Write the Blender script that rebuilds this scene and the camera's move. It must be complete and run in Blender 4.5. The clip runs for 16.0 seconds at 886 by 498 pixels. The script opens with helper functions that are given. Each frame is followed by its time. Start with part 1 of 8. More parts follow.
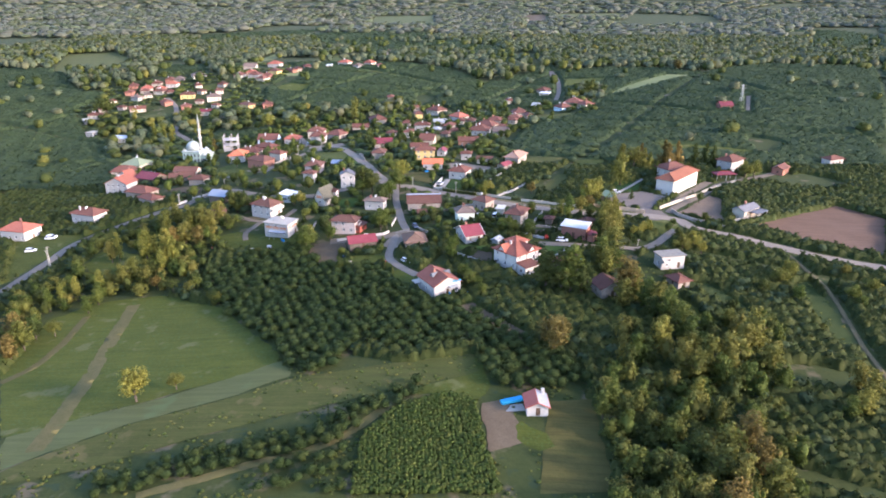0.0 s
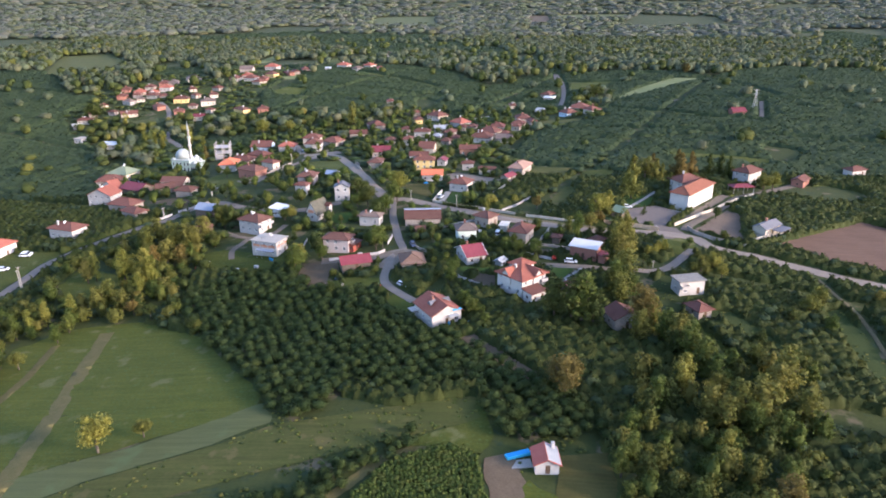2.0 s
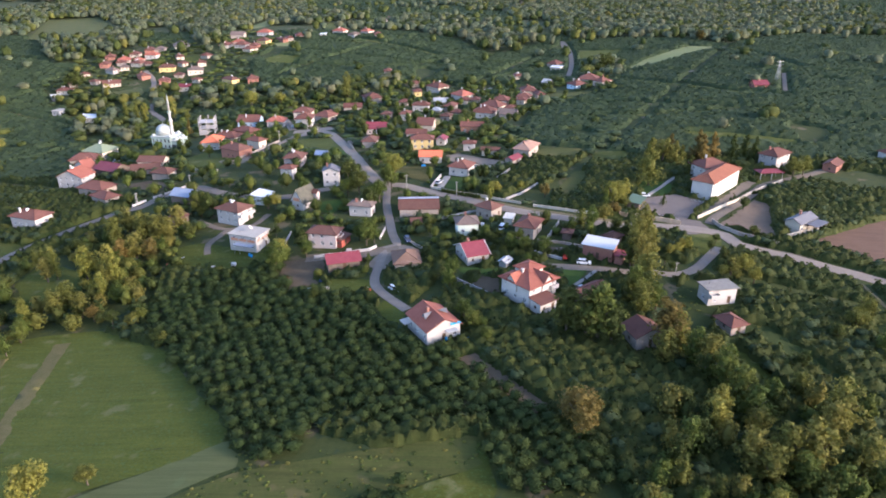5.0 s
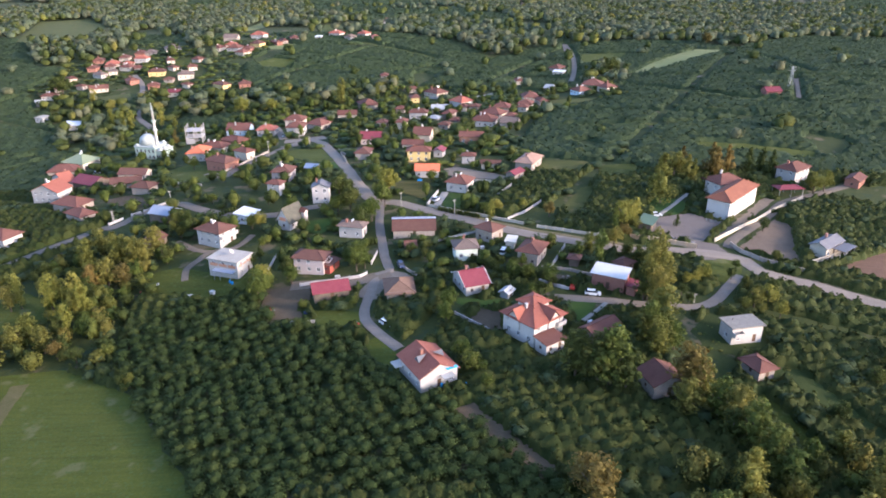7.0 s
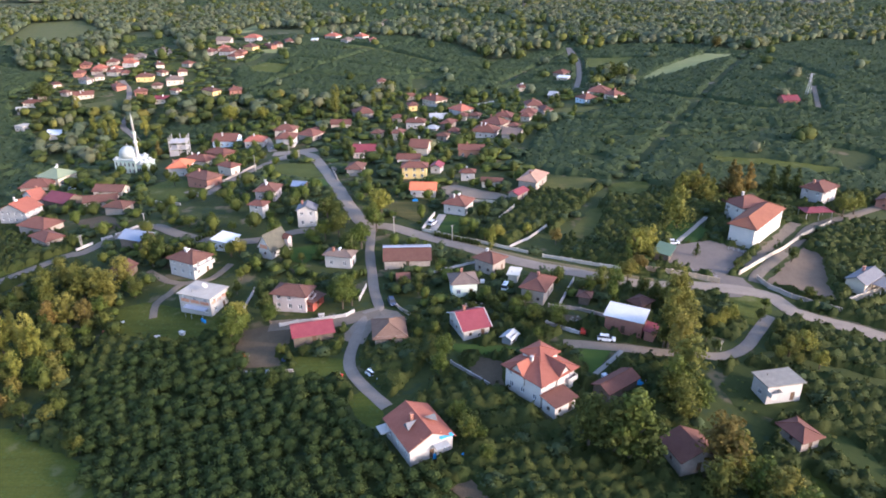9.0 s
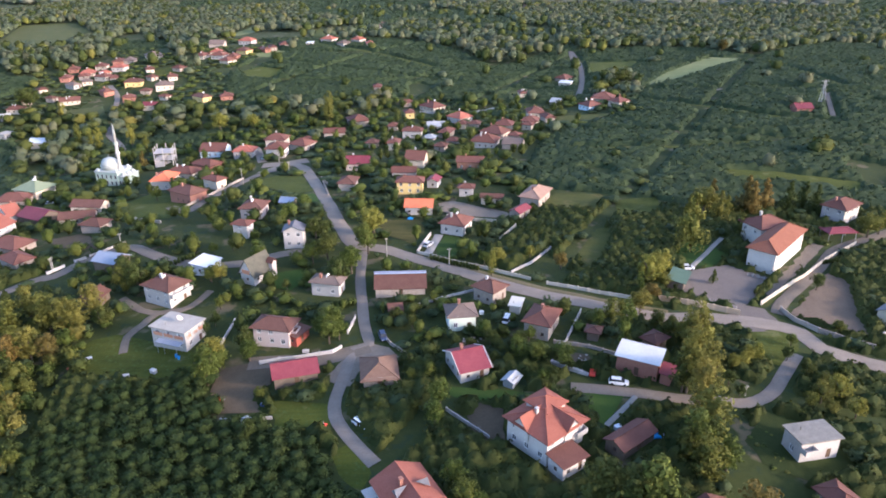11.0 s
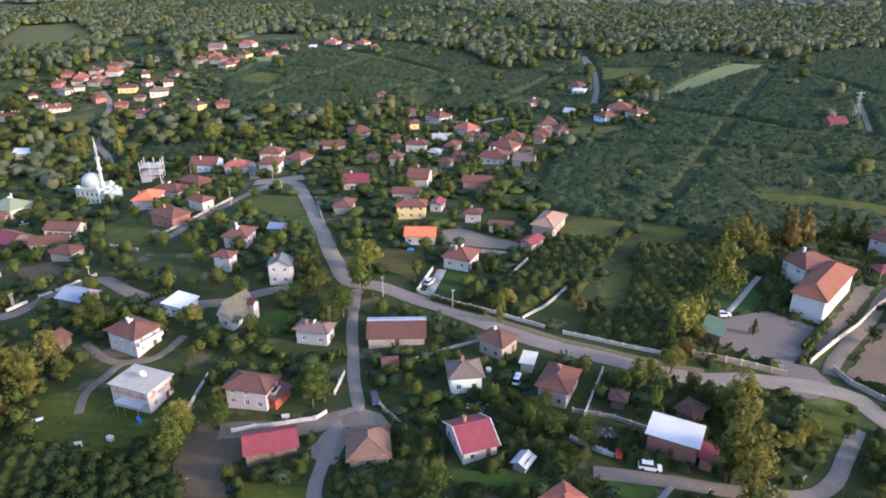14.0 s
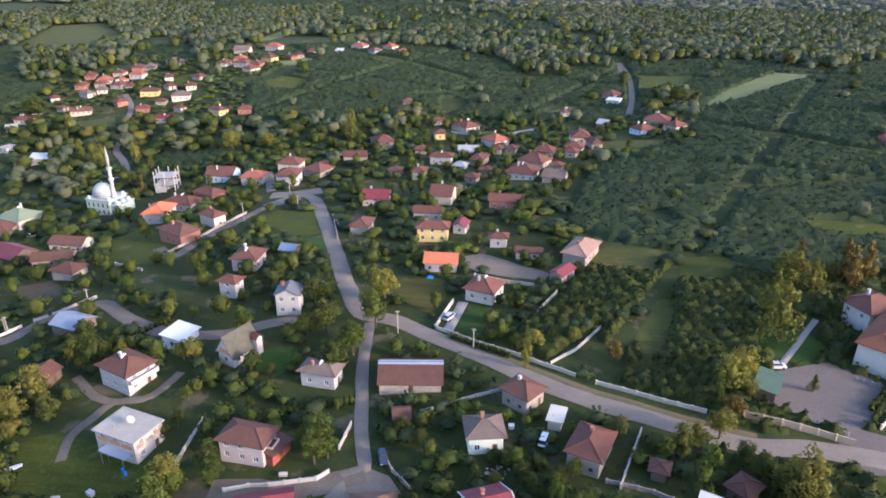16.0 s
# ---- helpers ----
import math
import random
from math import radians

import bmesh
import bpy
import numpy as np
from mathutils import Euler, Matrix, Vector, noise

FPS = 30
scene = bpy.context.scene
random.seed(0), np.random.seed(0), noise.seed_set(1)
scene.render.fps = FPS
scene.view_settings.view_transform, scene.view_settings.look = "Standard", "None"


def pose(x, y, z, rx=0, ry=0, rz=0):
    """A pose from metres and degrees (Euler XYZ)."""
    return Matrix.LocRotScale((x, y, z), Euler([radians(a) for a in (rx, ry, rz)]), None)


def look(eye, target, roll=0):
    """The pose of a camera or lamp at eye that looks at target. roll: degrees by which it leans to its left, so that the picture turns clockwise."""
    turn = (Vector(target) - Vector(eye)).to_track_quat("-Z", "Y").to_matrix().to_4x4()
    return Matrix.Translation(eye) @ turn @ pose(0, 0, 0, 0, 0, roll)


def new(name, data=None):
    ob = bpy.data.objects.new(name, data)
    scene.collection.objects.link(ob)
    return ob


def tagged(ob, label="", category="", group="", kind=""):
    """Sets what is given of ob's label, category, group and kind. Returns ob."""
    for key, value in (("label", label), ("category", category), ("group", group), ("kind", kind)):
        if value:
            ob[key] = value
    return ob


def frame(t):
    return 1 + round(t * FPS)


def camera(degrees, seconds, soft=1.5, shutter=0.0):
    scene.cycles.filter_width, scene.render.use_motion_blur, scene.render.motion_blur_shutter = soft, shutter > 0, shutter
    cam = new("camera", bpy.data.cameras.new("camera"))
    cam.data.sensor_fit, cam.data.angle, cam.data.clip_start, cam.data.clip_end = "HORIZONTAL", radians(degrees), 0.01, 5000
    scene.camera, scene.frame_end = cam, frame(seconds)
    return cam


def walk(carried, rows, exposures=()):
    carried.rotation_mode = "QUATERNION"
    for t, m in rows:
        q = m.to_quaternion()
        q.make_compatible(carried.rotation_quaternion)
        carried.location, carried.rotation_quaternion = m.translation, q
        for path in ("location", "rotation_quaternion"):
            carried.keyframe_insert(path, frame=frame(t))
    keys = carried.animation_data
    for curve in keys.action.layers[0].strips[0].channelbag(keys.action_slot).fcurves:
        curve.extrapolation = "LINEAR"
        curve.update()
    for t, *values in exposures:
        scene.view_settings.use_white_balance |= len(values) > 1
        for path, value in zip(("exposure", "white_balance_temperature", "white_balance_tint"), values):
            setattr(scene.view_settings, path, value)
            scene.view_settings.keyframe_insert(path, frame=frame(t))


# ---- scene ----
cam = camera(65.1, 16.0, soft=1.8)
PATH = [
    (0, (1.29, -4.58, 81.03), (-5.32, 98.05, 41.98), -0.14),
    (0.5, (1.33, 0.29, 81.22), (-5.46, 102.86, 42.08), -0.14),
    (1, (1.21, 4.82, 81.1), (-5.62, 107.4, 42.02), -0.14),
    (1.5, (1.07, 9.58, 81.12), (-5.82, 112.19, 42.1), -0.14),
    (2, (0.97, 14.63, 81.3), (-5.97, 117.25, 42.33), -0.14),
    (2.5, (0.78, 19.92, 81.33), (-6.22, 122.56, 42.41), -0.14),
    (3, (0.77, 24.83, 81.48), (-6.33, 127.51, 42.67), -0.14),
    (3.5, (0.67, 29.06, 81.47), (-6.4, 131.5, 42.05), -0.04),
    (3.7, (0.51, 30.77, 81.35), (-6.47, 132.66, 40.48), 0.04),
    (4.4, (0.43, 36.71, 81.43), (-6.64, 137.28, 37.43), 0.0),
    (6, (0.25, 50.29, 81.62), (-6.82, 150.87, 37.62), 0.0),
    (6.5, (0.29, 55.67, 81.65), (-6.83, 156.24, 37.66), -0.1),
    (7, (0.09, 60.54, 81.95), (-6.99, 161.08, 37.91), 0.0),
    (7.5, (0.13, 65.08, 82.02), (-7.0, 165.62, 37.97), 0.0),
    (8, (0.03, 70.1, 82.07), (-7.1, 170.65, 38.03), 0.0),
    (8.5, (0.21, 74.98, 82.26), (-6.97, 175.51, 38.18), 0.0),
    (9, (0.07, 83.41, 82.54), (-7.24, 183.91, 38.4), 0.0),
    (11.5, (-0.11, 103.94, 83.04), (-7.41, 204.45, 38.94), 0.0),
    (12, (-0.03, 108.35, 83.17), (-7.44, 208.84, 39.04), 0.0),
    (12.5, (-0.22, 113.06, 83.34), (-7.57, 213.54, 39.2), 0.0),
    (13, (-0.3, 117.41, 83.52), (-7.76, 217.88, 39.35), 0.0),
    (13.5, (-0.51, 121.65, 83.67), (-8.42, 222.06, 39.45), 0.0),
    (14, (-0.63, 126.1, 83.8), (-9.19, 226.45, 39.56), 0.1),
    (14.5, (-0.57, 130.55, 83.81), (-9.9, 230.87, 39.66), 0.01),
    (15, (-0.44, 134.92, 83.94), (-10.93, 235.14, 39.83), 0.01),
    (15.5, (-0.79, 140.04, 84.16), (-12.54, 240.13, 40.07), 0.11),
    (16, (-1.0, 144.42, 84.55), (-13.81, 244.35, 40.39), 0.31),
]
walk(cam, [(t, look(eye, target, roll)) for t, eye, target, roll in PATH], exposures=[(0.0, 2.16), (0.5, 1.89), (4.0, 1.9), (8.0, 2.0), (12.0, 1.88), (16.0, 1.76)])

# ---- world, sun ----
world = bpy.data.worlds.new("sky")
scene.world = world
world.use_nodes = True
wt = world.node_tree
sky = wt.nodes.new("ShaderNodeTexSky")
sky.sky_type = "NISHITA"
sky.sun_disc = False
sky.sun_elevation = radians(17)
SUN_FROM = Vector((0.95, -0.31, 0.0)).normalized()
sky.sun_rotation = math.atan2(SUN_FROM.x, SUN_FROM.y)
sky.air_density, sky.dust_density, sky.ozone_density = 1.0, 2.0, 2.0
wt.links.new(sky.outputs[0], wt.nodes["Background"].inputs[0])
wt.nodes["Background"].inputs[1].default_value = 0.15
sun_data = bpy.data.lights.new("sun", "SUN")
sun_data.energy, sun_data.angle, sun_data.color = 1.6, radians(6), (1.0, 0.81, 0.62)
sun = new("sun", sun_data)
sun.matrix_world = look(SUN_FROM * 100 + Vector((0, 0, 100 * math.tan(radians(17)))), (0, 0, 0))

scene.view_settings.use_white_balance = True
scene.view_settings.white_balance_temperature = 5940
scene.view_settings.white_balance_tint = 20

# ---- lie of the land ----
MOUNDS = [(-132, 176, 77, -9.3), (-66, 248, 55, -1.7), (66, 286, 66, 2.2), (-44, 121, 66, 2.2), (22, 209, 55, 3.1), (121, 220, 66, -0.7), (-165, 374, 77, -1.7), (-258, 484, 77, -9.4), (-44, 451, 77, -5.1), (55, 352, 77, 1.8), (50, 594, 88, -7.7), (154, 528, 99, 5.8), (-220, 704, 121, 5.4), (-99, 297, 55, 4.9), (-66, 363, 66, 3.5), (110, 99, 88, -7.1), (330, 550, 176, 12.7), (-330, 330, 143, -15.4), (0, 858, 220, 7.5), (176, 330, 66, -2.9)]


def gz(x, y):
    """Height of the ground."""
    z = -6.5
    for a, b, s, v in MOUNDS:
        z = z + v * np.exp(-((x - a) ** 2 + (y - b) ** 2) / (2 * s * s))
    far = np.clip((y - 1700) / 2600, 0, 1)
    return z + 55 * far * far * (3 - 2 * far) + 0.12 * np.sin(x * 0.31 + y * 0.17) * np.sin(y * 0.23 - x * 0.11)


# ---- materials ----
def mat(name, base, other, scale=1.0, rough=0.9, bump=0.3, metal=0.0, fine=8.0, stain=0.5, transmission=0.0):
    """Two-scale mottled surface between two colours, in metres."""
    m = bpy.data.materials.new(name)
    m.use_nodes = True
    nt = m.node_tree
    b = nt.nodes["Principled BSDF"]
    geo = nt.nodes.new("ShaderNodeNewGeometry")
    big = nt.nodes.new("ShaderNodeTexNoise")
    small = nt.nodes.new("ShaderNodeTexNoise")
    for n, sc in ((big, scale), (small, scale * fine)):
        n.inputs["Scale"].default_value = sc
        n.inputs["Detail"].default_value = 6
        n.inputs["Roughness"].default_value = 0.65
        nt.links.new(geo.outputs["Position"], n.inputs["Vector"])
    add = nt.nodes.new("ShaderNodeMix")
    add.inputs[0].default_value = 1 - stain
    nt.links.new(big.outputs[0], add.inputs[2])
    nt.links.new(small.outputs[0], add.inputs[3])
    ramp = nt.nodes.new("ShaderNodeMapRange")
    ramp.inputs[1].default_value, ramp.inputs[2].default_value = 0.33, 0.67
    nt.links.new(add.outputs[0], ramp.inputs[0])
    info = nt.nodes.new("ShaderNodeObjectInfo")
    mix = nt.nodes.new("ShaderNodeMix")
    mix.data_type = "RGBA"
    mix.inputs[6].default_value, mix.inputs[7].default_value = (*base, 1), (*other, 1)
    nt.links.new(ramp.outputs[0], mix.inputs[0])
    hsv = nt.nodes.new("ShaderNodeHueSaturation")
    vr = nt.nodes.new("ShaderNodeMapRange")
    vr.inputs[3].default_value, vr.inputs[4].default_value = 0.85, 1.12
    nt.links.new(info.outputs["Random"], vr.inputs[0])
    nt.links.new(vr.outputs[0], hsv.inputs["Value"])
    nt.links.new(mix.outputs[2], hsv.inputs["Color"])
    nt.links.new(hsv.outputs[0], b.inputs["Base Color"])
    b.inputs["Roughness"].default_value = rough
    b.inputs["Metallic"].default_value = metal
    b.inputs["Specular IOR Level"].default_value = 0.25
    bm_ = nt.nodes.new("ShaderNodeBump")
    bm_.inputs["Strength"].default_value = bump
    bm_.inputs["Distance"].default_value = 0.1
    nt.links.new(small.outputs[0], bm_.inputs["Height"])
    nt.links.new(bm_.outputs[0], b.inputs["Normal"])
    return m


def leaf_mat(name, dark, light, warm):
    """Leaves: hue drifts from plant to plant (tint) and from leaf to leaf."""
    m = bpy.data.materials.new(name)
    m.use_nodes = True
    nt = m.node_tree
    b = nt.nodes["Principled BSDF"]
    geo = nt.nodes.new("ShaderNodeNewGeometry")
    info = nt.nodes.new("ShaderNodeObjectInfo")
    att = nt.nodes.new("ShaderNodeAttribute")
    att.attribute_name = "tint"
    mx = nt.nodes.new("ShaderNodeMix")
    mx.data_type = "RGBA"
    mx.inputs[6].default_value, mx.inputs[7].default_value = (*dark, 1), (*light, 1)
    nz = nt.nodes.new("ShaderNodeTexNoise")
    nz.inputs["Scale"].default_value, nz.inputs["Detail"].default_value, nz.inputs["Roughness"].default_value = 2.4, 5, 0.75
    nt.links.new(geo.outputs["Position"], nz.inputs["Vector"])
    nr = nt.nodes.new("ShaderNodeMapRange")
    nr.inputs[1].default_value, nr.inputs[2].default_value = 0.38, 0.62
    nt.links.new(nz.outputs[0], nr.inputs[0])
    half = nt.nodes.new("ShaderNodeMix")
    half.inputs[0].default_value = 0.55
    nt.links.new(geo.outputs["Random Per Island"], half.inputs[2])
    nt.links.new(nr.outputs[0], half.inputs[3])
    nt.links.new(half.outputs[0], mx.inputs[0])
    bp = nt.nodes.new("ShaderNodeBump")
    bp.inputs["Strength"].default_value, bp.inputs["Distance"].default_value = 0.7, 0.5
    nt.links.new(nz.outputs[0], bp.inputs["Height"])
    nt.links.new(bp.outputs[0], b.inputs["Normal"])
    tot = nt.nodes.new("ShaderNodeMath")
    tot.operation = "ADD"
    nt.links.new(att.outputs["Fac"], tot.inputs[0])
    nt.links.new(info.outputs["Random"], tot.inputs[1])
    fr = nt.nodes.new("ShaderNodeMath")
    fr.operation = "FRACT"
    nt.links.new(tot.outputs[0], fr.inputs[0])
    sq = nt.nodes.new("ShaderNodeMath")
    sq.operation = "POWER"
    sq.inputs[1].default_value = 2.2
    nt.links.new(fr.outputs[0], sq.inputs[0])
    m2 = nt.nodes.new("ShaderNodeMix")
    m2.data_type = "RGBA"
    m2.inputs[7].default_value = (*warm, 1)
    nt.links.new(sq.outputs[0], m2.inputs[0])
    nt.links.new(mx.outputs[2], m2.inputs[6])
    nt.links.new(m2.outputs[2], b.inputs["Base Color"])
    b.inputs["Roughness"].default_value = 0.75
    b.inputs["Specular IOR Level"].default_value = 0.2
    tr = nt.nodes.new("ShaderNodeBsdfTranslucent")
    nt.links.new(m2.outputs[2], tr.inputs[0])
    ms = nt.nodes.new("ShaderNodeMixShader")
    ms.inputs[0].default_value = 0.3
    nt.links.new(b.outputs[0], ms.inputs[1])
    nt.links.new(tr.outputs[0], ms.inputs[2])
    nt.links.new(ms.outputs[0], nt.nodes["Material Output"].inputs[0])
    return m


GRASS = mat("grass", (0.024, 0.038, 0.008), (0.050, 0.058, 0.015), 0.09, 1, 0.8, fine=11, stain=0.45)


def worn_earth(m, earth, scale, threshold):
    """Patches where the grass is worn to bare earth."""
    nt = m.node_tree
    b = nt.nodes["Principled BSDF"]
    src = b.inputs["Base Color"].links[0].from_socket
    geo = nt.nodes.new("ShaderNodeNewGeometry")
    n = nt.nodes.new("ShaderNodeTexNoise")
    n.inputs["Scale"].default_value, n.inputs["Detail"].default_value = scale, 8
    nt.links.new(geo.outputs["Position"], n.inputs["Vector"])
    r = nt.nodes.new("ShaderNodeMapRange")
    r.inputs[1].default_value, r.inputs[2].default_value = threshold, threshold + 0.08
    nt.links.new(n.outputs[0], r.inputs[0])
    mx = nt.nodes.new("ShaderNodeMix")
    mx.data_type = "RGBA"
    mx.inputs[7].default_value = (*earth, 1)
    nt.links.new(r.outputs[0], mx.inputs[0])
    nt.links.new(src, mx.inputs[6])
    nt.links.new(mx.outputs[2], b.inputs["Base Color"])


worn_earth(GRASS, (0.115, 0.095, 0.055), 0.13, 0.585)
LAND = {
    "meadow": mat("meadow_grass", (0.038, 0.054, 0.005), (0.076, 0.082, 0.010), 0.13, 1, 0.8, fine=13, stain=0.4),
    "lawn": mat("lawn_grass", (0.028, 0.062, 0.009), (0.045, 0.078, 0.014), 0.1, 1, 0.4, fine=15),
    "hay": mat("mown_grass", (0.090, 0.100, 0.038), (0.074, 0.086, 0.028), 0.15, 1, 0.4, fine=20),
    "drygrass": mat("dry_grass", (0.050, 0.064, 0.011), (0.088, 0.088, 0.021), 0.12, 1, 0.5, fine=10),
    "wheat": mat("stubble", (0.15, 0.18, 0.06), (0.21, 0.22, 0.09), 0.05, 1, 0.4, fine=16),
    "soil": mat("garden_soil", (0.082, 0.060, 0.038), (0.13, 0.098, 0.062), 0.3, 1, 0.8),
    "ploughed": mat("ploughed_soil", (0.125, 0.072, 0.046), (0.175, 0.105, 0.070), 0.1, 1, 0.9, fine=20),
    "yard": mat("yard_concrete", (0.115, 0.094, 0.083), (0.158, 0.133, 0.116), 0.2, 0.9, 0.3),
    "gravel": mat("gravel", (0.145, 0.115, 0.088), (0.215, 0.176, 0.138), 0.3, 1, 0.6),
    "asphalt": mat("worn_asphalt", (0.180, 0.148, 0.120), (0.240, 0.200, 0.164), 0.25, 0.9, 0.3),
    "concrete": mat("path_concrete", (0.26, 0.238, 0.21), (0.34, 0.315, 0.28), 0.3, 0.9, 0.3),
    "track": mat("grassy_track", (0.070, 0.072, 0.020), (0.130, 0.104, 0.044), 0.5, 1, 0.6, fine=6),
    "rough": mat("rough_pasture", (0.020, 0.036, 0.007), (0.042, 0.055, 0.012), 0.2, 1, 0.9, fine=9),
    "fallow": mat("fallow_grass", (0.056, 0.054, 0.012), (0.088, 0.076, 0.021), 0.2, 1, 0.7, fine=9),
    "earth": mat("bare_earth", (0.125, 0.090, 0.064), (0.185, 0.138, 0.100), 0.25, 1, 0.7),
    "dirt": mat("dirt_track", (0.11, 0.090, 0.045), (0.17, 0.138, 0.075), 0.3, 1, 0.6),
}
def streaks(m, angle, low, high, fine=0.8):
    """Long streaks left by mowing or ploughing."""
    nt = m.node_tree
    b = nt.nodes["Principled BSDF"]
    src = b.inputs["Base Color"].links[0].from_socket
    geo = nt.nodes.new("ShaderNodeNewGeometry")
    mp = nt.nodes.new("ShaderNodeMapping")
    mp.inputs["Rotation"].default_value[2] = radians(angle)
    mp.inputs["Scale"].default_value = (0.05, fine, 0.05)
    n = nt.nodes.new("ShaderNodeTexNoise")
    n.inputs["Scale"].default_value, n.inputs["Detail"].default_value, n.inputs["Roughness"].default_value = 1.0, 5, 0.7
    r = nt.nodes.new("ShaderNodeMapRange")
    r.inputs[1].default_value, r.inputs[2].default_value, r.inputs[3].default_value, r.inputs[4].default_value = 0.3, 0.7, low, high
    hsv = nt.nodes.new("ShaderNodeHueSaturation")
    nt.links.new(geo.outputs["Position"], mp.inputs["Vector"])
    nt.links.new(mp.outputs[0], n.inputs["Vector"])
    nt.links.new(n.outputs[0], r.inputs[0])
    nt.links.new(r.outputs[0], hsv.inputs["Value"])
    nt.links.new(src, hsv.inputs["Color"])
    nt.links.new(hsv.outputs[0], b.inputs["Base Color"])


streaks(LAND["meadow"], 25, 0.80, 1.20)
streaks(LAND["hay"], -30, 0.85, 1.15)
streaks(LAND["drygrass"], -30, 0.75, 1.25)
streaks(LAND["fallow"], 88, 0.72, 1.25)
streaks(LAND["wheat"], -45, 0.88, 1.12)
streaks(LAND["ploughed"], -40, 0.82, 1.18, 1.2)
streaks(LAND["asphalt"], 25, 0.92, 1.08, 0.5)
worn_earth(LAND["meadow"], (0.098, 0.102, 0.034), 0.16, 0.60)
worn_earth(LAND["meadow"], (0.062, 0.088, 0.020), 1.3, 0.57)
worn_earth(GRASS, (0.028, 0.045, 0.018), 0.35, 0.56)
worn_earth(LAND["drygrass"], (0.098, 0.086, 0.028), 0.2, 0.57)
worn_earth(LAND["hay"], (0.09, 0.115, 0.045), 0.1, 0.58)
ROOF = {
    "brown": mat("brown_tiles", (0.10, 0.045, 0.035), (0.15, 0.075, 0.057), 0.5, 0.85, 0.5),
    "redbrown": mat("red_brown_tiles", (0.118, 0.048, 0.036), (0.168, 0.076, 0.058), 0.5, 0.85, 0.5),
    "terracotta": mat("terracotta_tiles", (0.255, 0.082, 0.055), (0.335, 0.122, 0.086), 0.5, 0.85, 0.5),
    "tile2": mat("orange_brown_tiles", (0.165, 0.060, 0.037), (0.228, 0.090, 0.054), 0.35, 0.85, 0.5),
    "bright": mat("orange_tiles", (0.48, 0.12, 0.055), (0.56, 0.18, 0.095), 0.5, 0.8, 0.4),
    "burgundy": mat("burgundy_sheet", (0.16, 0.03, 0.042), (0.22, 0.055, 0.062), 0.4, 0.55, 0.2),
    "green": mat("green_sheet", (0.20, 0.24, 0.15), (0.26, 0.30, 0.19), 0.4, 0.6, 0.2),
    "darkgreen": mat("dark_green_sheet", (0.065, 0.112, 0.080), (0.095, 0.150, 0.108), 0.4, 0.6, 0.2),
    "slate": mat("slate_grey", (0.10, 0.10, 0.115), (0.15, 0.15, 0.165), 0.5, 0.7, 0.3),
    "panel": mat("white_sheet", (0.50, 0.515, 0.54), (0.62, 0.63, 0.645), 0.3, 0.5, 0.1),
    "white": mat("white_sheet_roof", (0.48, 0.47, 0.47), (0.60, 0.59, 0.58), 0.3, 0.5, 0.1),
    "greymetal": mat("grey_sheet", (0.28, 0.29, 0.30), (0.38, 0.39, 0.40), 0.4, 0.5, 0.2),
    "bluemetal": mat("blue_grey_sheet", (0.25, 0.29, 0.37), (0.33, 0.37, 0.45), 0.4, 0.5, 0.2),
    "concrete": mat("roof_concrete", (0.27, 0.245, 0.215), (0.40, 0.365, 0.32), 0.4, 0.9, 0.4),
    "greybrown": mat("grey_brown_tiles", (0.125, 0.090, 0.077), (0.18, 0.136, 0.115), 0.6, 0.9, 0.5),
    "oldtile": mat("old_mossy_tiles", (0.15, 0.088, 0.062), (0.235, 0.145, 0.105), 0.8, 0.95, 0.8),
    "tan": mat("tan_tiles", (0.23, 0.14, 0.105), (0.31, 0.20, 0.15), 0.5, 0.9, 0.5),
    "mossy": mat("mossy_shingles", (0.062, 0.064, 0.05), (0.125, 0.115, 0.09), 0.6, 0.95, 0.6),
    "stone": mat("rough_concrete", (0.16, 0.148, 0.13), (0.27, 0.25, 0.22), 0.9, 0.95, 0.8),
    "hutroof": mat("hut_red_sheet", (0.42, 0.09, 0.06), (0.52, 0.14, 0.10), 0.5, 0.6, 0.2),
    "cream": mat("cream_roof", (0.55, 0.50, 0.42), (0.64, 0.60, 0.52), 0.5, 0.8, 0.2),
}
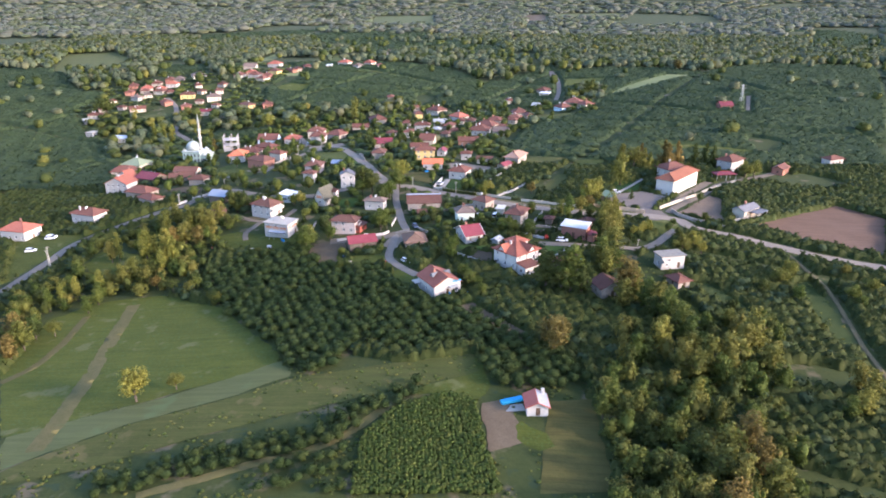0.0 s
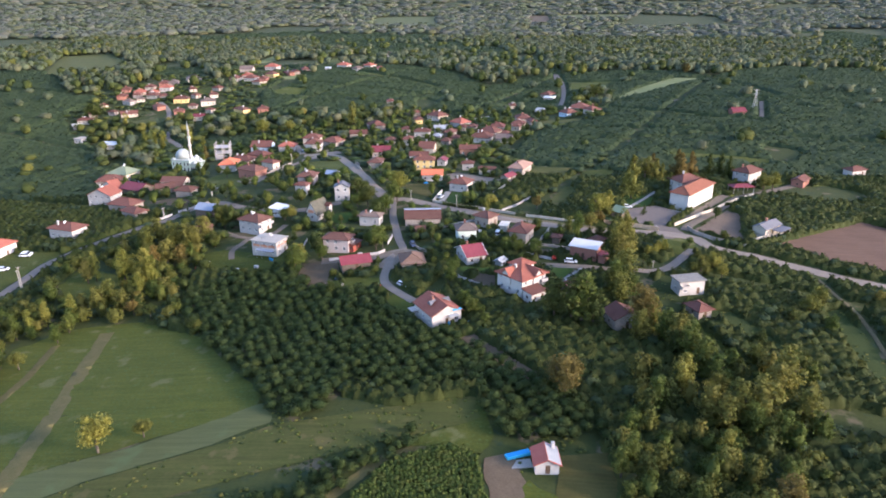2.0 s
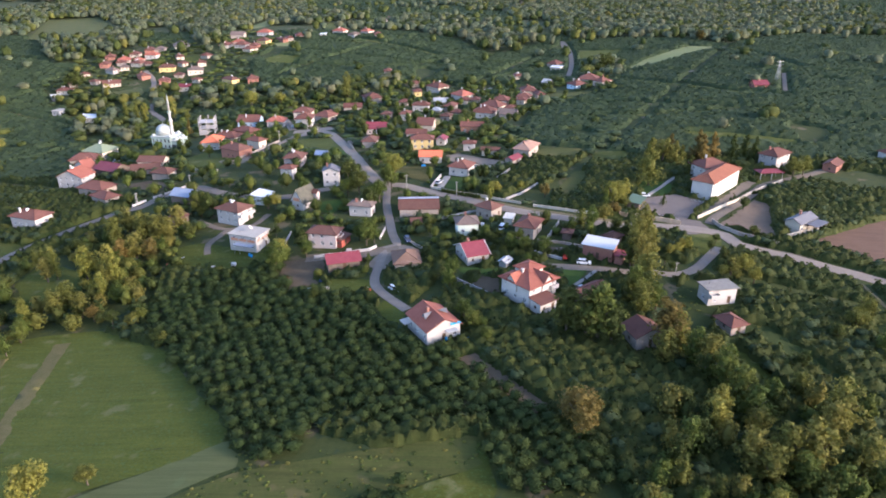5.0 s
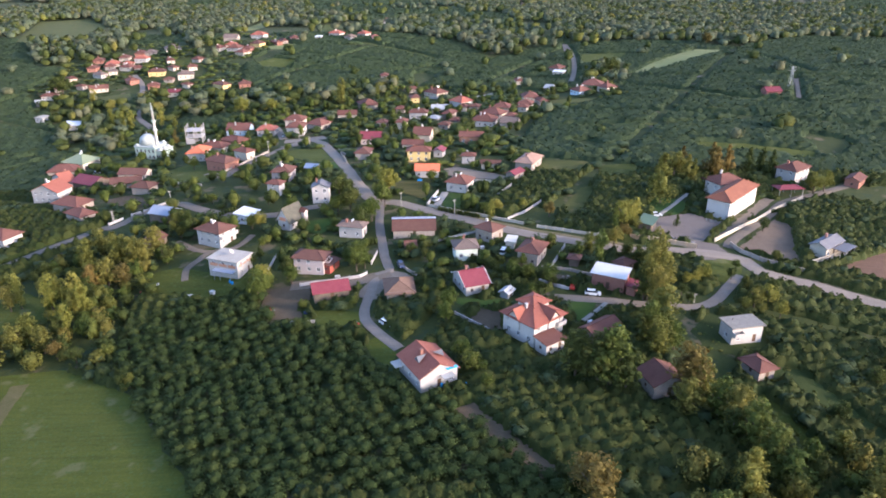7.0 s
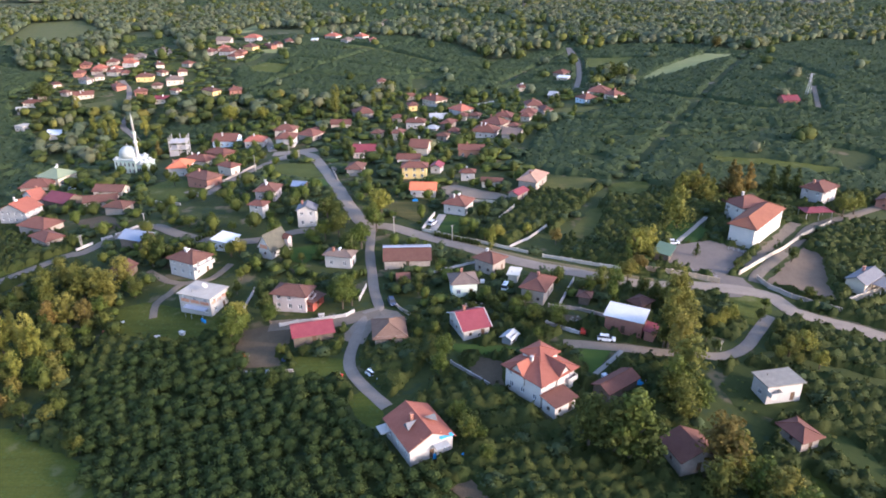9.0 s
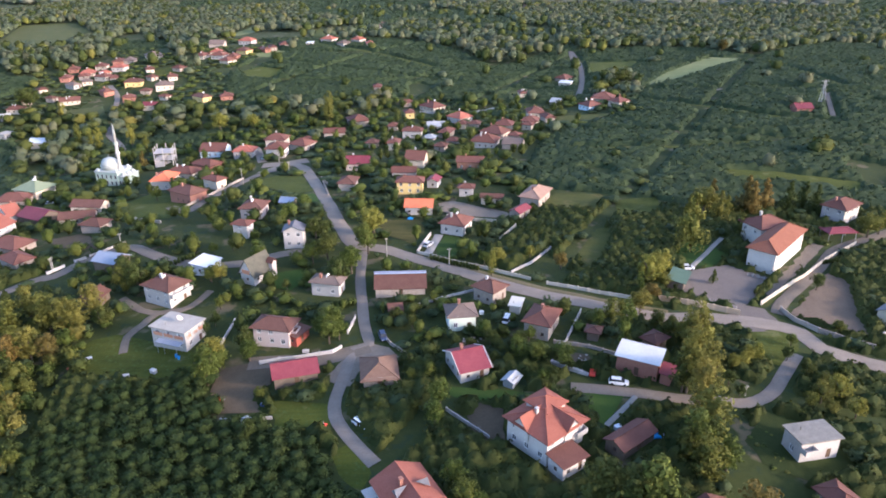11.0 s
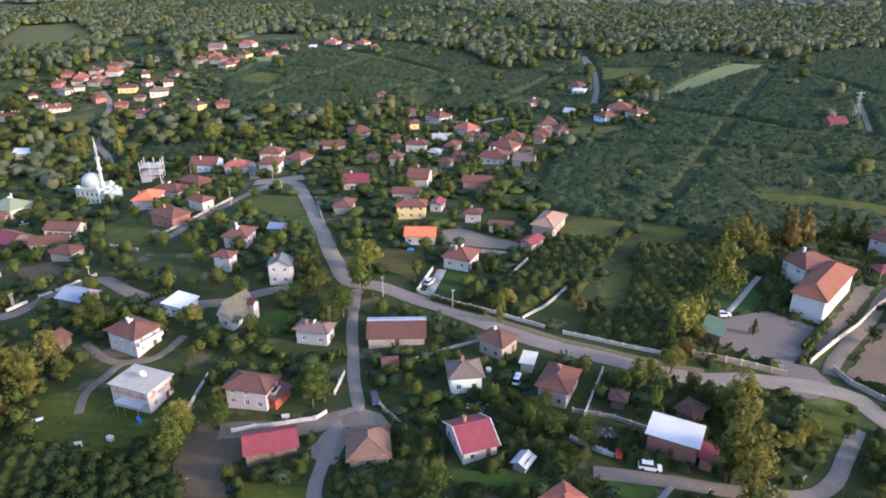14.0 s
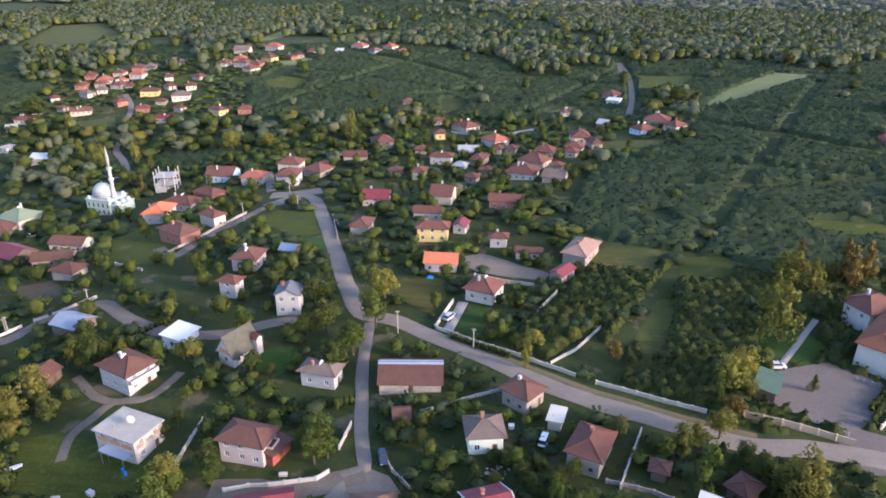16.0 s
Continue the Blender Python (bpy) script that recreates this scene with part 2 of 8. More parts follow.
WALL = {
    "white": mat("white_plaster", (0.42, 0.390, 0.365), (0.55, 0.520, 0.490), 0.4, 0.9, 0.15),
    "pink": mat("pink_plaster", (0.50, 0.41, 0.38), (0.58, 0.49, 0.46), 0.4, 0.9, 0.15),
    "cream": mat("cream_plaster", (0.50, 0.43, 0.34), (0.60, 0.53, 0.44), 0.4, 0.9, 0.2),
    "tan": mat("tan_plaster", (0.42, 0.315, 0.215), (0.52, 0.405, 0.29), 0.5, 0.9, 0.2),
    "palegreen": mat("pale_green_plaster", (0.55, 0.62, 0.53), (0.64, 0.69, 0.61), 0.4, 0.9, 0.2),
    "mosque": mat("mint_plaster", (0.33, 0.42, 0.355), (0.41, 0.49, 0.425), 0.3, 0.9, 0.15),
    "yellow": mat("yellow_plaster", (0.72, 0.52, 0.20), (0.78, 0.60, 0.28), 0.4, 0.9, 0.15),
    "bluewall": mat("blue_plaster", (0.42, 0.54, 0.65), (0.52, 0.62, 0.71), 0.4, 0.9, 0.15),
    "stone": mat("rough_stone", (0.26, 0.22, 0.19), (0.44, 0.38, 0.33), 1.2, 0.95, 0.8),
    "brick": mat("red_brick", (0.30, 0.13, 0.095), (0.40, 0.20, 0.15), 1.5, 0.95, 0.5),
    "orangebrick": mat("orange_brick", (0.46, 0.21, 0.13), (0.55, 0.28, 0.18), 1.5, 0.95, 0.5),
    "wood": mat("weathered_timber", (0.11, 0.085, 0.065), (0.19, 0.15, 0.12), 1.5, 0.95, 0.6),
    "red": mat("red_timber", (0.30, 0.07, 0.05), (0.38, 0.11, 0.08), 1.5, 0.9, 0.4),
    "panel": mat("white_panel", (0.60, 0.63, 0.68), (0.70, 0.72, 0.76), 0.4, 0.6, 0.1),
    "greymetal": ROOF["greymetal"],
    "concrete": mat("bare_concrete", (0.34, 0.32, 0.30), (0.47, 0.44, 0.42), 0.5, 0.95, 0.4),
}
FRAME = mat("window_frame_white", (0.70, 0.70, 0.70), (0.78, 0.78, 0.78), 1, 0.5, 0.05)
DARK_WOOD = mat("dark_door_wood", (0.09, 0.055, 0.035), (0.14, 0.085, 0.055), 1.5, 0.7, 0.3)
METAL = mat("dull_steel", (0.40, 0.41, 0.42), (0.50, 0.51, 0.52), 2, 0.45, 0.1, metal=0.6)
BLUE = mat("blue_plastic", (0.02, 0.22, 0.52), (0.03, 0.30, 0.62), 1, 0.6, 0.1)
TARP = mat("turquoise_tarpaulin", (0.04, 0.36, 0.58), (0.07, 0.46, 0.68), 1, 0.6, 0.2)
POLE = mat("pole_concrete", (0.26, 0.245, 0.22), (0.36, 0.34, 0.30), 1, 0.9, 0.2)
BARK = mat("bark", (0.07, 0.055, 0.04), (0.13, 0.105, 0.08), 2, 1, 0.8)
RUBBER = mat("tyre_rubber", (0.015, 0.015, 0.015), (0.03, 0.03, 0.03), 3, 0.9, 0.1)
GLASS = mat("window_glass", (0.03, 0.035, 0.045), (0.06, 0.065, 0.075), 0.3, 0.12, 0.0)
PAINT = {
    "white": mat("white_car_paint", (0.78, 0.79, 0.80), (0.82, 0.82, 0.83), 1, 0.3, 0.0),
    "silver": mat("silver_car_paint", (0.48, 0.50, 0.53), (0.54, 0.56, 0.58), 1, 0.3, 0.0),
    "darkblue": mat("dark_blue_car_paint", (0.03, 0.05, 0.10), (0.05, 0.07, 0.13), 1, 0.3, 0.0),
    "red": mat("red_tractor_paint", (0.48, 0.05, 0.03), (0.56, 0.09, 0.06), 1, 0.4, 0.0),
}
LEAF = {
    "green": leaf_mat("leaves_green", (0.042, 0.060, 0.014), (0.068, 0.090, 0.021), (0.098, 0.110, 0.025)),
    "light": leaf_mat("leaves_light_green", (0.062, 0.090, 0.017), (0.106, 0.138, 0.027), (0.132, 0.148, 0.030)),
    "olive": leaf_mat("leaves_olive", (0.100, 0.112, 0.022), (0.156, 0.160, 0.034), (0.196, 0.172, 0.040)),
    "yellow": leaf_mat("leaves_yellow_green", (0.140, 0.150, 0.026), (0.225, 0.222, 0.044), (0.260, 0.236, 0.048)),
    "rust": leaf_mat("leaves_rust", (0.098, 0.080, 0.022), (0.180, 0.138, 0.036), (0.205, 0.145, 0.040)),
    "hazel": leaf_mat("leaves_hazel", (0.044, 0.068, 0.028), (0.056, 0.084, 0.034), (0.072, 0.096, 0.036)),
    "forest": leaf_mat("leaves_forest", (0.088, 0.116, 0.066), (0.110, 0.136, 0.074), (0.150, 0.150, 0.078)),
    "scrub": leaf_mat("leaves_hazel_scrub", (0.026, 0.042, 0.009), (0.052, 0.072, 0.016), (0.074, 0.084, 0.019)),
    # aerial haze put into the leaf colour: paler and greyer for far hills
    "distant": leaf_mat("leaves_distant_haze", (0.112, 0.130, 0.106), (0.134, 0.150, 0.118), (0.156, 0.156, 0.116)),
    "orchard": leaf_mat("leaves_orchard", (0.030, 0.053, 0.013), (0.055, 0.083, 0.021), (0.068, 0.090, 0.022)),
    "corn": leaf_mat("leaves_corn", (0.070, 0.105, 0.018), (0.092, 0.128, 0.025), (0.115, 0.132, 0.028)),
}


# ---- mesh helpers ----
def mesh_of(name, bm, material):
    me = bpy.data.meshes.new(name)
    bm.to_mesh(me)
    bm.free()
    me.materials.append(material)
    return me


def part(name, bm, material, parent, label=""):
    """One mesh object under a thing or a part."""
    ob = new(name, bm if isinstance(bm, bpy.types.Mesh) else mesh_of(name, bm, material))
    ob.parent = parent
    if label:
        ob["label"] = label
    return ob


def box(bm, x0, x1, y0, y1, z0, z1, bevel=0.0):
    r = bmesh.ops.create_cube(bm, size=1)
    bmesh.ops.transform(bm, verts=r["verts"], matrix=Matrix.LocRotScale(
        ((x0 + x1) / 2, (y0 + y1) / 2, (z0 + z1) / 2), None, (x1 - x0, y1 - y0, z1 - z0)))
    if bevel:
        edges = list({e for v in r["verts"] for e in v.link_edges})
        bmesh.ops.bevel(bm, geom=edges, offset=bevel, segments=1, affect="EDGES")
    return bm


def rod(bm, a, b, r0, r1, n=6):
    a, b = Vector(a), Vector(b)
    q = (b - a).to_track_quat("Z", "Y").to_matrix()
    rings = []
    for p, r in ((a, r0), (b, r1)):
        rings.append([bm.verts.new(p + q @ Vector((r * math.cos(k * 2 * math.pi / n), r * math.sin(k * 2 * math.pi / n), 0))) for k in range(n)])
    for k in range(n):
        bm.faces.new((rings[0][k], rings[0][(k + 1) % n], rings[1][(k + 1) % n], rings[1][k]))
    bm.faces.new(rings[1])
    bm.faces.new(rings[0][::-1])
    return bm


def thing(name, x, y, turn, label, category, group="", z=None):
    e = new(name)
    e.matrix_world = pose(x, y, float(gz(x, y)) if z is None else z, 0, 0, turn)
    return tagged(e, label, category, group)


# ---- ground, fields, roads ----
def axis(lo, hi, fine_lo, fine_hi, step, grow):
    v = list(np.arange(fine_lo, fine_hi + 0.1, step))
    s = step
    while v[-1] < hi:
        s *= grow
        v.append(v[-1] + s)
    s = step
    while v[0] > lo:
        s *= grow
        v.insert(0, v[0] - s)
    return np.array(v)


def ground():
    xs, ys = axis(-4600, 4600, -340, 340, 5, 1.25), axis(-700, 4700, 40, 620, 5, 1.1)
    X, Y = np.meshgrid(xs, ys)
    V = np.stack([X, Y, gz(X, Y)], -1).reshape(-1, 3)
    n = len(xs)
    i = np.arange(len(ys) - 1)[:, None] * n + np.arange(n - 1)[None]
    F = np.stack([i, i + 1, i + n + 1, i + n], -1).reshape(-1, 4)
    me = bpy.data.meshes.new("ground")
    me.from_pydata(V.tolist(), [], F.tolist())
    me.shade_smooth()
    me.materials.append(GRASS)
    tagged(new("ground", me), "rough dark green grassland under the village", "ground", kind="structure")


ground()
OPEN = []
TUFTED = []
LINES = []
GROUND_LABEL = {"earth": "dry bare earth yard", "rough": "rough dark green pasture", "meadow": "uneven green meadow grass", "lawn": "short bright green lawn", "hay": "pale strip of mown grass", "drygrass": "patchy dry rough grass",
                "wheat": "pale yellow-green stubble field", "soil": "bare brown garden soil", "ploughed": "reddish brown ploughed field",
                "fallow": "brownish fallow grass strip", "yard": "grey concrete yard", "gravel": "pale gravel yard"}


def inside(poly, x, y):
    x, y = np.asarray(x, float), np.asarray(y, float)
    hit = np.zeros(x.shape, bool)
    for (ax, ay), (bx, by) in zip(poly, poly[1:] + poly[:1]):
        c = (ay > y) != (by > y)
        hit ^= c & (x < (bx - ax) * (y - ay) / ((by - ay) or 1e-9) + ax)
    return hit


def patch(kind, poly):
    """A field or yard laid over the ground, with a slightly ragged edge."""
    OPEN.append(poly)
    if kind in ("drygrass", "rough"):
        TUFTED.append(poly)
    ys = [p[1] for p in poly]
    rows = max(4, int((max(ys) - min(ys)) / (2.0 if max(ys) < 1200 else 12.0)))
    V, F, cols = [], [], 9
    lift = 0.07 + 0.006 * len(OPEN) % 0.09 + (0.6 if min(ys) > 1200 else 0)
    for i in range(rows + 1):
        y = min(ys) + (max(ys) - min(ys)) * (0.002 + 0.996 * i / rows)
        hit = []
        for (ax, ay), (bx, by) in zip(poly, poly[1:] + poly[:1]):
            if (ay > y) != (by > y):
                hit.append(ax + (bx - ax) * (y - ay) / (by - ay))
        a, b = min(hit), max(hit)
        a += 1.3 * noise.noise((a * 0.3, y * 0.35, 3))
        b += 1.3 * noise.noise((b * 0.3, y * 0.35, 7))
        for k in range(cols + 1):
            x = a + (b - a) * k / cols
            V.append((x, y, float(gz(x, y)) + lift))
    for i in range(rows):
        for k in range(cols):
            p = i * (cols + 1) + k
            F.append((p, p + 1, p + cols + 2, p + cols + 1))
    me = bpy.data.meshes.new(kind)
    me.from_pydata(V, [], F)
    me.shade_smooth()
    me.materials.append(LAND[kind])
    name = {"yard": "pavement", "gravel": "pavement"}.get(kind, "field")
    tagged(new(name, me), GROUND_LABEL[kind], name, kind="structure")


def road(kind, width, pts):
    """A road as a smooth, cambered ribbon."""
    P = [Vector((*p, 0)) for p in pts]
    line = []
    for i in range(len(P) - 1):
        a, b, c, d = P[max(i - 1, 0)], P[i], P[i + 1], P[min(i + 2, len(P) - 1)]
        n = max(2, int((c - b).length / (1.0 if kind == "track" else 2.5)))
        for k in range(n):
            t = k / n
            line.append(0.5 * ((2 * b) + (c - a) * t + (2 * a - 5 * b + 4 * c - d) * t * t + (3 * b - a - 3 * c + d) * t ** 3))
    line.append(P[-1])
    V, F = [], []
    for i, p in enumerate(line):
        u = (line[min(i + 1, len(line) - 1)] - line[max(i - 1, 0)]).normalized()
        s = Vector((-u.y, u.x, 0))
        for k, (f, z) in enumerate(((-1, 0.11), (-0.9, 0.12), (0, 0.12), (0.9, 0.12), (1, 0.11)) if kind in ("track", "meadow", "hay") else ((-1, 0.12), (-0.9, 0.17), (0, 0.22), (0.9, 0.17), (1, 0.12))):
            w = width / 2 * f * (1 + (0.25 if kind == "track" else 0.12) * noise.noise((p.x * (0.7 if kind == "track" else 0.2), p.y * (0.7 if kind == "track" else 0.2), k * 3.1)))
            q = p + s * w
            V.append((q.x, q.y, float(gz(q.x, q.y)) + z))
    for i in range(len(line) - 1):
        for k in range(4):
            j = i * 5 + k
            F.append((j, j + 5, j + 6, j + 1))
    me = bpy.data.meshes.new("road")
    me.from_pydata(V, [], F)
    me.shade_smooth()
    me.materials.append(LAND[kind])
    word = {"asphalt": "worn pale grey asphalt road", "gravel": "pale gravel track", "concrete": "narrow concrete path", "dirt": "brown dirt farm track", "track": "faint wheel track through the grass", "meadow": "grassy strip between the plots", "hay": "mown grass strip between the plots"}[kind]
    tagged(new("road", me), word, "road", kind="structure")
    LINES.append((np.array([(p.x, p.y) for p in line]), width / 2))


patch('meadow', [(-105.5, 202.3), (-82, 190.5), (-52.8, 156.1), (-52.3, 150.8), (-72.2, 138.6), (-92.7, 126.9), (-105.9, 118.7), (-127.9, 149.5), (-137.5, 186.5), (-126.8, 199.4)])
patch('hay', [(-105.9, 118.7), (-92.7, 126.9), (-72, 138), (-51.7, 152.3), (-46, 144.7), (-59.5, 134.7), (-80, 123.4), (-97.6, 107)])
patch('soil', [(0.8, 132.9), (7.4, 134.3), (10.8, 118.9), (3.2, 114.9)])
patch('fallow', [(16.3, 135), (27.2, 136.1), (27.6, 104.9), (12.9, 103.3)])
patch('meadow', [(7.9, 124.1), (10.4, 126.3), (14.3, 122.7), (17.2, 118.2), (13.5, 116), (10, 116.6)])
patch('ploughed', [(101.5, 252.7), (147.1, 282), (159.9, 267.6), (140.3, 228.9), (120, 239.1)])
patch('meadow', [(44.9, 341.8), (61, 347.7), (58.1, 328.6), (42.7, 324.3)])
patch('drygrass', [(23.9, 351), (41.9, 348.8), (36.1, 328.3), (17.1, 334.3)])
patch('lawn', [(-15.1, 308.8), (-7.5, 305.7), (-10.5, 291.4), (-16.6, 293.8)])
patch('lawn', [(20.1, 227.5), (30.1, 227.4), (24.2, 215.4), (20.4, 219.7)])
patch('lawn', [(-64.6, 282.6), (-55.6, 285.1), (-52.4, 277), (-56.7, 273), (-63.4, 275.4)])
patch('lawn', [(-72.3, 339.9), (-62.7, 339.4), (-68.8, 351.9), (-74.9, 350.7)])
patch('meadow', [(-103.1, 373.3), (-93.3, 382.6), (-81.5, 382), (-69.3, 354.7), (-76.3, 351.8), (-93, 364.4)])
patch('soil', [(-4.0, 217.2), (-1.3, 222.3), (4.0, 220.3), (4.3, 209.8), (0.2, 209.8)])
patch('fallow', [(-42.4, 316.9), (-34.3, 322.2), (-23.7, 323.0), (-21.4, 313.4), (-24.0, 301.5), (-31.5, 306.3)])
patch('wheat', [(91.4, 553.3), (120.3, 570.6), (186.8, 647.2), (165, 663.9), (118.4, 603.9)])
patch('meadow', [(72.8, 665.9), (111.9, 662.9), (96.5, 621.4), (69.6, 618.1)])
patch('wheat', [(-197.3, 663), (-191, 698.1), (-168.8, 683.2), (-178.6, 660.3)])
patch('wheat', [(-262.5, 777.2), (-276, 913), (-252.7, 970.1), (-220.6, 947.2), (-244.6, 925.8), (-250.2, 805.7)])
patch('meadow', [(95.2, 380.7), (113.8, 379.6), (143.8, 369.2), (138.1, 357.4), (113.1, 366.7), (93.4, 368.2)])
patch('yard', [(55.5, 284.2), (69.1, 289.4), (74.2, 285.4), (79.7, 282.8), (70.1, 268.2), (63.3, 263.3), (49.4, 272.3)])
patch('earth', [(76.7, 261.9), (96.8, 287.7), (100.9, 283.5), (95, 264.5), (93.1, 252.6), (84, 257.6)])
patch('gravel', [(-36.9, 234), (-32.6, 243.1), (-28.7, 246.3), (-22.3, 243.1), (-20.2, 239.6), (-28.4, 238.8), (-30.2, 229.4), (-34.5, 229.5)])
patch('soil', [(-65, 239), (-56.7, 239.6), (-51.8, 239.2), (-49.4, 231.7), (-52, 227.5), (-48.5, 221.5), (-58.3, 221.5), (-63.3, 230)])
patch('rough', [(100, 205.7), (105.6, 206.5), (104.8, 185.1), (101.5, 165), (96.6, 168), (97.4, 183.6)])
patch('gravel', [(-19.7, 339.6), (-13.6, 341.1), (7, 328.3), (4.9, 323.2), (-5.1, 324.6), (-16.8, 328.2)])
patch('soil', [(15.4, 241.8), (22.6, 241.4), (25.2, 235.8), (17.2, 237.0)])
patch('lawn', [(-7.4, 228.0), (3.6, 226.6), (12, 226.2), (10, 223.6), (4.3, 222.5), (-8.2, 224.2)])
patch('meadow', [(-105.9, 250.7), (-97.3, 253.7), (-76.3, 246.6), (-66.6, 241.8), (-71.1, 237.2), (-95.3, 236.2)])
patch('meadow', [(-104.5, 247.3), (-95.5, 249), (-73.8, 244.3), (-67.8, 236.7), (-80.5, 233.7), (-98.7, 237.7)])
patch('meadow', [(-47.5, 225.7), (-33.4, 225), (-30.9, 214.5), (-43.7, 214.3)])
patch('meadow', [(-29.6, 209.2), (-26.1, 211), (-20.9, 201.9), (-22.6, 197.5), (-26.9, 201.3)])
patch('soil', [(-6.4, 181.2), (-2.0, 183.2), (14.8, 163.8), (11.6, 161.2)])
patch('meadow', [(-147.7, 356.8), (-140.1, 370.8), (-115.3, 348.8), (-117.1, 329.5), (-135.6, 334.1)])
patch('soil', [(-160.1, 320.3), (-146.5, 320.7), (-133.9, 313.5), (-132.1, 305.5), (-148.1, 309.7)])
patch('lawn', [(60.9, 305.4), (68, 302.4), (72.3, 295.9), (63.5, 286.9), (53, 292.4)])
patch('meadow', [(63.3, 252.5), (72.7, 254.6), (74.7, 247.7), (66.4, 238.5), (62.7, 240.8)])
patch('rough', [(51, 213), (57.5, 223), (67, 218), (70, 208), (60, 203), (52.5, 206)])
patch('rough', [(64, 202), (72, 200), (82, 181), (81, 176), (70, 190)])
patch('meadow', [(61, 191), (65.5, 180), (66.5, 170), (62, 174), (58, 189)])
patch('meadow', [(-197.3, 261), (-167.3, 261.3), (-163.8, 246.4), (-170.5, 230.7), (-171.7, 215.7)])
patch('meadow', [(-149.9, 230), (-148.9, 245.1), (-128, 235.6), (-122.2, 214.3), (-137.4, 215.2)])
patch('drygrass', [(-45.6, 143), (-0.8, 154.5), (0.8, 145.2), (-19.3, 137.1), (-54.9, 121.1), (-78.2, 107.2), (-93.8, 101.7), (-97.2, 106.4), (-79.7, 122.9), (-59.3, 134.2)])
patch('meadow', [(-0.8, 154.5), (3.6, 140.4), (1, 133.2), (-11.2, 137.3), (-18.9, 134.7), (-0.6, 145.1)])
patch('gravel', [(81, 282), (100.5, 309.3), (104.1, 307.6), (91.6, 291.1), (74.4, 269.9), (74.4, 273.5)])
patch('yard', [(64.3, 266.7), (71.1, 265.5), (72.7, 257.8), (66.5, 251.2), (58.4, 256.3)])
patch('lawn', [(58.9, 277.9), (59.3, 275.4), (61.5, 275.3), (63.5, 278), (62.8, 280.5), (60.7, 280.3)])
patch('drygrass', [(35.3, 315.7), (39.8, 316.2), (35.6, 295), (27.9, 282.2), (26, 292.7)])
patch('drygrass', [(32.8, 491.9), (64.3, 491.3), (66, 476), (28.6, 472.4)])
patch('meadow', [(-187.1, 612), (-175.7, 627.5), (-156.7, 619.7), (-154, 597.2), (-177, 594.8)])
patch('meadow', [(-196.6, 849), (-127.7, 927.4), (-84.4, 1031.9), (-76.8, 949.2), (-133.7, 795.7), (-167.2, 757.7)])
patch('meadow', [(-256.8, 618.1), (-249.3, 629.8), (-234.7, 626), (-228.6, 607), (-245.9, 603.9)])
patch('hay', [(-282.2, 532.2), (-258.3, 542.4), (-247.6, 526.2), (-267.9, 514.6)])
patch('hay', [(-283, 1671), (-336, 2085), (-161, 2148), (-112, 1634)])
patch('hay', [(182, 2002), (201, 2220), (418, 2257), (378, 2038)])
patch('soil', [(84, 1694), (108, 2160), (165, 2190), (141, 1722)])
patch('drygrass', [(-571, 938), (-526, 974), (-398, 808), (-391, 715), (-465, 726)])
road('asphalt', 4.2, [(-167.5, 206.3), (-166.6, 231.6), (-163.9, 254.4), (-142.7, 283.4), (-135.8, 286.8), (-128.7, 299.3), (-118.8, 304.5), (-107.9, 297.1), (-98.1, 291.8), (-88.8, 288.8), (-75.2, 289.2), (-65.1, 294.6), (-58.8, 296.8)])
road('asphalt', 5, [(-103, 390.3), (-95.4, 401.8), (-86.4, 399.6), (-70.4, 363.8), (-61.3, 341.8), (-54.3, 324.9), (-49, 312.8), (-42.6, 301), (-32.9, 298), (-21.6, 290.9), (-9.9, 283.9), (3.3, 274.7), (15.2, 268.2), (30.3, 262.3), (43.6, 257.7), (56.5, 258.3), (68.5, 256.7), (76.1, 253.9), (78.3, 247.1), (89.9, 241.3), (97.1, 237.7), (118.3, 225.7), (135.3, 218.9)])
road('asphalt', 2.9, [(-39.3, 296.5), (-38.4, 289.3), (-37.2, 280), (-34.6, 267.7), (-31.3, 253.7), (-28.9, 246), (-32.1, 244), (-32.6, 234.6), (-32.5, 222.4), (-28.7, 214.3), (-20.7, 204.4)])
road('gravel', 5, [(-28.5, 244.6), (-35, 242), (-43, 239.5), (-48.6, 240.3), (-57.3, 239.5)])
road('asphalt', 9, [(-106.3, 405.1), (-97.1, 406.9), (-86.4, 411.6)])
road('asphalt', 4, [(-92.4, 399.9), (-102.1, 387.9), (-105, 376.4), (-111.2, 348.3), (-113.3, 335.9), (-123.4, 344.6)])
road('asphalt', 4, [(-108.5, 411.2), (-115.7, 429), (-121.9, 442.6)])
road('gravel', 2.4, [(-79.8, 273.7), (-81.5, 267.5), (-84.4, 264.2), (-90.8, 263.2), (-92.7, 257.8), (-94.6, 252.8), (-92.3, 245.5)])
road('gravel', 2.2, [(-105.4, 271.5), (-96.3, 264.6), (-90.4, 263.2)])
road('asphalt', 3.6, [(53.4, 547.1), (60.9, 596.3), (65.9, 658.5), (64.2, 716.3), (62.1, 671.8)])
road('asphalt', 3.6, [(-273.3, 582.7), (-257.9, 561.8), (-248.2, 540.7)])
road('asphalt', 3.6, [(-233.9, 508.7), (-227.2, 489.9), (-210.9, 469.9), (-200, 452.9), (-199.5, 438.4)])
road('gravel', 3.2, [(18.3, 227.7), (26, 226.9), (32.3, 226), (39.9, 225), (44.6, 224.6), (47.8, 225.2)])
road('asphalt', 3, [(47.8, 225.2), (52.4, 224.5), (56.9, 225.6), (61.2, 229.1), (65.9, 235.6), (71.8, 244.1)])
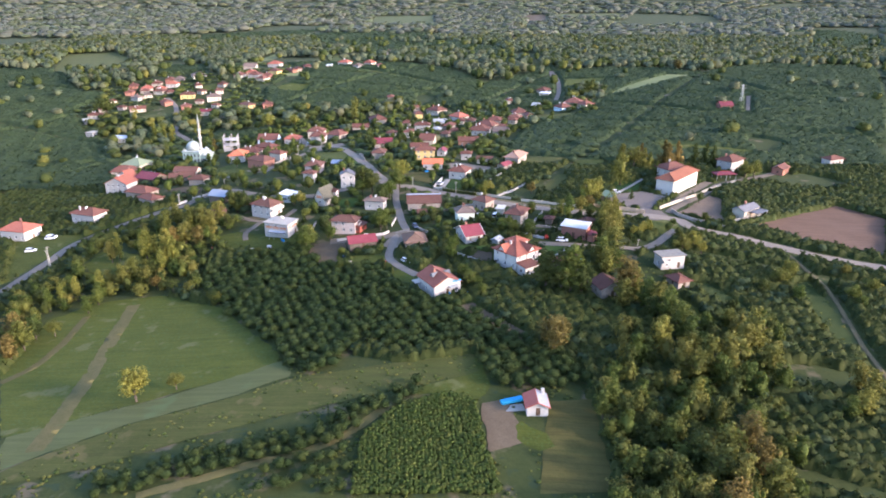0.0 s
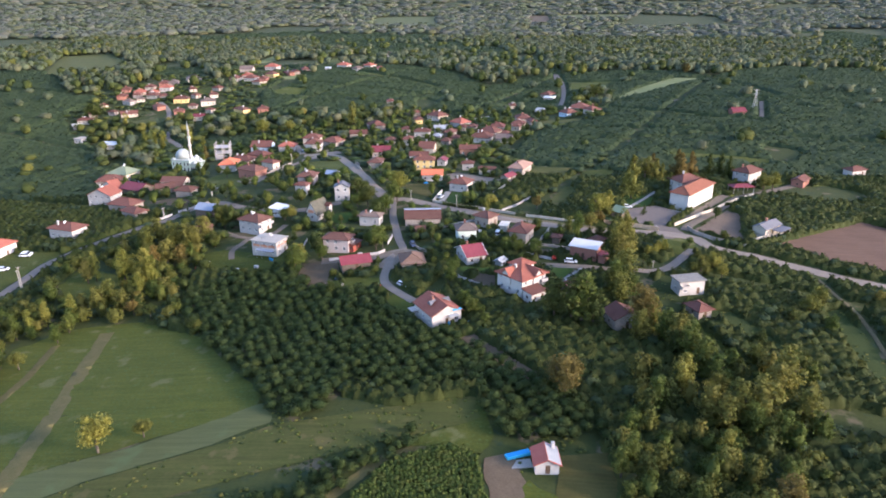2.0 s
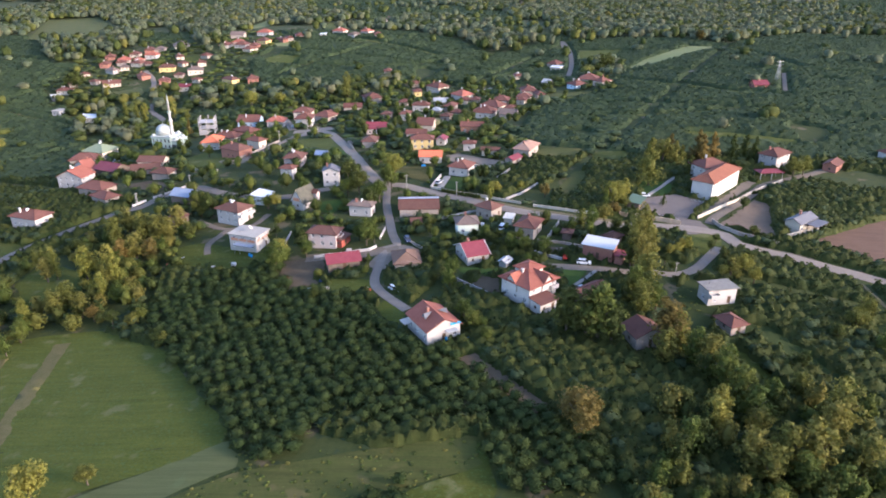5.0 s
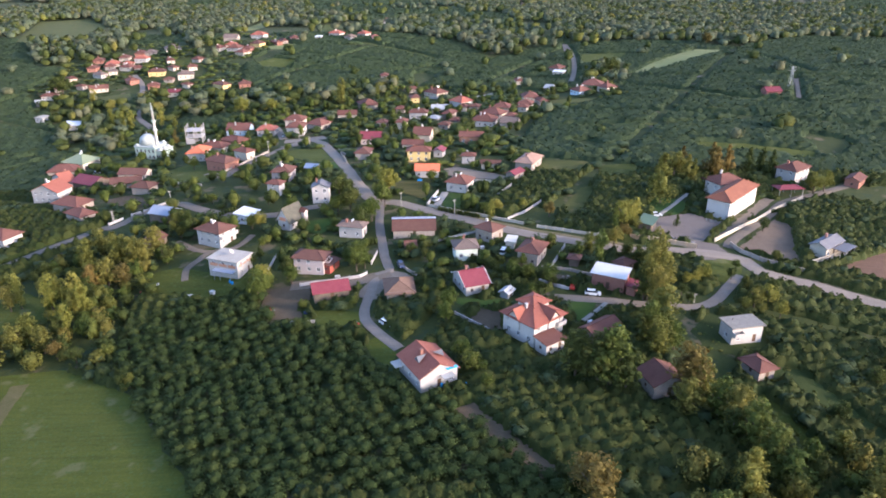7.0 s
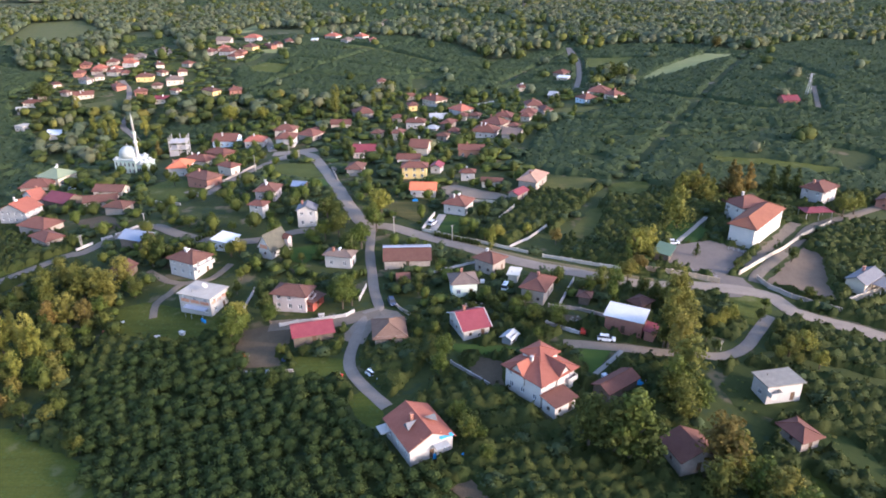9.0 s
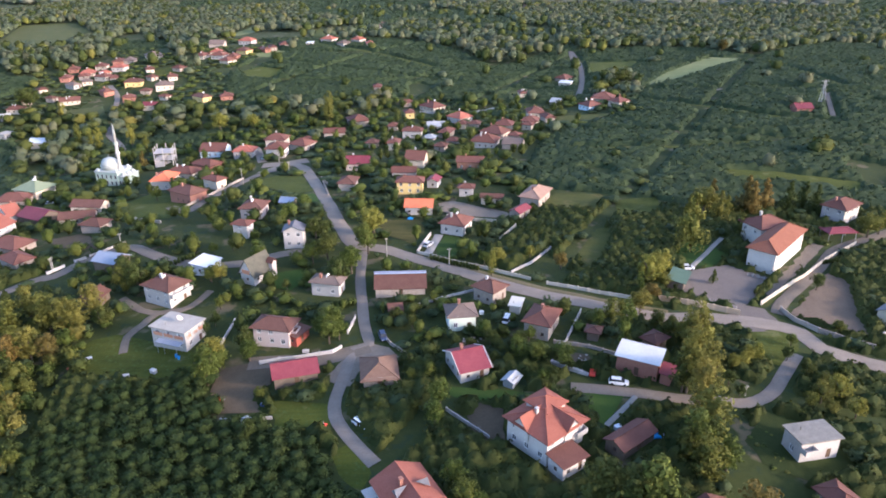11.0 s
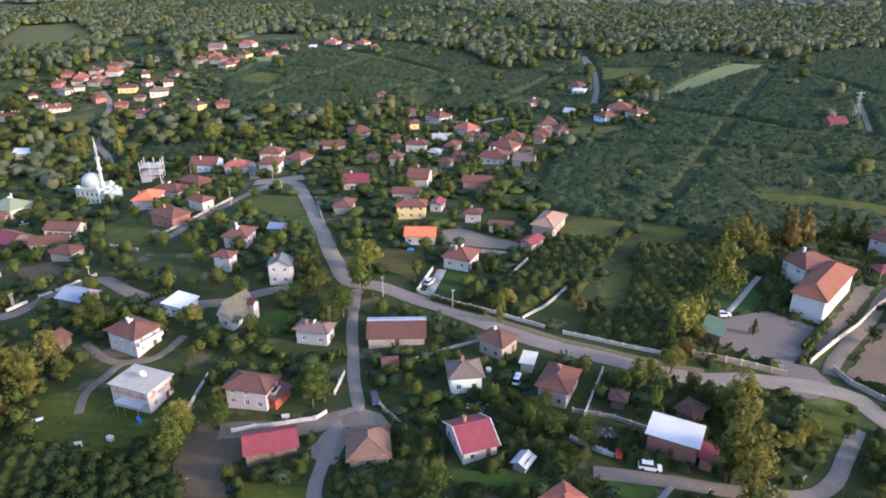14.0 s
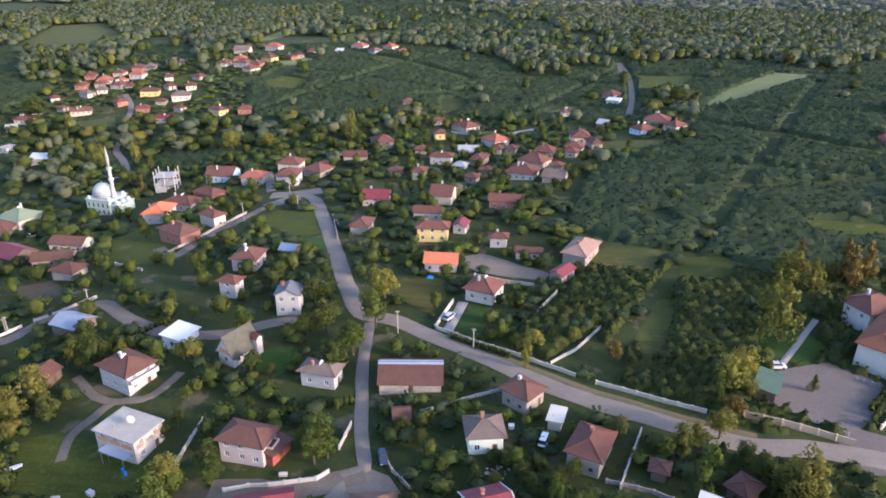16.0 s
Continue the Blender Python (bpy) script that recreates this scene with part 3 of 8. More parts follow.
road('gravel', 3.4, [(73.8, 262.2), (77.5, 268.8), (93.2, 287.5), (107.1, 305.4), (122.7, 316), (139.9, 328.2)])
road('dirt', 1.4, [(106.5, 226), (107.2, 217.0), (108.7, 203.1), (106.1, 182.1), (103.7, 167.0), (102.7, 152)])
road('track', 4.2, [(-113.9, 196.4), (-108.5, 172.2), (-101.2, 144.6), (-96.7, 125.1), (-94.5, 113.5)])
road('track', 2.4, [(-125.9, 189), (-122.6, 169.4), (-122.1, 155.3), (-125.2, 145.7)])
road('concrete', 2.8, [(-19, 293.7), (-17.8, 300.3), (-16.5, 308.7)])
road('concrete', 1.2, [(24.2, 215.4), (31.6, 224.9)])
road('track', 2.4, [(-64.1, 98.3), (-47.4, 107.1), (-30.9, 115.9), (-18.5, 131.2), (-5.8, 137.5)])
road('concrete', 1.5, [(57.5, 285.7), (73.1, 309)])
road('gravel', 7, [(35, 1104), (50, 1368), (42, 1600), (20, 1839), (-27, 2099)])
road('asphalt', 4, [(-120.7, 870), (-109.3, 871.6), (-98.5, 923.9)])
road('concrete', 4, [(-13, 511.7), (-4.1, 518.6), (5.6, 524.5)])
road('dirt', 1.8, [(16.5, 271.4), (27, 267.0), (38, 262.8), (46, 260.6)])
road('dirt', 1.8, [(-18.9, 291.6), (-10.1, 286.7), (3.3, 278.8), (11.6, 273.9), (16.5, 271.4)])
road('meadow', 5, [(-64.5, 854), (-28.5, 810.5), (-1.7, 776.2), (28, 763.3)])
road('meadow', 6, [(-165.6, 732.3), (-120.4, 702.9), (-88.6, 677.9), (-48.3, 643.2)])
road('hay', 4, [(0.1, 553.4), (17.6, 568.1), (35.3, 572.7), (48, 559.8)])
road('dirt', 2.5, [(-39, 610.7), (-0.4, 617.1), (38.5, 621.5)])
road('meadow', 8, [(-89.1, 1132.1), (-38.5, 1239.6), (21.9, 1295.5)])
road('gravel', 2.5, [(118.9, 540.8), (127.3, 527.1), (135.7, 530.3)])
road('meadow', 3, [(-173.9, 597.4), (-127.7, 586.8), (-75.1, 590.8), (-45.4, 612.6)])
road('meadow', 3, [(86.6, 519.2), (113.7, 489), (136.8, 462.9), (166.6, 447.6)])
road('meadow', 3, [(191.4, 614.1), (199, 565.4), (200.8, 523.1)])
road('meadow', 3, [(39.1, 419.2), (81.9, 414.3), (128.1, 419.5)])
road('gravel', 2.5, [(184.8, 504.7), (168.3, 455.7)])
ORCHARD_NEAR = [(-99.2, 211.1), (-86.9, 232.3), (-61.5, 234.4), (-41.2, 216.2), (-30.3, 208.6), (-19.8, 189.9), (-3, 179.9), (0.6, 158.9), (-23.1, 155.7), (-28.8, 162.8), (-38.6, 143.8), (-47.7, 148.3), (-66.5, 170.8), (-83.4, 190.7)]
ORCHARD_MID = [(-3, 179.9), (14.2, 162.3), (22.2, 151.7), (29.1, 140.1), (6.3, 138.1), (0.7, 150.4)]
WOOD_RIGHT = [(29, 138), (36, 158), (44, 172), (60, 172), (70.6, 172), (84, 176), (80, 159), (72, 139), (66, 108), (60, 92), (26, 92)]
WOOD_LEFT = [(-155.7, 189.2), (-152.5, 215.7), (-151.3, 245.4), (-140, 258), (-114, 259), (-101, 250), (-104, 240.6), (-95.8, 202.9), (-126.8, 199.4), (-137.5, 186.5), (-134.6, 159)]
CORN = [(-24.1, 118.1), (-18.3, 129.6), (-5.8, 137), (0.3, 132), (2.6, 115), (5.7, 102.1), (-23.1, 99.9)]
VILLAGE = [(-224.1, 395.3), (-233.7, 460.9), (-165.2, 460.4), (-135.5, 484.1), (-94.2, 514), (-61.8, 551.9), (-14.2, 539.4), (32.8, 530.9), (77, 527.1), (73.2, 489.7), (24.5, 442.8), (12.3, 368.6), (26.1, 353.6), (7.7, 322.8), (-3.5, 289.1), (37.4, 265.2), (32.9, 243), (-1.3, 240), (-98.8, 236)]
HAMLET = [(-334, 540.2), (-334.2, 633), (-331, 699.9), (-291.3, 710.5), (-262.1, 723.5), (-241, 805.1), (-188, 709.4), (-196.2, 618.1), (-175.1, 535.1), (-238.2, 531.2), (-291.3, 533.2), (-297.9, 491)]
SCRUB_ROAD = [(80.4, 249.4), (94, 245.9), (111.8, 219.1), (107.3, 184.8), (102.2, 213.6), (81.3, 223.7)]
HEDGE_ROW = [(-81, 98.2), (-59.6, 111.2), (-34.7, 121.4), (-26.4, 131.5), (-14.1, 140.2), (-12, 134.9), (-24, 125), (-28.7, 116.6), (-54.6, 104.9), (-68.6, 98.2)]
SMALL_ROWS = [(-49.9, 98.8), (-40.4, 106.9), (-26.4, 116.1), (-23.3, 99.9)]
WOOD_WEST = [(-894.8, 1344.1), (-569, 1374.9), (-427.6, 1008.4), (-398.7, 879.4), (-387.5, 801.3), (-314.7, 661.1), (-330.5, 632.9), (-336.7, 600.8), (-361.3, 599.3)]
WOOD_VALLEY = [(-254.5, 542.3), (-222.6, 530.6), (-196.3, 536.8), (-162.3, 532.1), (-112.8, 529.4), (-89.5, 548.2), (-71.9, 569.9), (-66, 532.3), (-85.6, 497.6), (-114.4, 487.5), (-143.3, 480.3), (-170.9, 478.3), (-199.9, 472.4), (-233.1, 500)]
WOOD_MOSQUE = [(-307.1, 519.8), (-292.7, 531.3), (-262.6, 523.8), (-239.4, 505), (-219.3, 453.7), (-209.6, 426.2), (-234.9, 417)]
WOOD_HILL = [(-351.5, 873.9), (-424.6, 1086.9), (-403.9, 1179.7), (-352.5, 1234.8), (-285.5, 1183.6), (-247.5, 1040.5), (-318.5, 990), (-311.1, 867.1), (-258.9, 703.5), (-236.1, 629.2), (-257.3, 647.2)]
WOOD_MIDDLE = [(-116.7, 822.1), (-98.7, 949.1), (-30.5, 857.6), (23.1, 762.8), (48.7, 710.9), (-0.6, 647), (-33.5, 713.7), (-69.9, 748.3)]
WOOD_LANE = [(-102.2, 1187.6), (-42.5, 1134.7), (17.2, 1012.5), (56.6, 896.9), (69.2, 736.1), (88.6, 708.9), (118, 879.4), (73.9, 1150.4), (52.1, 1389.6), (-100.9, 1374.5)]
WOOD_NORTH = [(85.9, 722), (132.2, 1020.2), (141.1, 1426.5), (484.7, 1462.1), (649.7, 1478), (330.2, 796.4), (239, 708.6), (195.8, 657.3), (171.9, 711.4), (135.2, 722.6)]
WOOD_FIELD = [(60.8, 529.4), (79.3, 613.4), (92.6, 650.7), (94.6, 577.2), (89.5, 533.8)]


# ---- buildings ----
HOUSES = []


def window_mesh(w, h, material):
    """A casement frame with two lights, in one piece."""
    bm = bmesh.new()
    xs, zs = (-w / 2, -w / 2 + 0.1, -0.05, 0.05, w / 2 - 0.1, w / 2), (0, 0.1, h - 0.1, h)
    g = {}
    for y in (-0.06, 0.04):
        for i, x in enumerate(xs):
            for k, z in enumerate(zs):
                g[y, i, k] = bm.verts.new((x, y, z))
    solid = {(i, k) for i in range(5) for k in range(3) if not (k == 1 and i in (1, 3))}
    for i, k in solid:
        bm.faces.new((g[-0.06, i, k], g[-0.06, i + 1, k], g[-0.06, i + 1, k + 1], g[-0.06, i, k + 1]))
        bm.faces.new((g[0.04, i, k + 1], g[0.04, i + 1, k + 1], g[0.04, i + 1, k], g[0.04, i, k]))
        for (di, dk), (p, q) in {(-1, 0): ((i, k + 1), (i, k)), (1, 0): ((i + 1, k), (i + 1, k + 1)), (0, -1): ((i, k), (i + 1, k)), (0, 1): ((i + 1, k + 1), (i, k + 1))}.items():
            if (i + di, k + dk) not in solid:
                bm.faces.new((g[-0.06, p[0], p[1]], g[0.04, p[0], p[1]], g[0.04, q[0], q[1]], g[-0.06, q[0], q[1]]))
    return mesh_of("window", bm, material)


def pane_mesh(w, h):
    bm = bmesh.new()
    box(bm, -w / 2 + 0.08, w / 2 - 0.08, 0.0, 0.03, 0.08, h - 0.08)
    return mesh_of("pane", bm, GLASS)


def door_mesh(w, h):
    bm = bmesh.new()
    box(bm, -w / 2, w / 2, -0.02, 0.05, 0, h)
    box(bm, -w / 2 + 0.12, w / 2 - 0.12, -0.05, -0.02, 0.2, h * 0.45)
    box(bm, -w / 2 + 0.12, w / 2 - 0.12, -0.05, -0.02, h * 0.55, h - 0.15)
    return mesh_of("door", bm, DARK_WOOD)


WIN = {"tall": (window_mesh(1.1, 1.35, FRAME), pane_mesh(1.1, 1.35), 1.1, 1.35), "small": (window_mesh(0.8, 0.9, DARK_WOOD), pane_mesh(0.8, 0.9), 0.8, 0.9)}
DOOR = door_mesh(1.0, 2.05)


def wall_skin(bm, o, u, n, length, z0, z1, holes, deep=0.2):
    """One wall face with rectangular openings and their reveals."""
    xs = sorted({0.0, length, *[v for q in holes for v in q[:2]]})
    zs = sorted({z0, z1, *[v for q in holes for v in q[2:4]]})

    def at(x, z, back=0.0):
        return bm.verts.new(o + u * x - n * back + Vector((0, 0, z)))

    for xa, xb in zip(xs, xs[1:]):
        for za, zb in zip(zs, zs[1:]):
            mx, mz = (xa + xb) / 2, (za + zb) / 2
            if not any(q[0] < mx < q[1] and q[2] < mz < q[3] for q in holes):
                bm.faces.new((at(xa, za), at(xb, za), at(xb, zb), at(xa, zb)))
    for a, b, c, d in [q[:4] for q in holes]:
        for p, q in (((a, c), (b, c)), ((b, c), (b, d)), ((b, d), (a, d)), ((a, d), (a, c))):
            bm.faces.new((at(*q), at(*p), at(*p, deep), at(*q, deep)))


def slab(bm, corners, thick=0.16):
    """A roof plane with thickness, from its upper corners."""
    c = [Vector(p) for p in corners]
    top = [bm.verts.new(p) for p in c]
    low = [bm.verts.new(p - Vector((0, 0, thick))) for p in c]
    bm.faces.new(top)
    bm.faces.new(low[::-1])
    for i in range(len(c)):
        j = (i + 1) % len(c)
        bm.faces.new((top[j], top[i], low[i], low[j]))


def hip(bm, caps, x0, x1, y0, y1, z, rise, over=0.7):
    x0, x1, y0, y1 = x0 - over, x1 + over, y0 - over, y1 + over
    w, d = x1 - x0, y1 - y0
    k = min(w, d) / 2
    if w >= d:
        a, b = Vector((x0 + k * 0.95, (y0 + y1) / 2, z + rise)), Vector((x1 - k * 0.95, (y0 + y1) / 2, z + rise))
        slab(bm, [(x0, y0, z), (x1, y0, z), b, a])
        slab(bm, [(x1, y1, z), (x0, y1, z), a, b])
        slab(bm, [(x0, y1, z), (x0, y0, z), a])
        slab(bm, [(x1, y0, z), (x1, y1, z), b])
        ends = ((a, (x0, y0, z)), (a, (x0, y1, z)), (b, (x1, y0, z)), (b, (x1, y1, z)), (a, b))
    else:
        a, b = Vector(((x0 + x1) / 2, y0 + k * 0.95, z + rise)), Vector(((x0 + x1) / 2, y1 - k * 0.95, z + rise))
        slab(bm, [(x0, y1, z), (x0, y0, z), a, b])
        slab(bm, [(x1, y0, z), (x1, y1, z), b, a])
        slab(bm, [(x0, y0, z), (x1, y0, z), a])
        slab(bm, [(x1, y1, z), (x0, y1, z), b])
        ends = ((a, (x0, y0, z)), (a, (x1, y0, z)), (b, (x0, y1, z)), (b, (x1, y1, z)), (a, b))
    for p, q in ends:
        if (Vector(p) - Vector(q)).length > 0.3:
            rod(caps, Vector(p) + Vector((0, 0, 0.04)), Vector(q) + Vector((0, 0, 0.04)), 0.1, 0.1, 5)


def gable(bm, caps, x0, x1, y0, y1, z, rise, along="x", over=0.5, walls=None):
    ym, xm = (y0 + y1) / 2, (x0 + x1) / 2
    if along == "x":
        drop = rise / ((y1 - y0) / 2) * over
        slab(bm, [(x0 - over, y0 - over, z - drop), (x1 + over, y0 - over, z - drop), (x1 + over, ym, z + rise), (x0 - over, ym, z + rise)])
        slab(bm, [(x1 + over, y1 + over, z - drop), (x0 - over, y1 + over, z - drop), (x0 - over, ym, z + rise), (x1 + over, ym, z + rise)])
        rod(caps, (x0 - over, ym, z + rise + 0.03), (x1 + over, ym, z + rise + 0.03), 0.1, 0.1, 5)
        tri = [((x0, y1, z - 0.2), (x0, y0, z - 0.2), (x0, ym, z + rise - 0.2)), ((x1, y0, z - 0.2), (x1, y1, z - 0.2), (x1, ym, z + rise - 0.2))]
    else:
        drop = rise / ((x1 - x0) / 2) * over
        slab(bm, [(x0 - over, y1 + over, z - drop), (x0 - over, y0 - over, z - drop), (xm, y0 - over, z + rise), (xm, y1 + over, z + rise)])
        slab(bm, [(x1 + over, y0 - over, z - drop), (x1 + over, y1 + over, z - drop), (xm, y1 + over, z + rise), (xm, y0 - over, z + rise)])
        rod(caps, (xm, y0 - over, z + rise + 0.03), (xm, y1 + over, z + rise + 0.03), 0.1, 0.1, 5)
        tri = [((x0, y0, z - 0.2), (x1, y0, z - 0.2), (xm, y0, z + rise - 0.2)), ((x1, y1, z - 0.2), (x0, y1, z - 0.2), (xm, y1, z + rise - 0.2))]
    if walls is not None:
        for t in tri:
            walls.faces.new([walls.verts.new(p) for p in t])


def lone_rods(bm):
    """The separate rods of a mesh, each as a mesh of its own."""
    left = set(bm.verts)
    while left:
        island, todo = set(), [next(v for v in bm.verts if v in left)]
        while todo:
            v = todo.pop()
            if v in left:
                left.discard(v)
                island.add(v)
                todo += [e.other_vert(v) for e in v.link_edges]
        one, twin = bmesh.new(), {}
        for v in bm.verts:
            if v in island:
                twin[v] = one.verts.new(v.co)
        for f in bm.faces:
            if f.verts[0] in island:
                one.faces.new([twin[v] for v in f.verts])
        yield one
    bm.free()


def welded(bm):
    """Roof slopes joined along their hips and ridges."""
    bmesh.ops.remove_doubles(bm, verts=bm.verts[:], dist=0.02)
    return bm


def building(x, y, turn, w, d, h, roof, rc, wc, category, label, bottom=1.8):
    """A house, shed or barn: w along local x, d along local y, h from the ground to the eaves."""
    rng = random.Random(int(x * 31 + y * 17))
    name = {"house": "house", "shed": "shed", "school": "school", "hut": "hut"}[category]
    top = thing(name, x, y, turn, label, category, "village houses" if category == "house" else "")
    HOUSES.append((x, y, turn, w / 2, d / 2))
    if roof in "ck":
        return top
    X, Y = w / 2, d / 2
    storeys = max(1, int((h + 0.4) / 2.45))
    rich = wc in ("white", "pink", "cream", "palegreen", "yellow", "bluewall", "orangebrick")
    kind = "tall" if rich and h > 3.4 else "small"
    wm, pm, ww, wh = WIN[kind]
    body = bmesh.new()
    sides = [(Vector((-X, -Y, 0)), Vector((1, 0, 0)), Vector((0, -1, 0)), w, 0), (Vector((X, -Y, 0)), Vector((0, 1, 0)), Vector((1, 0, 0)), d, 90),
             (Vector((X, Y, 0)), Vector((-1, 0, 0)), Vector((0, 1, 0)), w, 180), (Vector((-X, Y, 0)), Vector((0, -1, 0)), Vector((-1, 0, 0)), d, 270)]
    slots = []
    for si, (o, u, n, length, ang) in enumerate(sides):
        holes = []
        cols = 0 if category == "school" and si == 3 else max(1, int(length / 2.9))
        if wc in ("wood", "greymetal", "red") or (category == "shed" and not rich):
            cols = min(cols, 1)
        for s in range(storeys):
            for c in range(cols):
                cx = length * (c + 0.5) / cols + rng.uniform(-0.15, 0.15)
                base = h * s / storeys
                if s == 0 and si == 0 and c == cols // 2:
                    holes.append((cx - 0.5, cx + 0.5, 0.1, 2.15))
                    slots.append(("door", o + u * cx - n * 0.1 + Vector((0, 0, 0.1)), ang))
                elif rng.random() < (0.9 if rich else 0.7) and length > 2.2:
                    zz = base + 0.85
                    if zz + wh < h - 0.15:
                        holes.append((cx - ww / 2, cx + ww / 2, zz, zz + wh))
                        slots.append(("window", o + u * cx - n * 0.1 + Vector((0, 0, zz)), ang))
        wall_skin(body, o, u, n, length, -bottom, h, holes)
    rb, caps = bmesh.new(), bmesh.new()
    rise = {"h": 0.28, "gx": 0.2, "gy": 0.2}.get(roof, 0.2) * min(w, d)
    if roof == "h":
        hip(rb, caps, -X, X, -Y, Y, h + 0.05, rise)
    elif roof in ("gx", "gy"):
        rise = (d if roof == "gx" else w) * 0.24
        gable(rb, caps, -X, X, -Y, Y, h, rise, roof[1], walls=body)
    elif roof == "m":
        rise = 0.12 * d
        slab(rb, [(-X - 0.5, -Y - 0.6, h - 0.05), (X + 0.5, -Y - 0.6, h - 0.05), (X + 0.5, Y + 0.4, h + rise), (-X - 0.5, Y + 0.4, h + rise)], 0.12)
        for s in (-1, 1):
            body.faces.new([body.verts.new(p) for p in ((s * X, -Y, h), (s * X, Y, h), (s * X, Y, h + rise - 0.15))])
        body.faces.new([body.verts.new(p) for p in ((X, Y, h), (-X, Y, h), (-X, Y, h + rise - 0.15), (X, Y, h + rise - 0.15))])
        rod(caps, (-X - 0.5, Y + 0.4, h + rise), (X + 0.5, Y + 0.4, h + rise), 0.07, 0.07, 5)
    elif roof == "f":
        box(rb, -X - 0.45, X + 0.45, -Y - 0.45, Y + 0.45, h, h + 0.25)
        rod(caps, (-X * 0.5, Y * 0.4, h + 0.2), (-X * 0.5, Y * 0.4, h + 0.9), 0.09, 0.09, 6)
    elif roof == "v":
        hip(rb, caps, -X, X, -Y, Y, h + 0.05, 2.2, 0.8)
        gable(rb, caps, -X * 0.1, X * 0.62, -Y - 0.35, Y * 0.3, h + 0.2, 2.1, "y", 0.45, walls=body)
        gable(rb, caps, -X - 0.35, X * 0.3, -Y * 0.1, Y * 0.62, h + 0.2, 2.1, "x", 0.45, walls=body)
        hip(rb, caps, -X * 0.12, X * 0.9, -Y * 0.12, Y * 0.9, h + 1.9, 1.15, 0.55)
        box(body, -X * 0.12, X * 0.9, -Y * 0.12, Y * 0.9, h, h + 1.95)
        box(body, -X * 0.1, X * 0.62, -Y - 0.33, -Y + 0.02, h - 2.6, h + 0.25)
        box(body, -X - 0.33, -X + 0.02, -Y * 0.1, Y * 0.62, h - 2.6, h + 0.25)
    part("wall", body, WALL[wc], top)
    rf = part("roof", welded(rb), ROOF[rc], top)
    for rodm in lone_rods(caps):
        part("ridge_cap" if roof != "f" else "vent_pipe", rodm, ROOF[rc], rf)
    for what, p, ang in slots:
        if what == "door":
            ob = part("door", DOOR, None, top, "dark wooden door")
        else:
            ob = part("window", wm, None, top)
            pane = part("pane", pm, None, ob)
            pane.location = (0, 0.03, 0)
        ob.matrix_basis = Matrix.Translation(p) @ pose(0, 0, 0, 0, 0, ang)
    if category == "house" and roof in "hvgxgy" and rng.random() < 0.85:
        ch = bmesh.new()
        cx, cy = rng.uniform(-0.3, 0.3) * w, rng.uniform(0.05, 0.25) * d
        box(ch, cx - 0.3, cx + 0.3, cy - 0.3, cy + 0.3, h, h + rise + 0.7, 0.02)
        box(ch, cx - 0.38, cx + 0.38, cy - 0.38, cy + 0.38, h + rise + 0.7, h + rise + 0.82)
        part("chimney", ch, WALL["white"] if rng.random() < 0.6 else WALL["brick"], top)
    if category == "house" and rich and rng.random() < 0.3:
        tk = bmesh.new()
        cx = rng.uniform(-0.2, 0.2) * w
        rod(tk, (cx - 0.6, -0.2, h + rise + 0.35), (cx + 0.6, -0.2, h + rise + 0.35), 0.28, 0.28, 8)
        box(tk, cx - 0.5, cx + 0.5, -0.1, 0.1, h + rise - 0.4, h + rise + 0.2)
        part("water_tank", tk, PAINT["white"], top, "white solar water heater tank")
    return top


brick_house = building(-79.1, 250.4, 74, 7.6, 10.3, 5.2, 'f', 'concrete', 'white', 'house', 'white plaster house with a flat concrete roof')
balcony_house = building(-91.0, 270.6, 67, 7.5, 9.8, 4.9, 'h', 'brown', 'white', 'house', 'white plaster house with a dark brown tiled hipped roof')
building(-112.2, 269.9, 86, 4.6, 5.6, 3.0, 'gx', 'brown', 'wood', 'shed', 'weathered timber shed with a dark brown tiled gabled roof')
pink_house = building(-53.1, 249.3, 82, 5.9, 9.4, 4.9, 'h', 'brown', 'pink', 'house', 'pale pink plaster house with a dark brown tiled hipped roof')
building(-47.3, 248.9, 69, 5.3, 2.6, 2.8, 'm', 'brown', 'red', 'shed', 'red timber shed with a dark brown tiled sloping roof')
building(-44.3, 234.1, 21, 9.8, 6.5, 2.6, 'gx', 'burgundy', 'wood', 'shed', 'weathered timber shed with a burgundy metal gabled roof')
building(-24.4, 233.6, 12, 7.4, 9.0, 1.7, 'h', 'oldtile', 'stone', 'shed', 'rough stone shed with a old mossy tiled hipped roof')
building(-44.8, 272.1, 81, 4.5, 8.1, 3.9, 'h', 'greybrown', 'white', 'house', 'white plaster house with a grey-brown tiled hipped roof')
big_barn = building(-24.6, 273.6, 7, 13.5, 9.6, 2.5, 'gx', 'brown', 'stone', 'shed', 'rough stone shed with a dark brown tiled gabled roof')
building(-24.2, 259.8, 12, 3.1, 3.7, 2.3, 'gx', 'brown', 'wood', 'shed', 'weathered timber shed with a dark brown tiled gabled roof')
building(-6.8, 254.0, 12, 6.6, 6.1, 4.0, 'h', 'greybrown', 'palegreen', 'house', 'pale green plaster house with a grey-brown tiled hipped roof')
building(0.4, 267.1, 54, 5.9, 6.4, 3.9, 'h', 'brown', 'stone', 'house', 'rough stone house with a dark brown tiled hipped roof')
building(7.3, 260.7, 78, 4.6, 2.6, 2.2, 'f', 'cream', 'cream', 'shed', 'cream plaster shed with a flat cream roof')
building(13.3, 251.0, 69, 8.8, 6.1, 4.0, 'h', 'redbrown', 'stone', 'house', 'rough stone house with a red-brown tiled hipped roof')
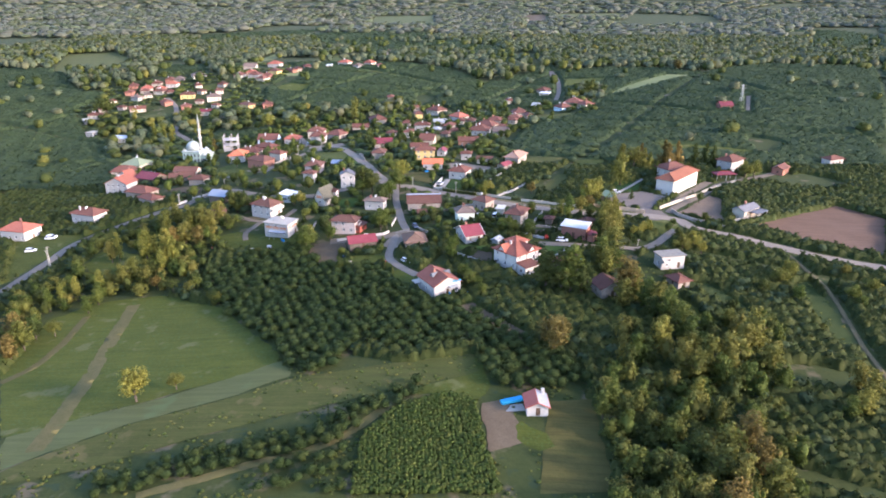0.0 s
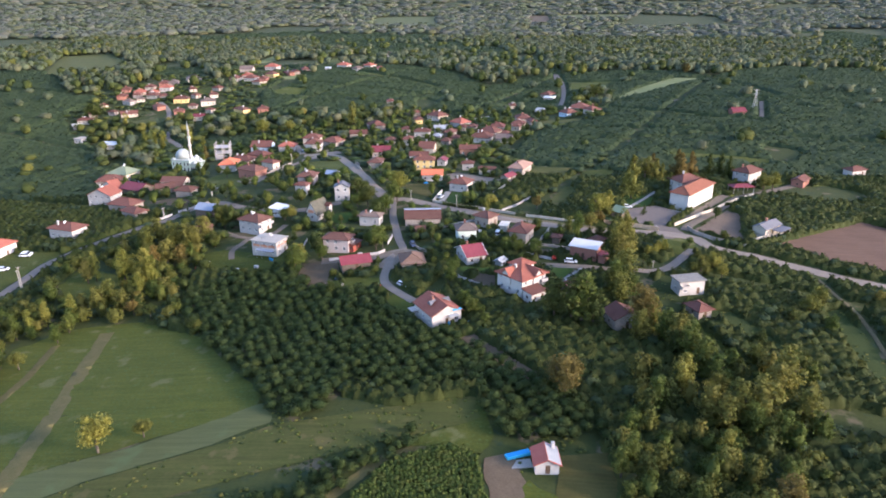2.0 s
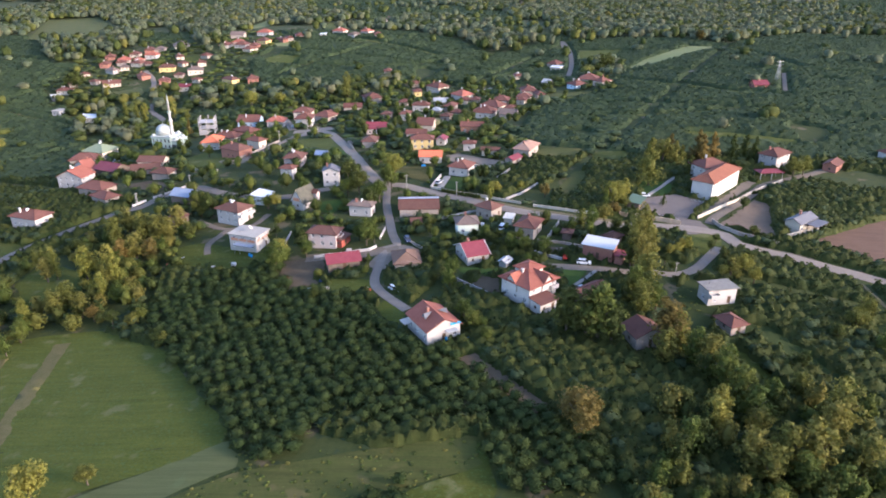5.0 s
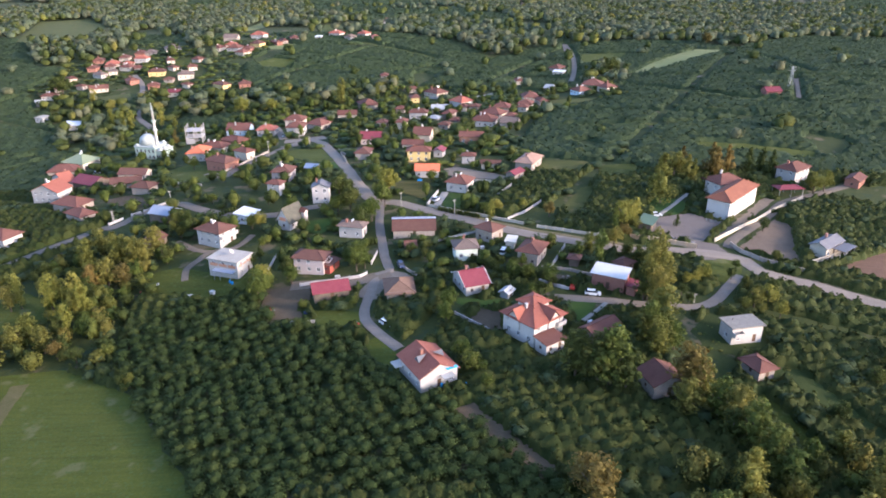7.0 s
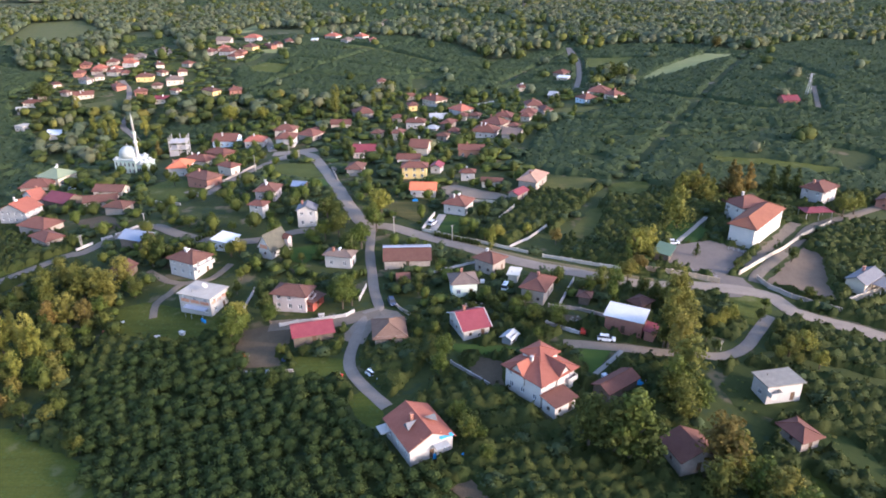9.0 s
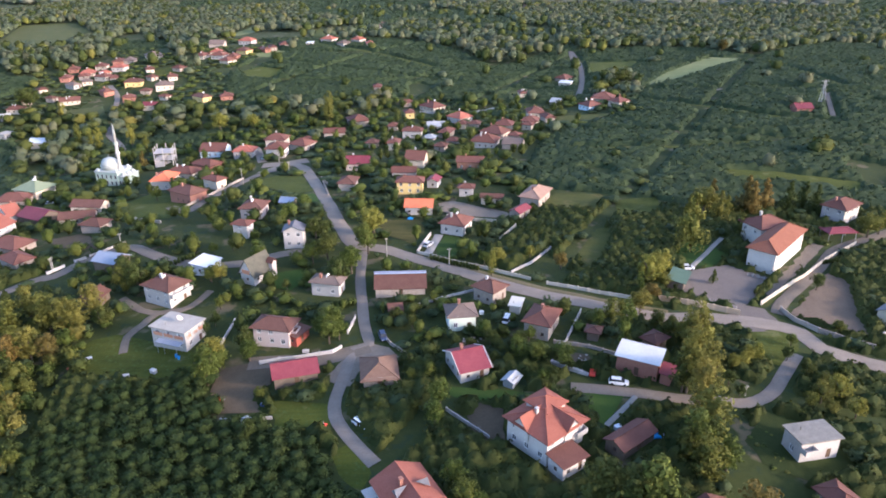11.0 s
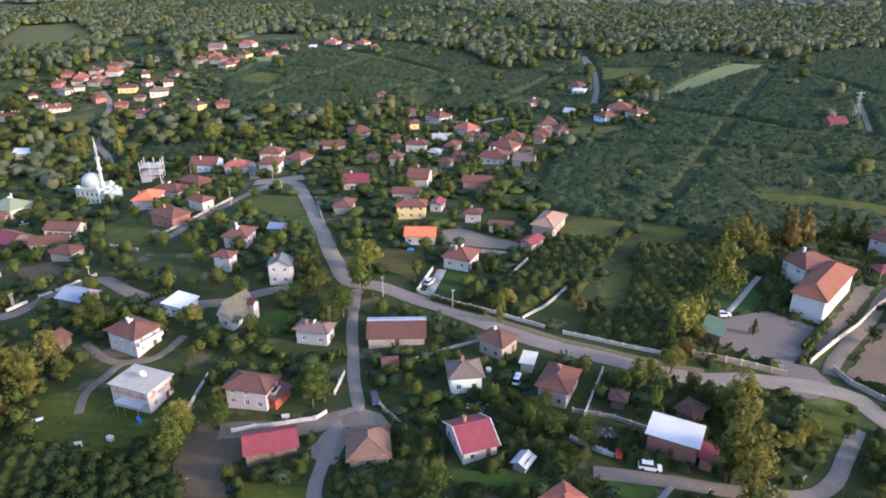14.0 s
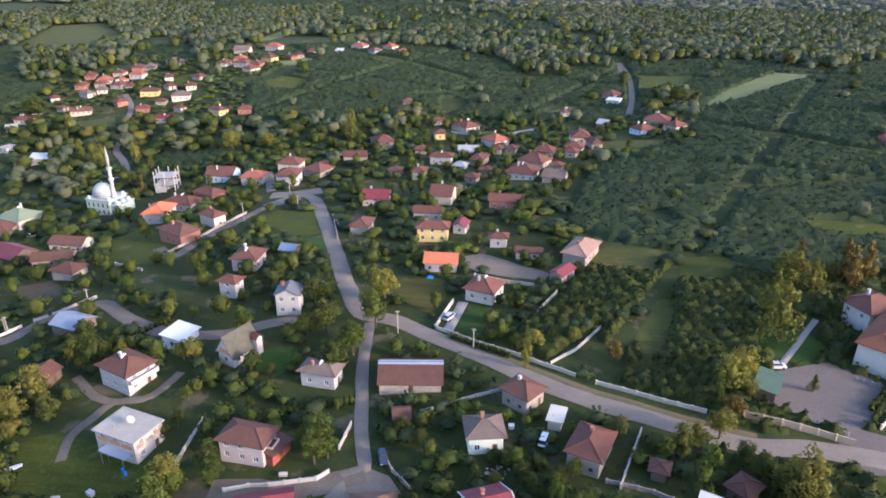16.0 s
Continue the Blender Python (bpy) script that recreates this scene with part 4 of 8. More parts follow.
building(25.4, 247.3, 74, 2.7, 2.6, 2.4, 'h', 'brown', 'wood', 'shed', 'weathered timber shed with a dark brown tiled hipped roof')
RED_HOUSE = building(-4.4, 234.9, 25, 6.8, 9.4, 3.0, 'gx', 'burgundy', 'white', 'house', 'white plaster house with a burgundy metal gabled roof')
for sx in (-1, 1):
    for sy in (-1, 1):
        bm = bmesh.new()
        rod(bm, (sx * 3.95, sy * 5.25, 2.72), (sx * 3.95, 0, 5.28), 0.13, 0.13, 6)
        part("bargeboard", bm, WALL["white"], RED_HOUSE, "white painted bargeboard")
building(5.6, 228.9, 61, 3.3, 2.4, 1.8, 'gx', 'greymetal', 'greymetal', 'shed', 'grey metal shed with a grey metal gabled roof')
villa = building(11.7, 210.9, 45, 10.5, 10.1, 5.4, 'v', 'terracotta', 'white', 'house', 'white plaster house with a terracotta tiled many-gabled roof')
building(15.3, 203.4, 40, 5.8, 3.8, 3.0, 'm', 'redbrown', 'white', 'shed', 'white plaster shed with a red-brown tiled sloping roof')
building(27.9, 210.3, 42, 9.4, 4.2, 2.5, 'gx', 'redbrown', 'wood', 'shed', 'weathered timber shed with a red-brown tiled gabled roof')
brick_barn = building(33.9, 234.8, -23, 8.9, 5.5, 4.3, 'm', 'white', 'brick', 'house', 'red brick house with a white metal sloping roof')
building(39.4, 231.5, 65, 4.2, 2.2, 2.6, 'm', 'burgundy', 'brick', 'shed', 'red brick shed with a burgundy metal sloping roof')
building(39.0, 243.7, 44, 4.5, 3.5, 2.9, 'h', 'brown', 'wood', 'shed', 'weathered timber shed with a dark brown tiled hipped roof')
farmhouse = building(-12.7, 193.4, 33, 9.2, 10.7, 4.0, 'gy', 'terracotta', 'white', 'house', 'white plaster house with a terracotta tiled gabled roof')
stone_house = building(61.8, 211.5, 16, 8.1, 5.0, 4.3, 'f', 'stone', 'white', 'house', 'white plaster house with a rough concrete flat roof')
building(61.5, 197.9, 25, 4.4, 5.6, 2.4, 'h', 'redbrown', 'stone', 'shed', 'rough stone shed with a red-brown tiled hipped roof')
building(38.5, 190.3, 19, 7.5, 6.7, 3.3, 'gy', 'redbrown', 'stone', 'shed', 'rough stone shed with a red-brown tiled gabled roof')
school = building(84.8, 296.4, 52, 24.9, 7.6, 6.2, 'h', 'tile2', 'white', 'school', 'white plaster school with a orange-brown tiled hipped roof')
school_wing = building(85.2, 308.7, 27, 11.1, 8.4, 6.2, 'h', 'redbrown', 'white', 'house', 'white plaster house with a red-brown tiled hipped roof')
building(118.7, 331.7, 43, 11.1, 7.5, 5.2, 'h', 'redbrown', 'white', 'house', 'white plaster house with a red-brown tiled hipped roof')
red_canopy = building(110.5, 313.7, 100, 4.1, 8.6, 3.0, 'c', 'burgundy', 'wood', 'house', 'weathered timber house with a burgundy metal low roof')
grey_house = building(103.5, 263.6, 42, 10.6, 5.0, 3.7, 'gx', 'slate', 'cream', 'house', 'cream plaster house with a dark slate-grey gabled roof')
building(173.2, 345.9, 24, 8.5, 5.2, 3.1, 'h', 'redbrown', 'white', 'shed', 'white plaster shed with a red-brown tiled hipped roof')
building(141.7, 329.0, 51, 8.8, 5.1, 3.0, 'gx', 'redbrown', 'brick', 'shed', 'red brick shed with a red-brown tiled gabled roof')
building(-202.6, 380.8, 76, 11.1, 12.1, 4.3, 'h', 'green', 'cream', 'house', 'cream plaster house with a green metal hipped roof')
building(-184.5, 327.3, 83, 9.1, 12.1, 5.2, 'gx', 'terracotta', 'white', 'house', 'white plaster house with a terracotta tiled gabled roof')
building(-190.4, 345.6, 55, 5.1, 12.1, 4.3, 'gx', 'terracotta', 'white', 'house', 'white plaster house with a terracotta tiled gabled roof')
building(-205.2, 369.8, 104, 9.1, 12.1, 3.0, 'h', 'redbrown', 'stone', 'shed', 'rough stone shed with a red-brown tiled hipped roof')
building(-165.5, 310.8, 75, 8.6, 12.1, 3.0, 'h', 'redbrown', 'stone', 'shed', 'rough stone shed with a red-brown tiled hipped roof')
building(-154.9, 297.7, 61, 6.1, 9.7, 2.8, 'h', 'redbrown', 'stone', 'shed', 'rough stone shed with a red-brown tiled hipped roof')
building(-159.6, 350.8, 90, 7.2, 12.1, 3.0, 'gy', 'brown', 'cream', 'shed', 'cream plaster shed with a dark brown tiled gabled roof')
building(-142.3, 324.7, 82, 6.4, 7.8, 3.0, 'h', 'brown', 'stone', 'shed', 'rough stone shed with a dark brown tiled hipped roof')
building(-156.4, 336.9, 110, 6.6, 12.1, 2.8, 'gy', 'brown', 'stone', 'shed', 'rough stone shed with a dark brown tiled gabled roof')
building(-176.1, 342.9, 70, 9.6, 12.1, 3.0, 'gy', 'burgundy', 'wood', 'shed', 'weathered timber shed with a burgundy metal gabled roof')
building(-140.8, 378.4, 96, 11.1, 8.2, 4.3, 'h', 'bright', 'white', 'house', 'white plaster house with a bright orange tiled hipped roof')
building(-118.9, 351.9, 62, 7.8, 12.1, 4.3, 'h', 'brown', 'brick', 'house', 'red brick house with a dark brown tiled hipped roof')
building(-114.5, 368.4, 63, 5.1, 7.9, 4.3, 'h', 'redbrown', 'cream', 'house', 'cream plaster house with a red-brown tiled hipped roof')
building(-137.9, 391.7, 79, 8.0, 12.1, 3.5, 'h', 'redbrown', 'cream', 'house', 'cream plaster house with a red-brown tiled hipped roof')
building(-131.3, 401.9, 66, 7.3, 11.0, 3.9, 'h', 'redbrown', 'brick', 'house', 'red brick house with a red-brown tiled hipped roof')
building(-83.9, 327.5, 88, 8.0, 7.4, 4.0, 'h', 'brown', 'pink', 'house', 'pale pink plaster house with a dark brown tiled hipped roof')
building(-81.7, 309.2, 78, 4.1, 5.1, 4.8, 'h', 'redbrown', 'white', 'house', 'white plaster house with a red-brown tiled hipped roof')
building(-62.1, 301.3, 97, 5.1, 6.1, 6.1, 'gx', 'slate', 'white', 'house', 'white plaster house with a dark slate-grey gabled roof')
building(-85.5, 285.8, 78, 6.7, 5.7, 2.9, 'm', 'panel', 'panel', 'shed', 'white panel shed with a white metal sloping roof')
building(-118.3, 291.1, 76, 7.0, 8.0, 3.2, 'gy', 'bluemetal', 'wood', 'shed', 'weathered timber shed with a blue-grey metal gabled roof')
manor = building(-68.0, 280.3, 65, 7.6, 5.0, 2.9, 'gx', 'mossy', 'white', 'shed', 'white plaster shed with a steep mossy gabled roof')
building(-31.0, 352.8, 92, 5.8, 9.7, 4.9, 'h', 'redbrown', 'yellow', 'house', 'yellow plaster house with a red-brown tiled hipped roof')
building(-25.2, 330.2, 92, 7.0, 9.3, 3.1, 'gy', 'bright', 'white', 'shed', 'white plaster shed with a bright orange tiled gabled roof')
building(-58.9, 393.5, 95, 9.2, 9.8, 3.5, 'gy', 'burgundy', 'pink', 'house', 'pale pink plaster house with a burgundy metal gabled roof')
building(-35.9, 373.7, 93, 5.9, 9.5, 3.5, 'gy', 'redbrown', 'white', 'house', 'white plaster house with a red-brown tiled gabled roof')
building(-22.6, 361.1, 81, 5.7, 4.1, 3.0, 'gx', 'burgundy', 'white', 'shed', 'white plaster shed with a burgundy metal gabled roof')
building(-33.3, 396.1, 85, 10.6, 8.2, 4.3, 'gy', 'redbrown', 'cream', 'house', 'cream plaster house with a red-brown tiled gabled roof')
building(-56.4, 359.0, 88, 8.1, 5.9, 3.2, 'h', 'brown', 'stone', 'shed', 'rough stone shed with a dark brown tiled hipped roof')
building(-104.8, 424.2, 94, 9.5, 8.9, 4.7, 'h', 'redbrown', 'white', 'house', 'white plaster house with a red-brown tiled hipped roof')
building(-110.5, 443.6, 89, 8.6, 9.9, 4.7, 'h', 'redbrown', 'cream', 'house', 'cream plaster house with a red-brown tiled hipped roof')
building(-121.8, 426.4, 92, 8.0, 9.3, 3.6, 'h', 'terracotta', 'white', 'house', 'white plaster house with a terracotta tiled hipped roof')
building(-139.7, 433.7, 93, 11.1, 12.1, 3.6, 'gy', 'redbrown', 'bluewall', 'house', 'pale blue plaster house with a red-brown tiled gabled roof')
building(-95.8, 437.8, 67, 9.2, 9.5, 3.1, 'h', 'redbrown', 'stone', 'shed', 'rough stone shed with a red-brown tiled hipped roof')
building(-76.5, 486.5, 117, 11.6, 10.0, 3.1, 'h', 'redbrown', 'stone', 'shed', 'rough stone shed with a red-brown tiled hipped roof')
building(-84.5, 461.7, 98, 7.0, 10.7, 3.0, 'gy', 'redbrown', 'stone', 'shed', 'rough stone shed with a red-brown tiled gabled roof')
building(-48.4, 432.4, 86, 7.0, 5.1, 3.9, 'h', 'redbrown', 'cream', 'house', 'cream plaster house with a red-brown tiled hipped roof')
building(-42.1, 458.0, 88, 6.3, 9.7, 3.9, 'h', 'redbrown', 'white', 'house', 'white plaster house with a red-brown tiled hipped roof')
building(-30.9, 474.0, 96, 7.5, 9.5, 2.8, 'gy', 'greymetal', 'cream', 'house', 'cream plaster house with a grey metal gabled roof')
building(-53.6, 529.4, 114, 5.1, 7.9, 2.6, 'h', 'redbrown', 'stone', 'shed', 'rough stone shed with a red-brown tiled hipped roof')
building(-49.3, 503.2, 105, 7.4, 5.1, 3.1, 'h', 'redbrown', 'yellow', 'shed', 'yellow plaster shed with a red-brown tiled hipped roof')
building(-18.9, 491.3, 47, 9.9, 10.2, 3.0, 'h', 'terracotta', 'white', 'house', 'white plaster house with a terracotta tiled hipped roof')
building(-37.0, 520.6, 48, 9.9, 11.9, 2.6, 'h', 'redbrown', 'cream', 'house', 'cream plaster house with a red-brown tiled hipped roof')
building(-24.1, 456.7, 75, 9.3, 5.7, 3.1, 'h', 'redbrown', 'stone', 'shed', 'rough stone shed with a red-brown tiled hipped roof')
building(-3.5, 433.6, 77, 11.1, 11.7, 3.1, 'h', 'redbrown', 'white', 'house', 'white plaster house with a red-brown tiled hipped roof')
building(1.3, 452.4, 61, 10.0, 11.8, 3.1, 'h', 'redbrown', 'cream', 'house', 'cream plaster house with a red-brown tiled hipped roof')
building(6.3, 469.0, 75, 8.6, 8.7, 3.1, 'h', 'redbrown', 'cream', 'house', 'cream plaster house with a red-brown tiled hipped roof')
building(10.0, 427.2, 76, 8.8, 8.8, 2.7, 'gy', 'greybrown', 'stone', 'shed', 'rough stone shed with a grey-brown tiled gabled roof')
building(20.1, 474.7, 78, 8.8, 7.8, 3.1, 'h', 'redbrown', 'cream', 'house', 'cream plaster house with a red-brown tiled hipped roof')
building(23.6, 495.9, 96, 10.7, 8.9, 3.0, 'h', 'redbrown', 'cream', 'house', 'cream plaster house with a red-brown tiled hipped roof')
building(29.8, 483.4, 108, 9.3, 5.1, 2.5, 'h', 'redbrown', 'stone', 'shed', 'rough stone shed with a red-brown tiled hipped roof')
building(18.8, 555.1, 98, 8.8, 5.1, 2.6, 'h', 'redbrown', 'cream', 'house', 'cream plaster house with a red-brown tiled hipped roof')
building(48.7, 601.3, 57, 10.4, 7.7, 2.6, 'h', 'redbrown', 'stone', 'shed', 'rough stone shed with a red-brown tiled hipped roof')
building(48.7, 584.5, 73, 9.1, 7.7, 2.5, 'f', 'panel', 'cream', 'house', 'cream plaster house with a white metal flat roof')
building(55.7, 505.6, 34, 9.6, 8.8, 2.6, 'h', 'redbrown', 'bluewall', 'house', 'pale blue plaster house with a red-brown tiled hipped roof')
building(65.4, 524.0, 75, 12.1, 12.1, 2.6, 'h', 'redbrown', 'cream', 'house', 'cream plaster house with a red-brown tiled hipped roof')
building(72.2, 508.8, 41, 8.8, 7.9, 2.6, 'h', 'redbrown', 'cream', 'house', 'cream plaster house with a red-brown tiled hipped roof')
building(37.6, 523.8, 67, 7.1, 5.1, 2.5, 'gy', 'greymetal', 'stone', 'shed', 'rough stone shed with a grey metal gabled roof')
building(-11.1, 312.7, 71, 8.1, 7.7, 3.5, 'h', 'redbrown', 'white', 'house', 'white plaster house with a red-brown tiled hipped roof')
building(10.0, 325.4, 58, 7.0, 3.9, 3.0, 'gx', 'burgundy', 'stone', 'shed', 'rough stone shed with a burgundy metal gabled roof')
building(16.0, 340.4, 68, 12.8, 6.9, 3.7, 'h', 'tan', 'stone', 'house', 'rough stone house with a tan tiled hipped roof')
building(0.4, 339.4, 86, 3.2, 7.6, 2.8, 'gy', 'brown', 'cream', 'shed', 'cream plaster shed with a dark brown tiled gabled roof')
building(-9.3, 348.5, 88, 3.8, 5.1, 3.5, 'h', 'redbrown', 'white', 'house', 'white plaster house with a red-brown tiled hipped roof')
building(-9.2, 388.6, 89, 6.5, 11.2, 3.9, 'gy', 'redbrown', 'orangebrick', 'house', 'orange brick house with a red-brown tiled gabled roof')
building(-74.4, 337.1, 83, 4.5, 4.7, 2.4, 'gy', 'bluemetal', 'wood', 'shed', 'weathered timber shed with a blue-grey metal gabled roof')
building(-308.4, 528.1, 96, 7.5, 8.9, 2.6, 'h', 'redbrown', 'cream', 'house', 'cream plaster house with a red-brown tiled hipped roof')
building(-308.3, 515.9, 126, 9.3, 6.0, 2.5, 'f', 'cream', 'stone', 'shed', 'rough stone shed with a flat cream roof')
building(-313.7, 566.4, 134, 6.5, 5.1, 2.6, 'h', 'redbrown', 'cream', 'shed', 'cream plaster shed with a red-brown tiled hipped roof')
building(-282.9, 546.9, 118, 7.7, 12.1, 2.6, 'gy', 'redbrown', 'cream', 'house', 'cream plaster house with a red-brown tiled gabled roof')
building(-311.9, 594.8, 100, 9.7, 6.2, 2.6, 'h', 'redbrown', 'brick', 'house', 'red brick house with a red-brown tiled hipped roof')
building(-297.6, 578.0, 66, 6.1, 9.1, 2.6, 'h', 'greybrown', 'white', 'house', 'white plaster house with a grey-brown tiled hipped roof')
building(-302.1, 607.1, 113, 9.8, 9.3, 2.6, 'h', 'terracotta', 'cream', 'house', 'cream plaster house with a terracotta tiled hipped roof')
building(-285.3, 597.7, 79, 8.7, 9.2, 2.6, 'h', 'redbrown', 'cream', 'house', 'cream plaster house with a red-brown tiled hipped roof')
building(-266.2, 564.2, 139, 8.8, 6.7, 2.6, 'h', 'redbrown', 'brick', 'house', 'red brick house with a red-brown tiled hipped roof')
building(-284.4, 620.8, 92, 8.1, 9.5, 3.0, 'h', 'terracotta', 'white', 'house', 'white plaster house with a terracotta tiled hipped roof')
building(-255.0, 582.6, 105, 7.5, 11.5, 3.3, 'h', 'brown', 'yellow', 'house', 'yellow plaster house with a dark brown tiled hipped roof')
building(-244.4, 552.3, 110, 6.7, 7.6, 2.6, 'h', 'redbrown', 'brick', 'house', 'red brick house with a red-brown tiled hipped roof')
building(-220.0, 534.3, 95, 6.1, 10.0, 3.1, 'gy', 'burgundy', 'cream', 'house', 'cream plaster house with a burgundy metal gabled roof')
building(-229.0, 574.2, 110, 8.6, 11.1, 3.1, 'h', 'greybrown', 'cream', 'house', 'cream plaster house with a grey-brown tiled hipped roof')
building(-231.9, 595.0, 113, 7.3, 6.2, 2.6, 'h', 'redbrown', 'cream', 'house', 'cream plaster house with a red-brown tiled hipped roof')
building(-258.6, 615.8, 120, 8.7, 5.5, 2.6, 'h', 'redbrown', 'cream', 'house', 'cream plaster house with a red-brown tiled hipped roof')
building(-276.1, 661.3, 122, 12.7, 12.1, 2.6, 'h', 'greybrown', 'cream', 'house', 'cream plaster house with a grey-brown tiled hipped roof')
building(-190.8, 544.8, 56, 6.6, 11.6, 3.2, 'h', 'brown', 'yellow', 'house', 'yellow plaster house with a dark brown tiled hipped roof')
building(-174.5, 545.8, 110, 7.2, 7.6, 2.6, 'h', 'redbrown', 'brick', 'house', 'red brick house with a red-brown tiled hipped roof')
building(-287.8, 484.7, 78, 7.3, 6.0, 3.0, 'f', 'concrete', 'white', 'shed', 'white plaster shed with a flat concrete roof')
building(-260.8, 473.2, 117, 12.1, 7.6, 2.6, 'm', 'panel', 'cream', 'house', 'cream plaster house with a white metal sloping roof')
building(-241.0, 710.2, 96, 11.3, 12.1, 3.3, 'gy', 'greybrown', 'stone', 'shed', 'rough stone shed with a grey-brown tiled gabled roof')
building(-219.2, 656.7, 83, 10.5, 10.2, 3.0, 'h', 'redbrown', 'white', 'house', 'white plaster house with a red-brown tiled hipped roof')
building(-206.4, 639.2, 68, 9.8, 8.3, 2.6, 'h', 'redbrown', 'cream', 'house', 'cream plaster house with a red-brown tiled hipped roof')
building(-205.3, 675.1, 73, 9.3, 9.3, 2.9, 'h', 'brown', 'yellow', 'house', 'yellow plaster house with a dark brown tiled hipped roof')
building(-220.5, 727.9, 83, 10.3, 12.1, 3.1, 'h', 'terracotta', 'white', 'house', 'white plaster house with a terracotta tiled hipped roof')
building(-191.2, 684.1, 132, 12.8, 5.1, 2.6, 'h', 'redbrown', 'brick', 'house', 'red brick house with a red-brown tiled hipped roof')
building(-187.3, 693.2, 118, 12.2, 5.1, 2.6, 'h', 'redbrown', 'stone', 'shed', 'rough stone shed with a red-brown tiled hipped roof')
building(-294.5, 817.0, 83, 10.5, 12.1, 2.6, 'h', 'redbrown', 'cream', 'house', 'cream plaster house with a red-brown tiled hipped roof')
building(-338.1, 946.2, 115, 12.2, 12.1, 2.6, 'h', 'redbrown', 'stone', 'shed', 'rough stone shed with a red-brown tiled hipped roof')
building(-149.1, 739.2, 73, 10.1, 11.4, 3.1, 'h', 'terracotta', 'white', 'house', 'white plaster house with a terracotta tiled hipped roof')
building(-132.2, 721.9, 62, 9.8, 7.1, 2.3, 'h', 'greybrown', 'white', 'house', 'white plaster house with a grey-brown tiled hipped roof')
building(-123.0, 741.5, 65, 9.7, 8.7, 3.0, 'h', 'terracotta', 'white', 'house', 'white plaster house with a terracotta tiled hipped roof')
building(-110.0, 725.8, 105, 12.1, 5.7, 2.3, 'h', 'terracotta', 'stone', 'shed', 'rough stone shed with a terracotta tiled hipped roof')
building(-120.3, 879.0, 92, 11.3, 12.1, 2.6, 'h', 'greybrown', 'cream', 'house', 'cream plaster house with a grey-brown tiled hipped roof')
building(-124.1, 830.8, 116, 12.4, 6.6, 2.6, 'h', 'redbrown', 'stone', 'shed', 'rough stone shed with a red-brown tiled hipped roof')
building(-161.4, 718.5, 96, 11.3, 5.1, 2.5, 'f', 'panel', 'cream', 'house', 'cream plaster house with a white metal flat roof')
building(157.2, 467.5, 96, 7.5, 8.2, 2.5, 'gy', 'burgundy', 'brick', 'house', 'red brick house with a burgundy metal gabled roof')
building(-173.8, 277.8, 75, 7.9, 12.1, 4.3, 'h', 'redbrown', 'white', 'house', 'white plaster house with a red-brown tiled hipped roof')
building(-194.7, 260.8, 80, 9.4, 12.1, 4.3, 'h', 'terracotta', 'white', 'house', 'white plaster house with a terracotta tiled hipped roof')
building(52.0, 276.3, 66, 8.0, 4.1, 2.4, 'm', 'darkgreen', 'wood', 'shed', 'weathered timber shed with a dark green metal sloping roof')
building(-311.1, 544.0, 118, 5.6, 5.3, 2.4, 'h', 'redbrown', 'stone', 'shed', 'rough stone shed with a red-brown tiled hipped roof')
building(-295.9, 642.8, 103, 10.6, 7.5, 2.4, 'h', 'redbrown', 'brick', 'house', 'red brick house with a red-brown tiled hipped roof')
building(-275.5, 595.3, 116, 7.3, 6.5, 2.4, 'h', 'redbrown', 'stone', 'shed', 'rough stone shed with a red-brown tiled hipped roof')
building(-291.6, 585.9, 117, 6.9, 6.2, 2.4, 'h', 'greybrown', 'cream', 'shed', 'cream plaster shed with a grey-brown tiled hipped roof')
building(-238.3, 565.1, 99, 5.6, 6.2, 2.4, 'h', 'brown', 'stone', 'shed', 'rough stone shed with a dark brown tiled hipped roof')
building(-236.7, 618.2, 72, 7.1, 6.8, 2.4, 'h', 'redbrown', 'stone', 'shed', 'rough stone shed with a red-brown tiled hipped roof')
building(-302.0, 627.2, 99, 9.1, 7.2, 2.4, 'h', 'redbrown', 'cream', 'house', 'cream plaster house with a red-brown tiled hipped roof')
building(-288.8, 646.3, 103, 10.8, 7.6, 2.4, 'h', 'greybrown', 'stone', 'shed', 'rough stone shed with a grey-brown tiled hipped roof')
building(-247.6, 595.6, 59, 5.5, 6.5, 2.4, 'h', 'redbrown', 'cream', 'shed', 'cream plaster shed with a red-brown tiled hipped roof')
building(-289.7, 608.0, 59, 6.2, 6.7, 2.4, 'h', 'terracotta', 'cream', 'shed', 'cream plaster shed with a terracotta tiled hipped roof')
building(-319.8, 618.6, 109, 9.2, 7.0, 2.4, 'h', 'redbrown', 'brick', 'house', 'red brick house with a red-brown tiled hipped roof')
building(-300.4, 599.3, 102, 7.3, 6.5, 2.4, 'h', 'redbrown', 'stone', 'shed', 'rough stone shed with a red-brown tiled hipped roof')
building(-297.5, 550.1, 78, 4.7, 5.5, 2.4, 'h', 'brown', 'stone', 'shed', 'rough stone shed with a dark brown tiled hipped roof')
building(-219.2, 552.0, 67, 4.7, 6.1, 2.4, 'h', 'redbrown', 'cream', 'shed', 'cream plaster shed with a red-brown tiled hipped roof')
building(-234.6, 658.8, 83, 10.6, 7.4, 2.4, 'h', 'redbrown', 'cream', 'house', 'cream plaster house with a red-brown tiled hipped roof')
building(-228.5, 673.6, 98, 11.4, 7.5, 2.4, 'h', 'terracotta', 'cream', 'house', 'cream plaster house with a terracotta tiled hipped roof')
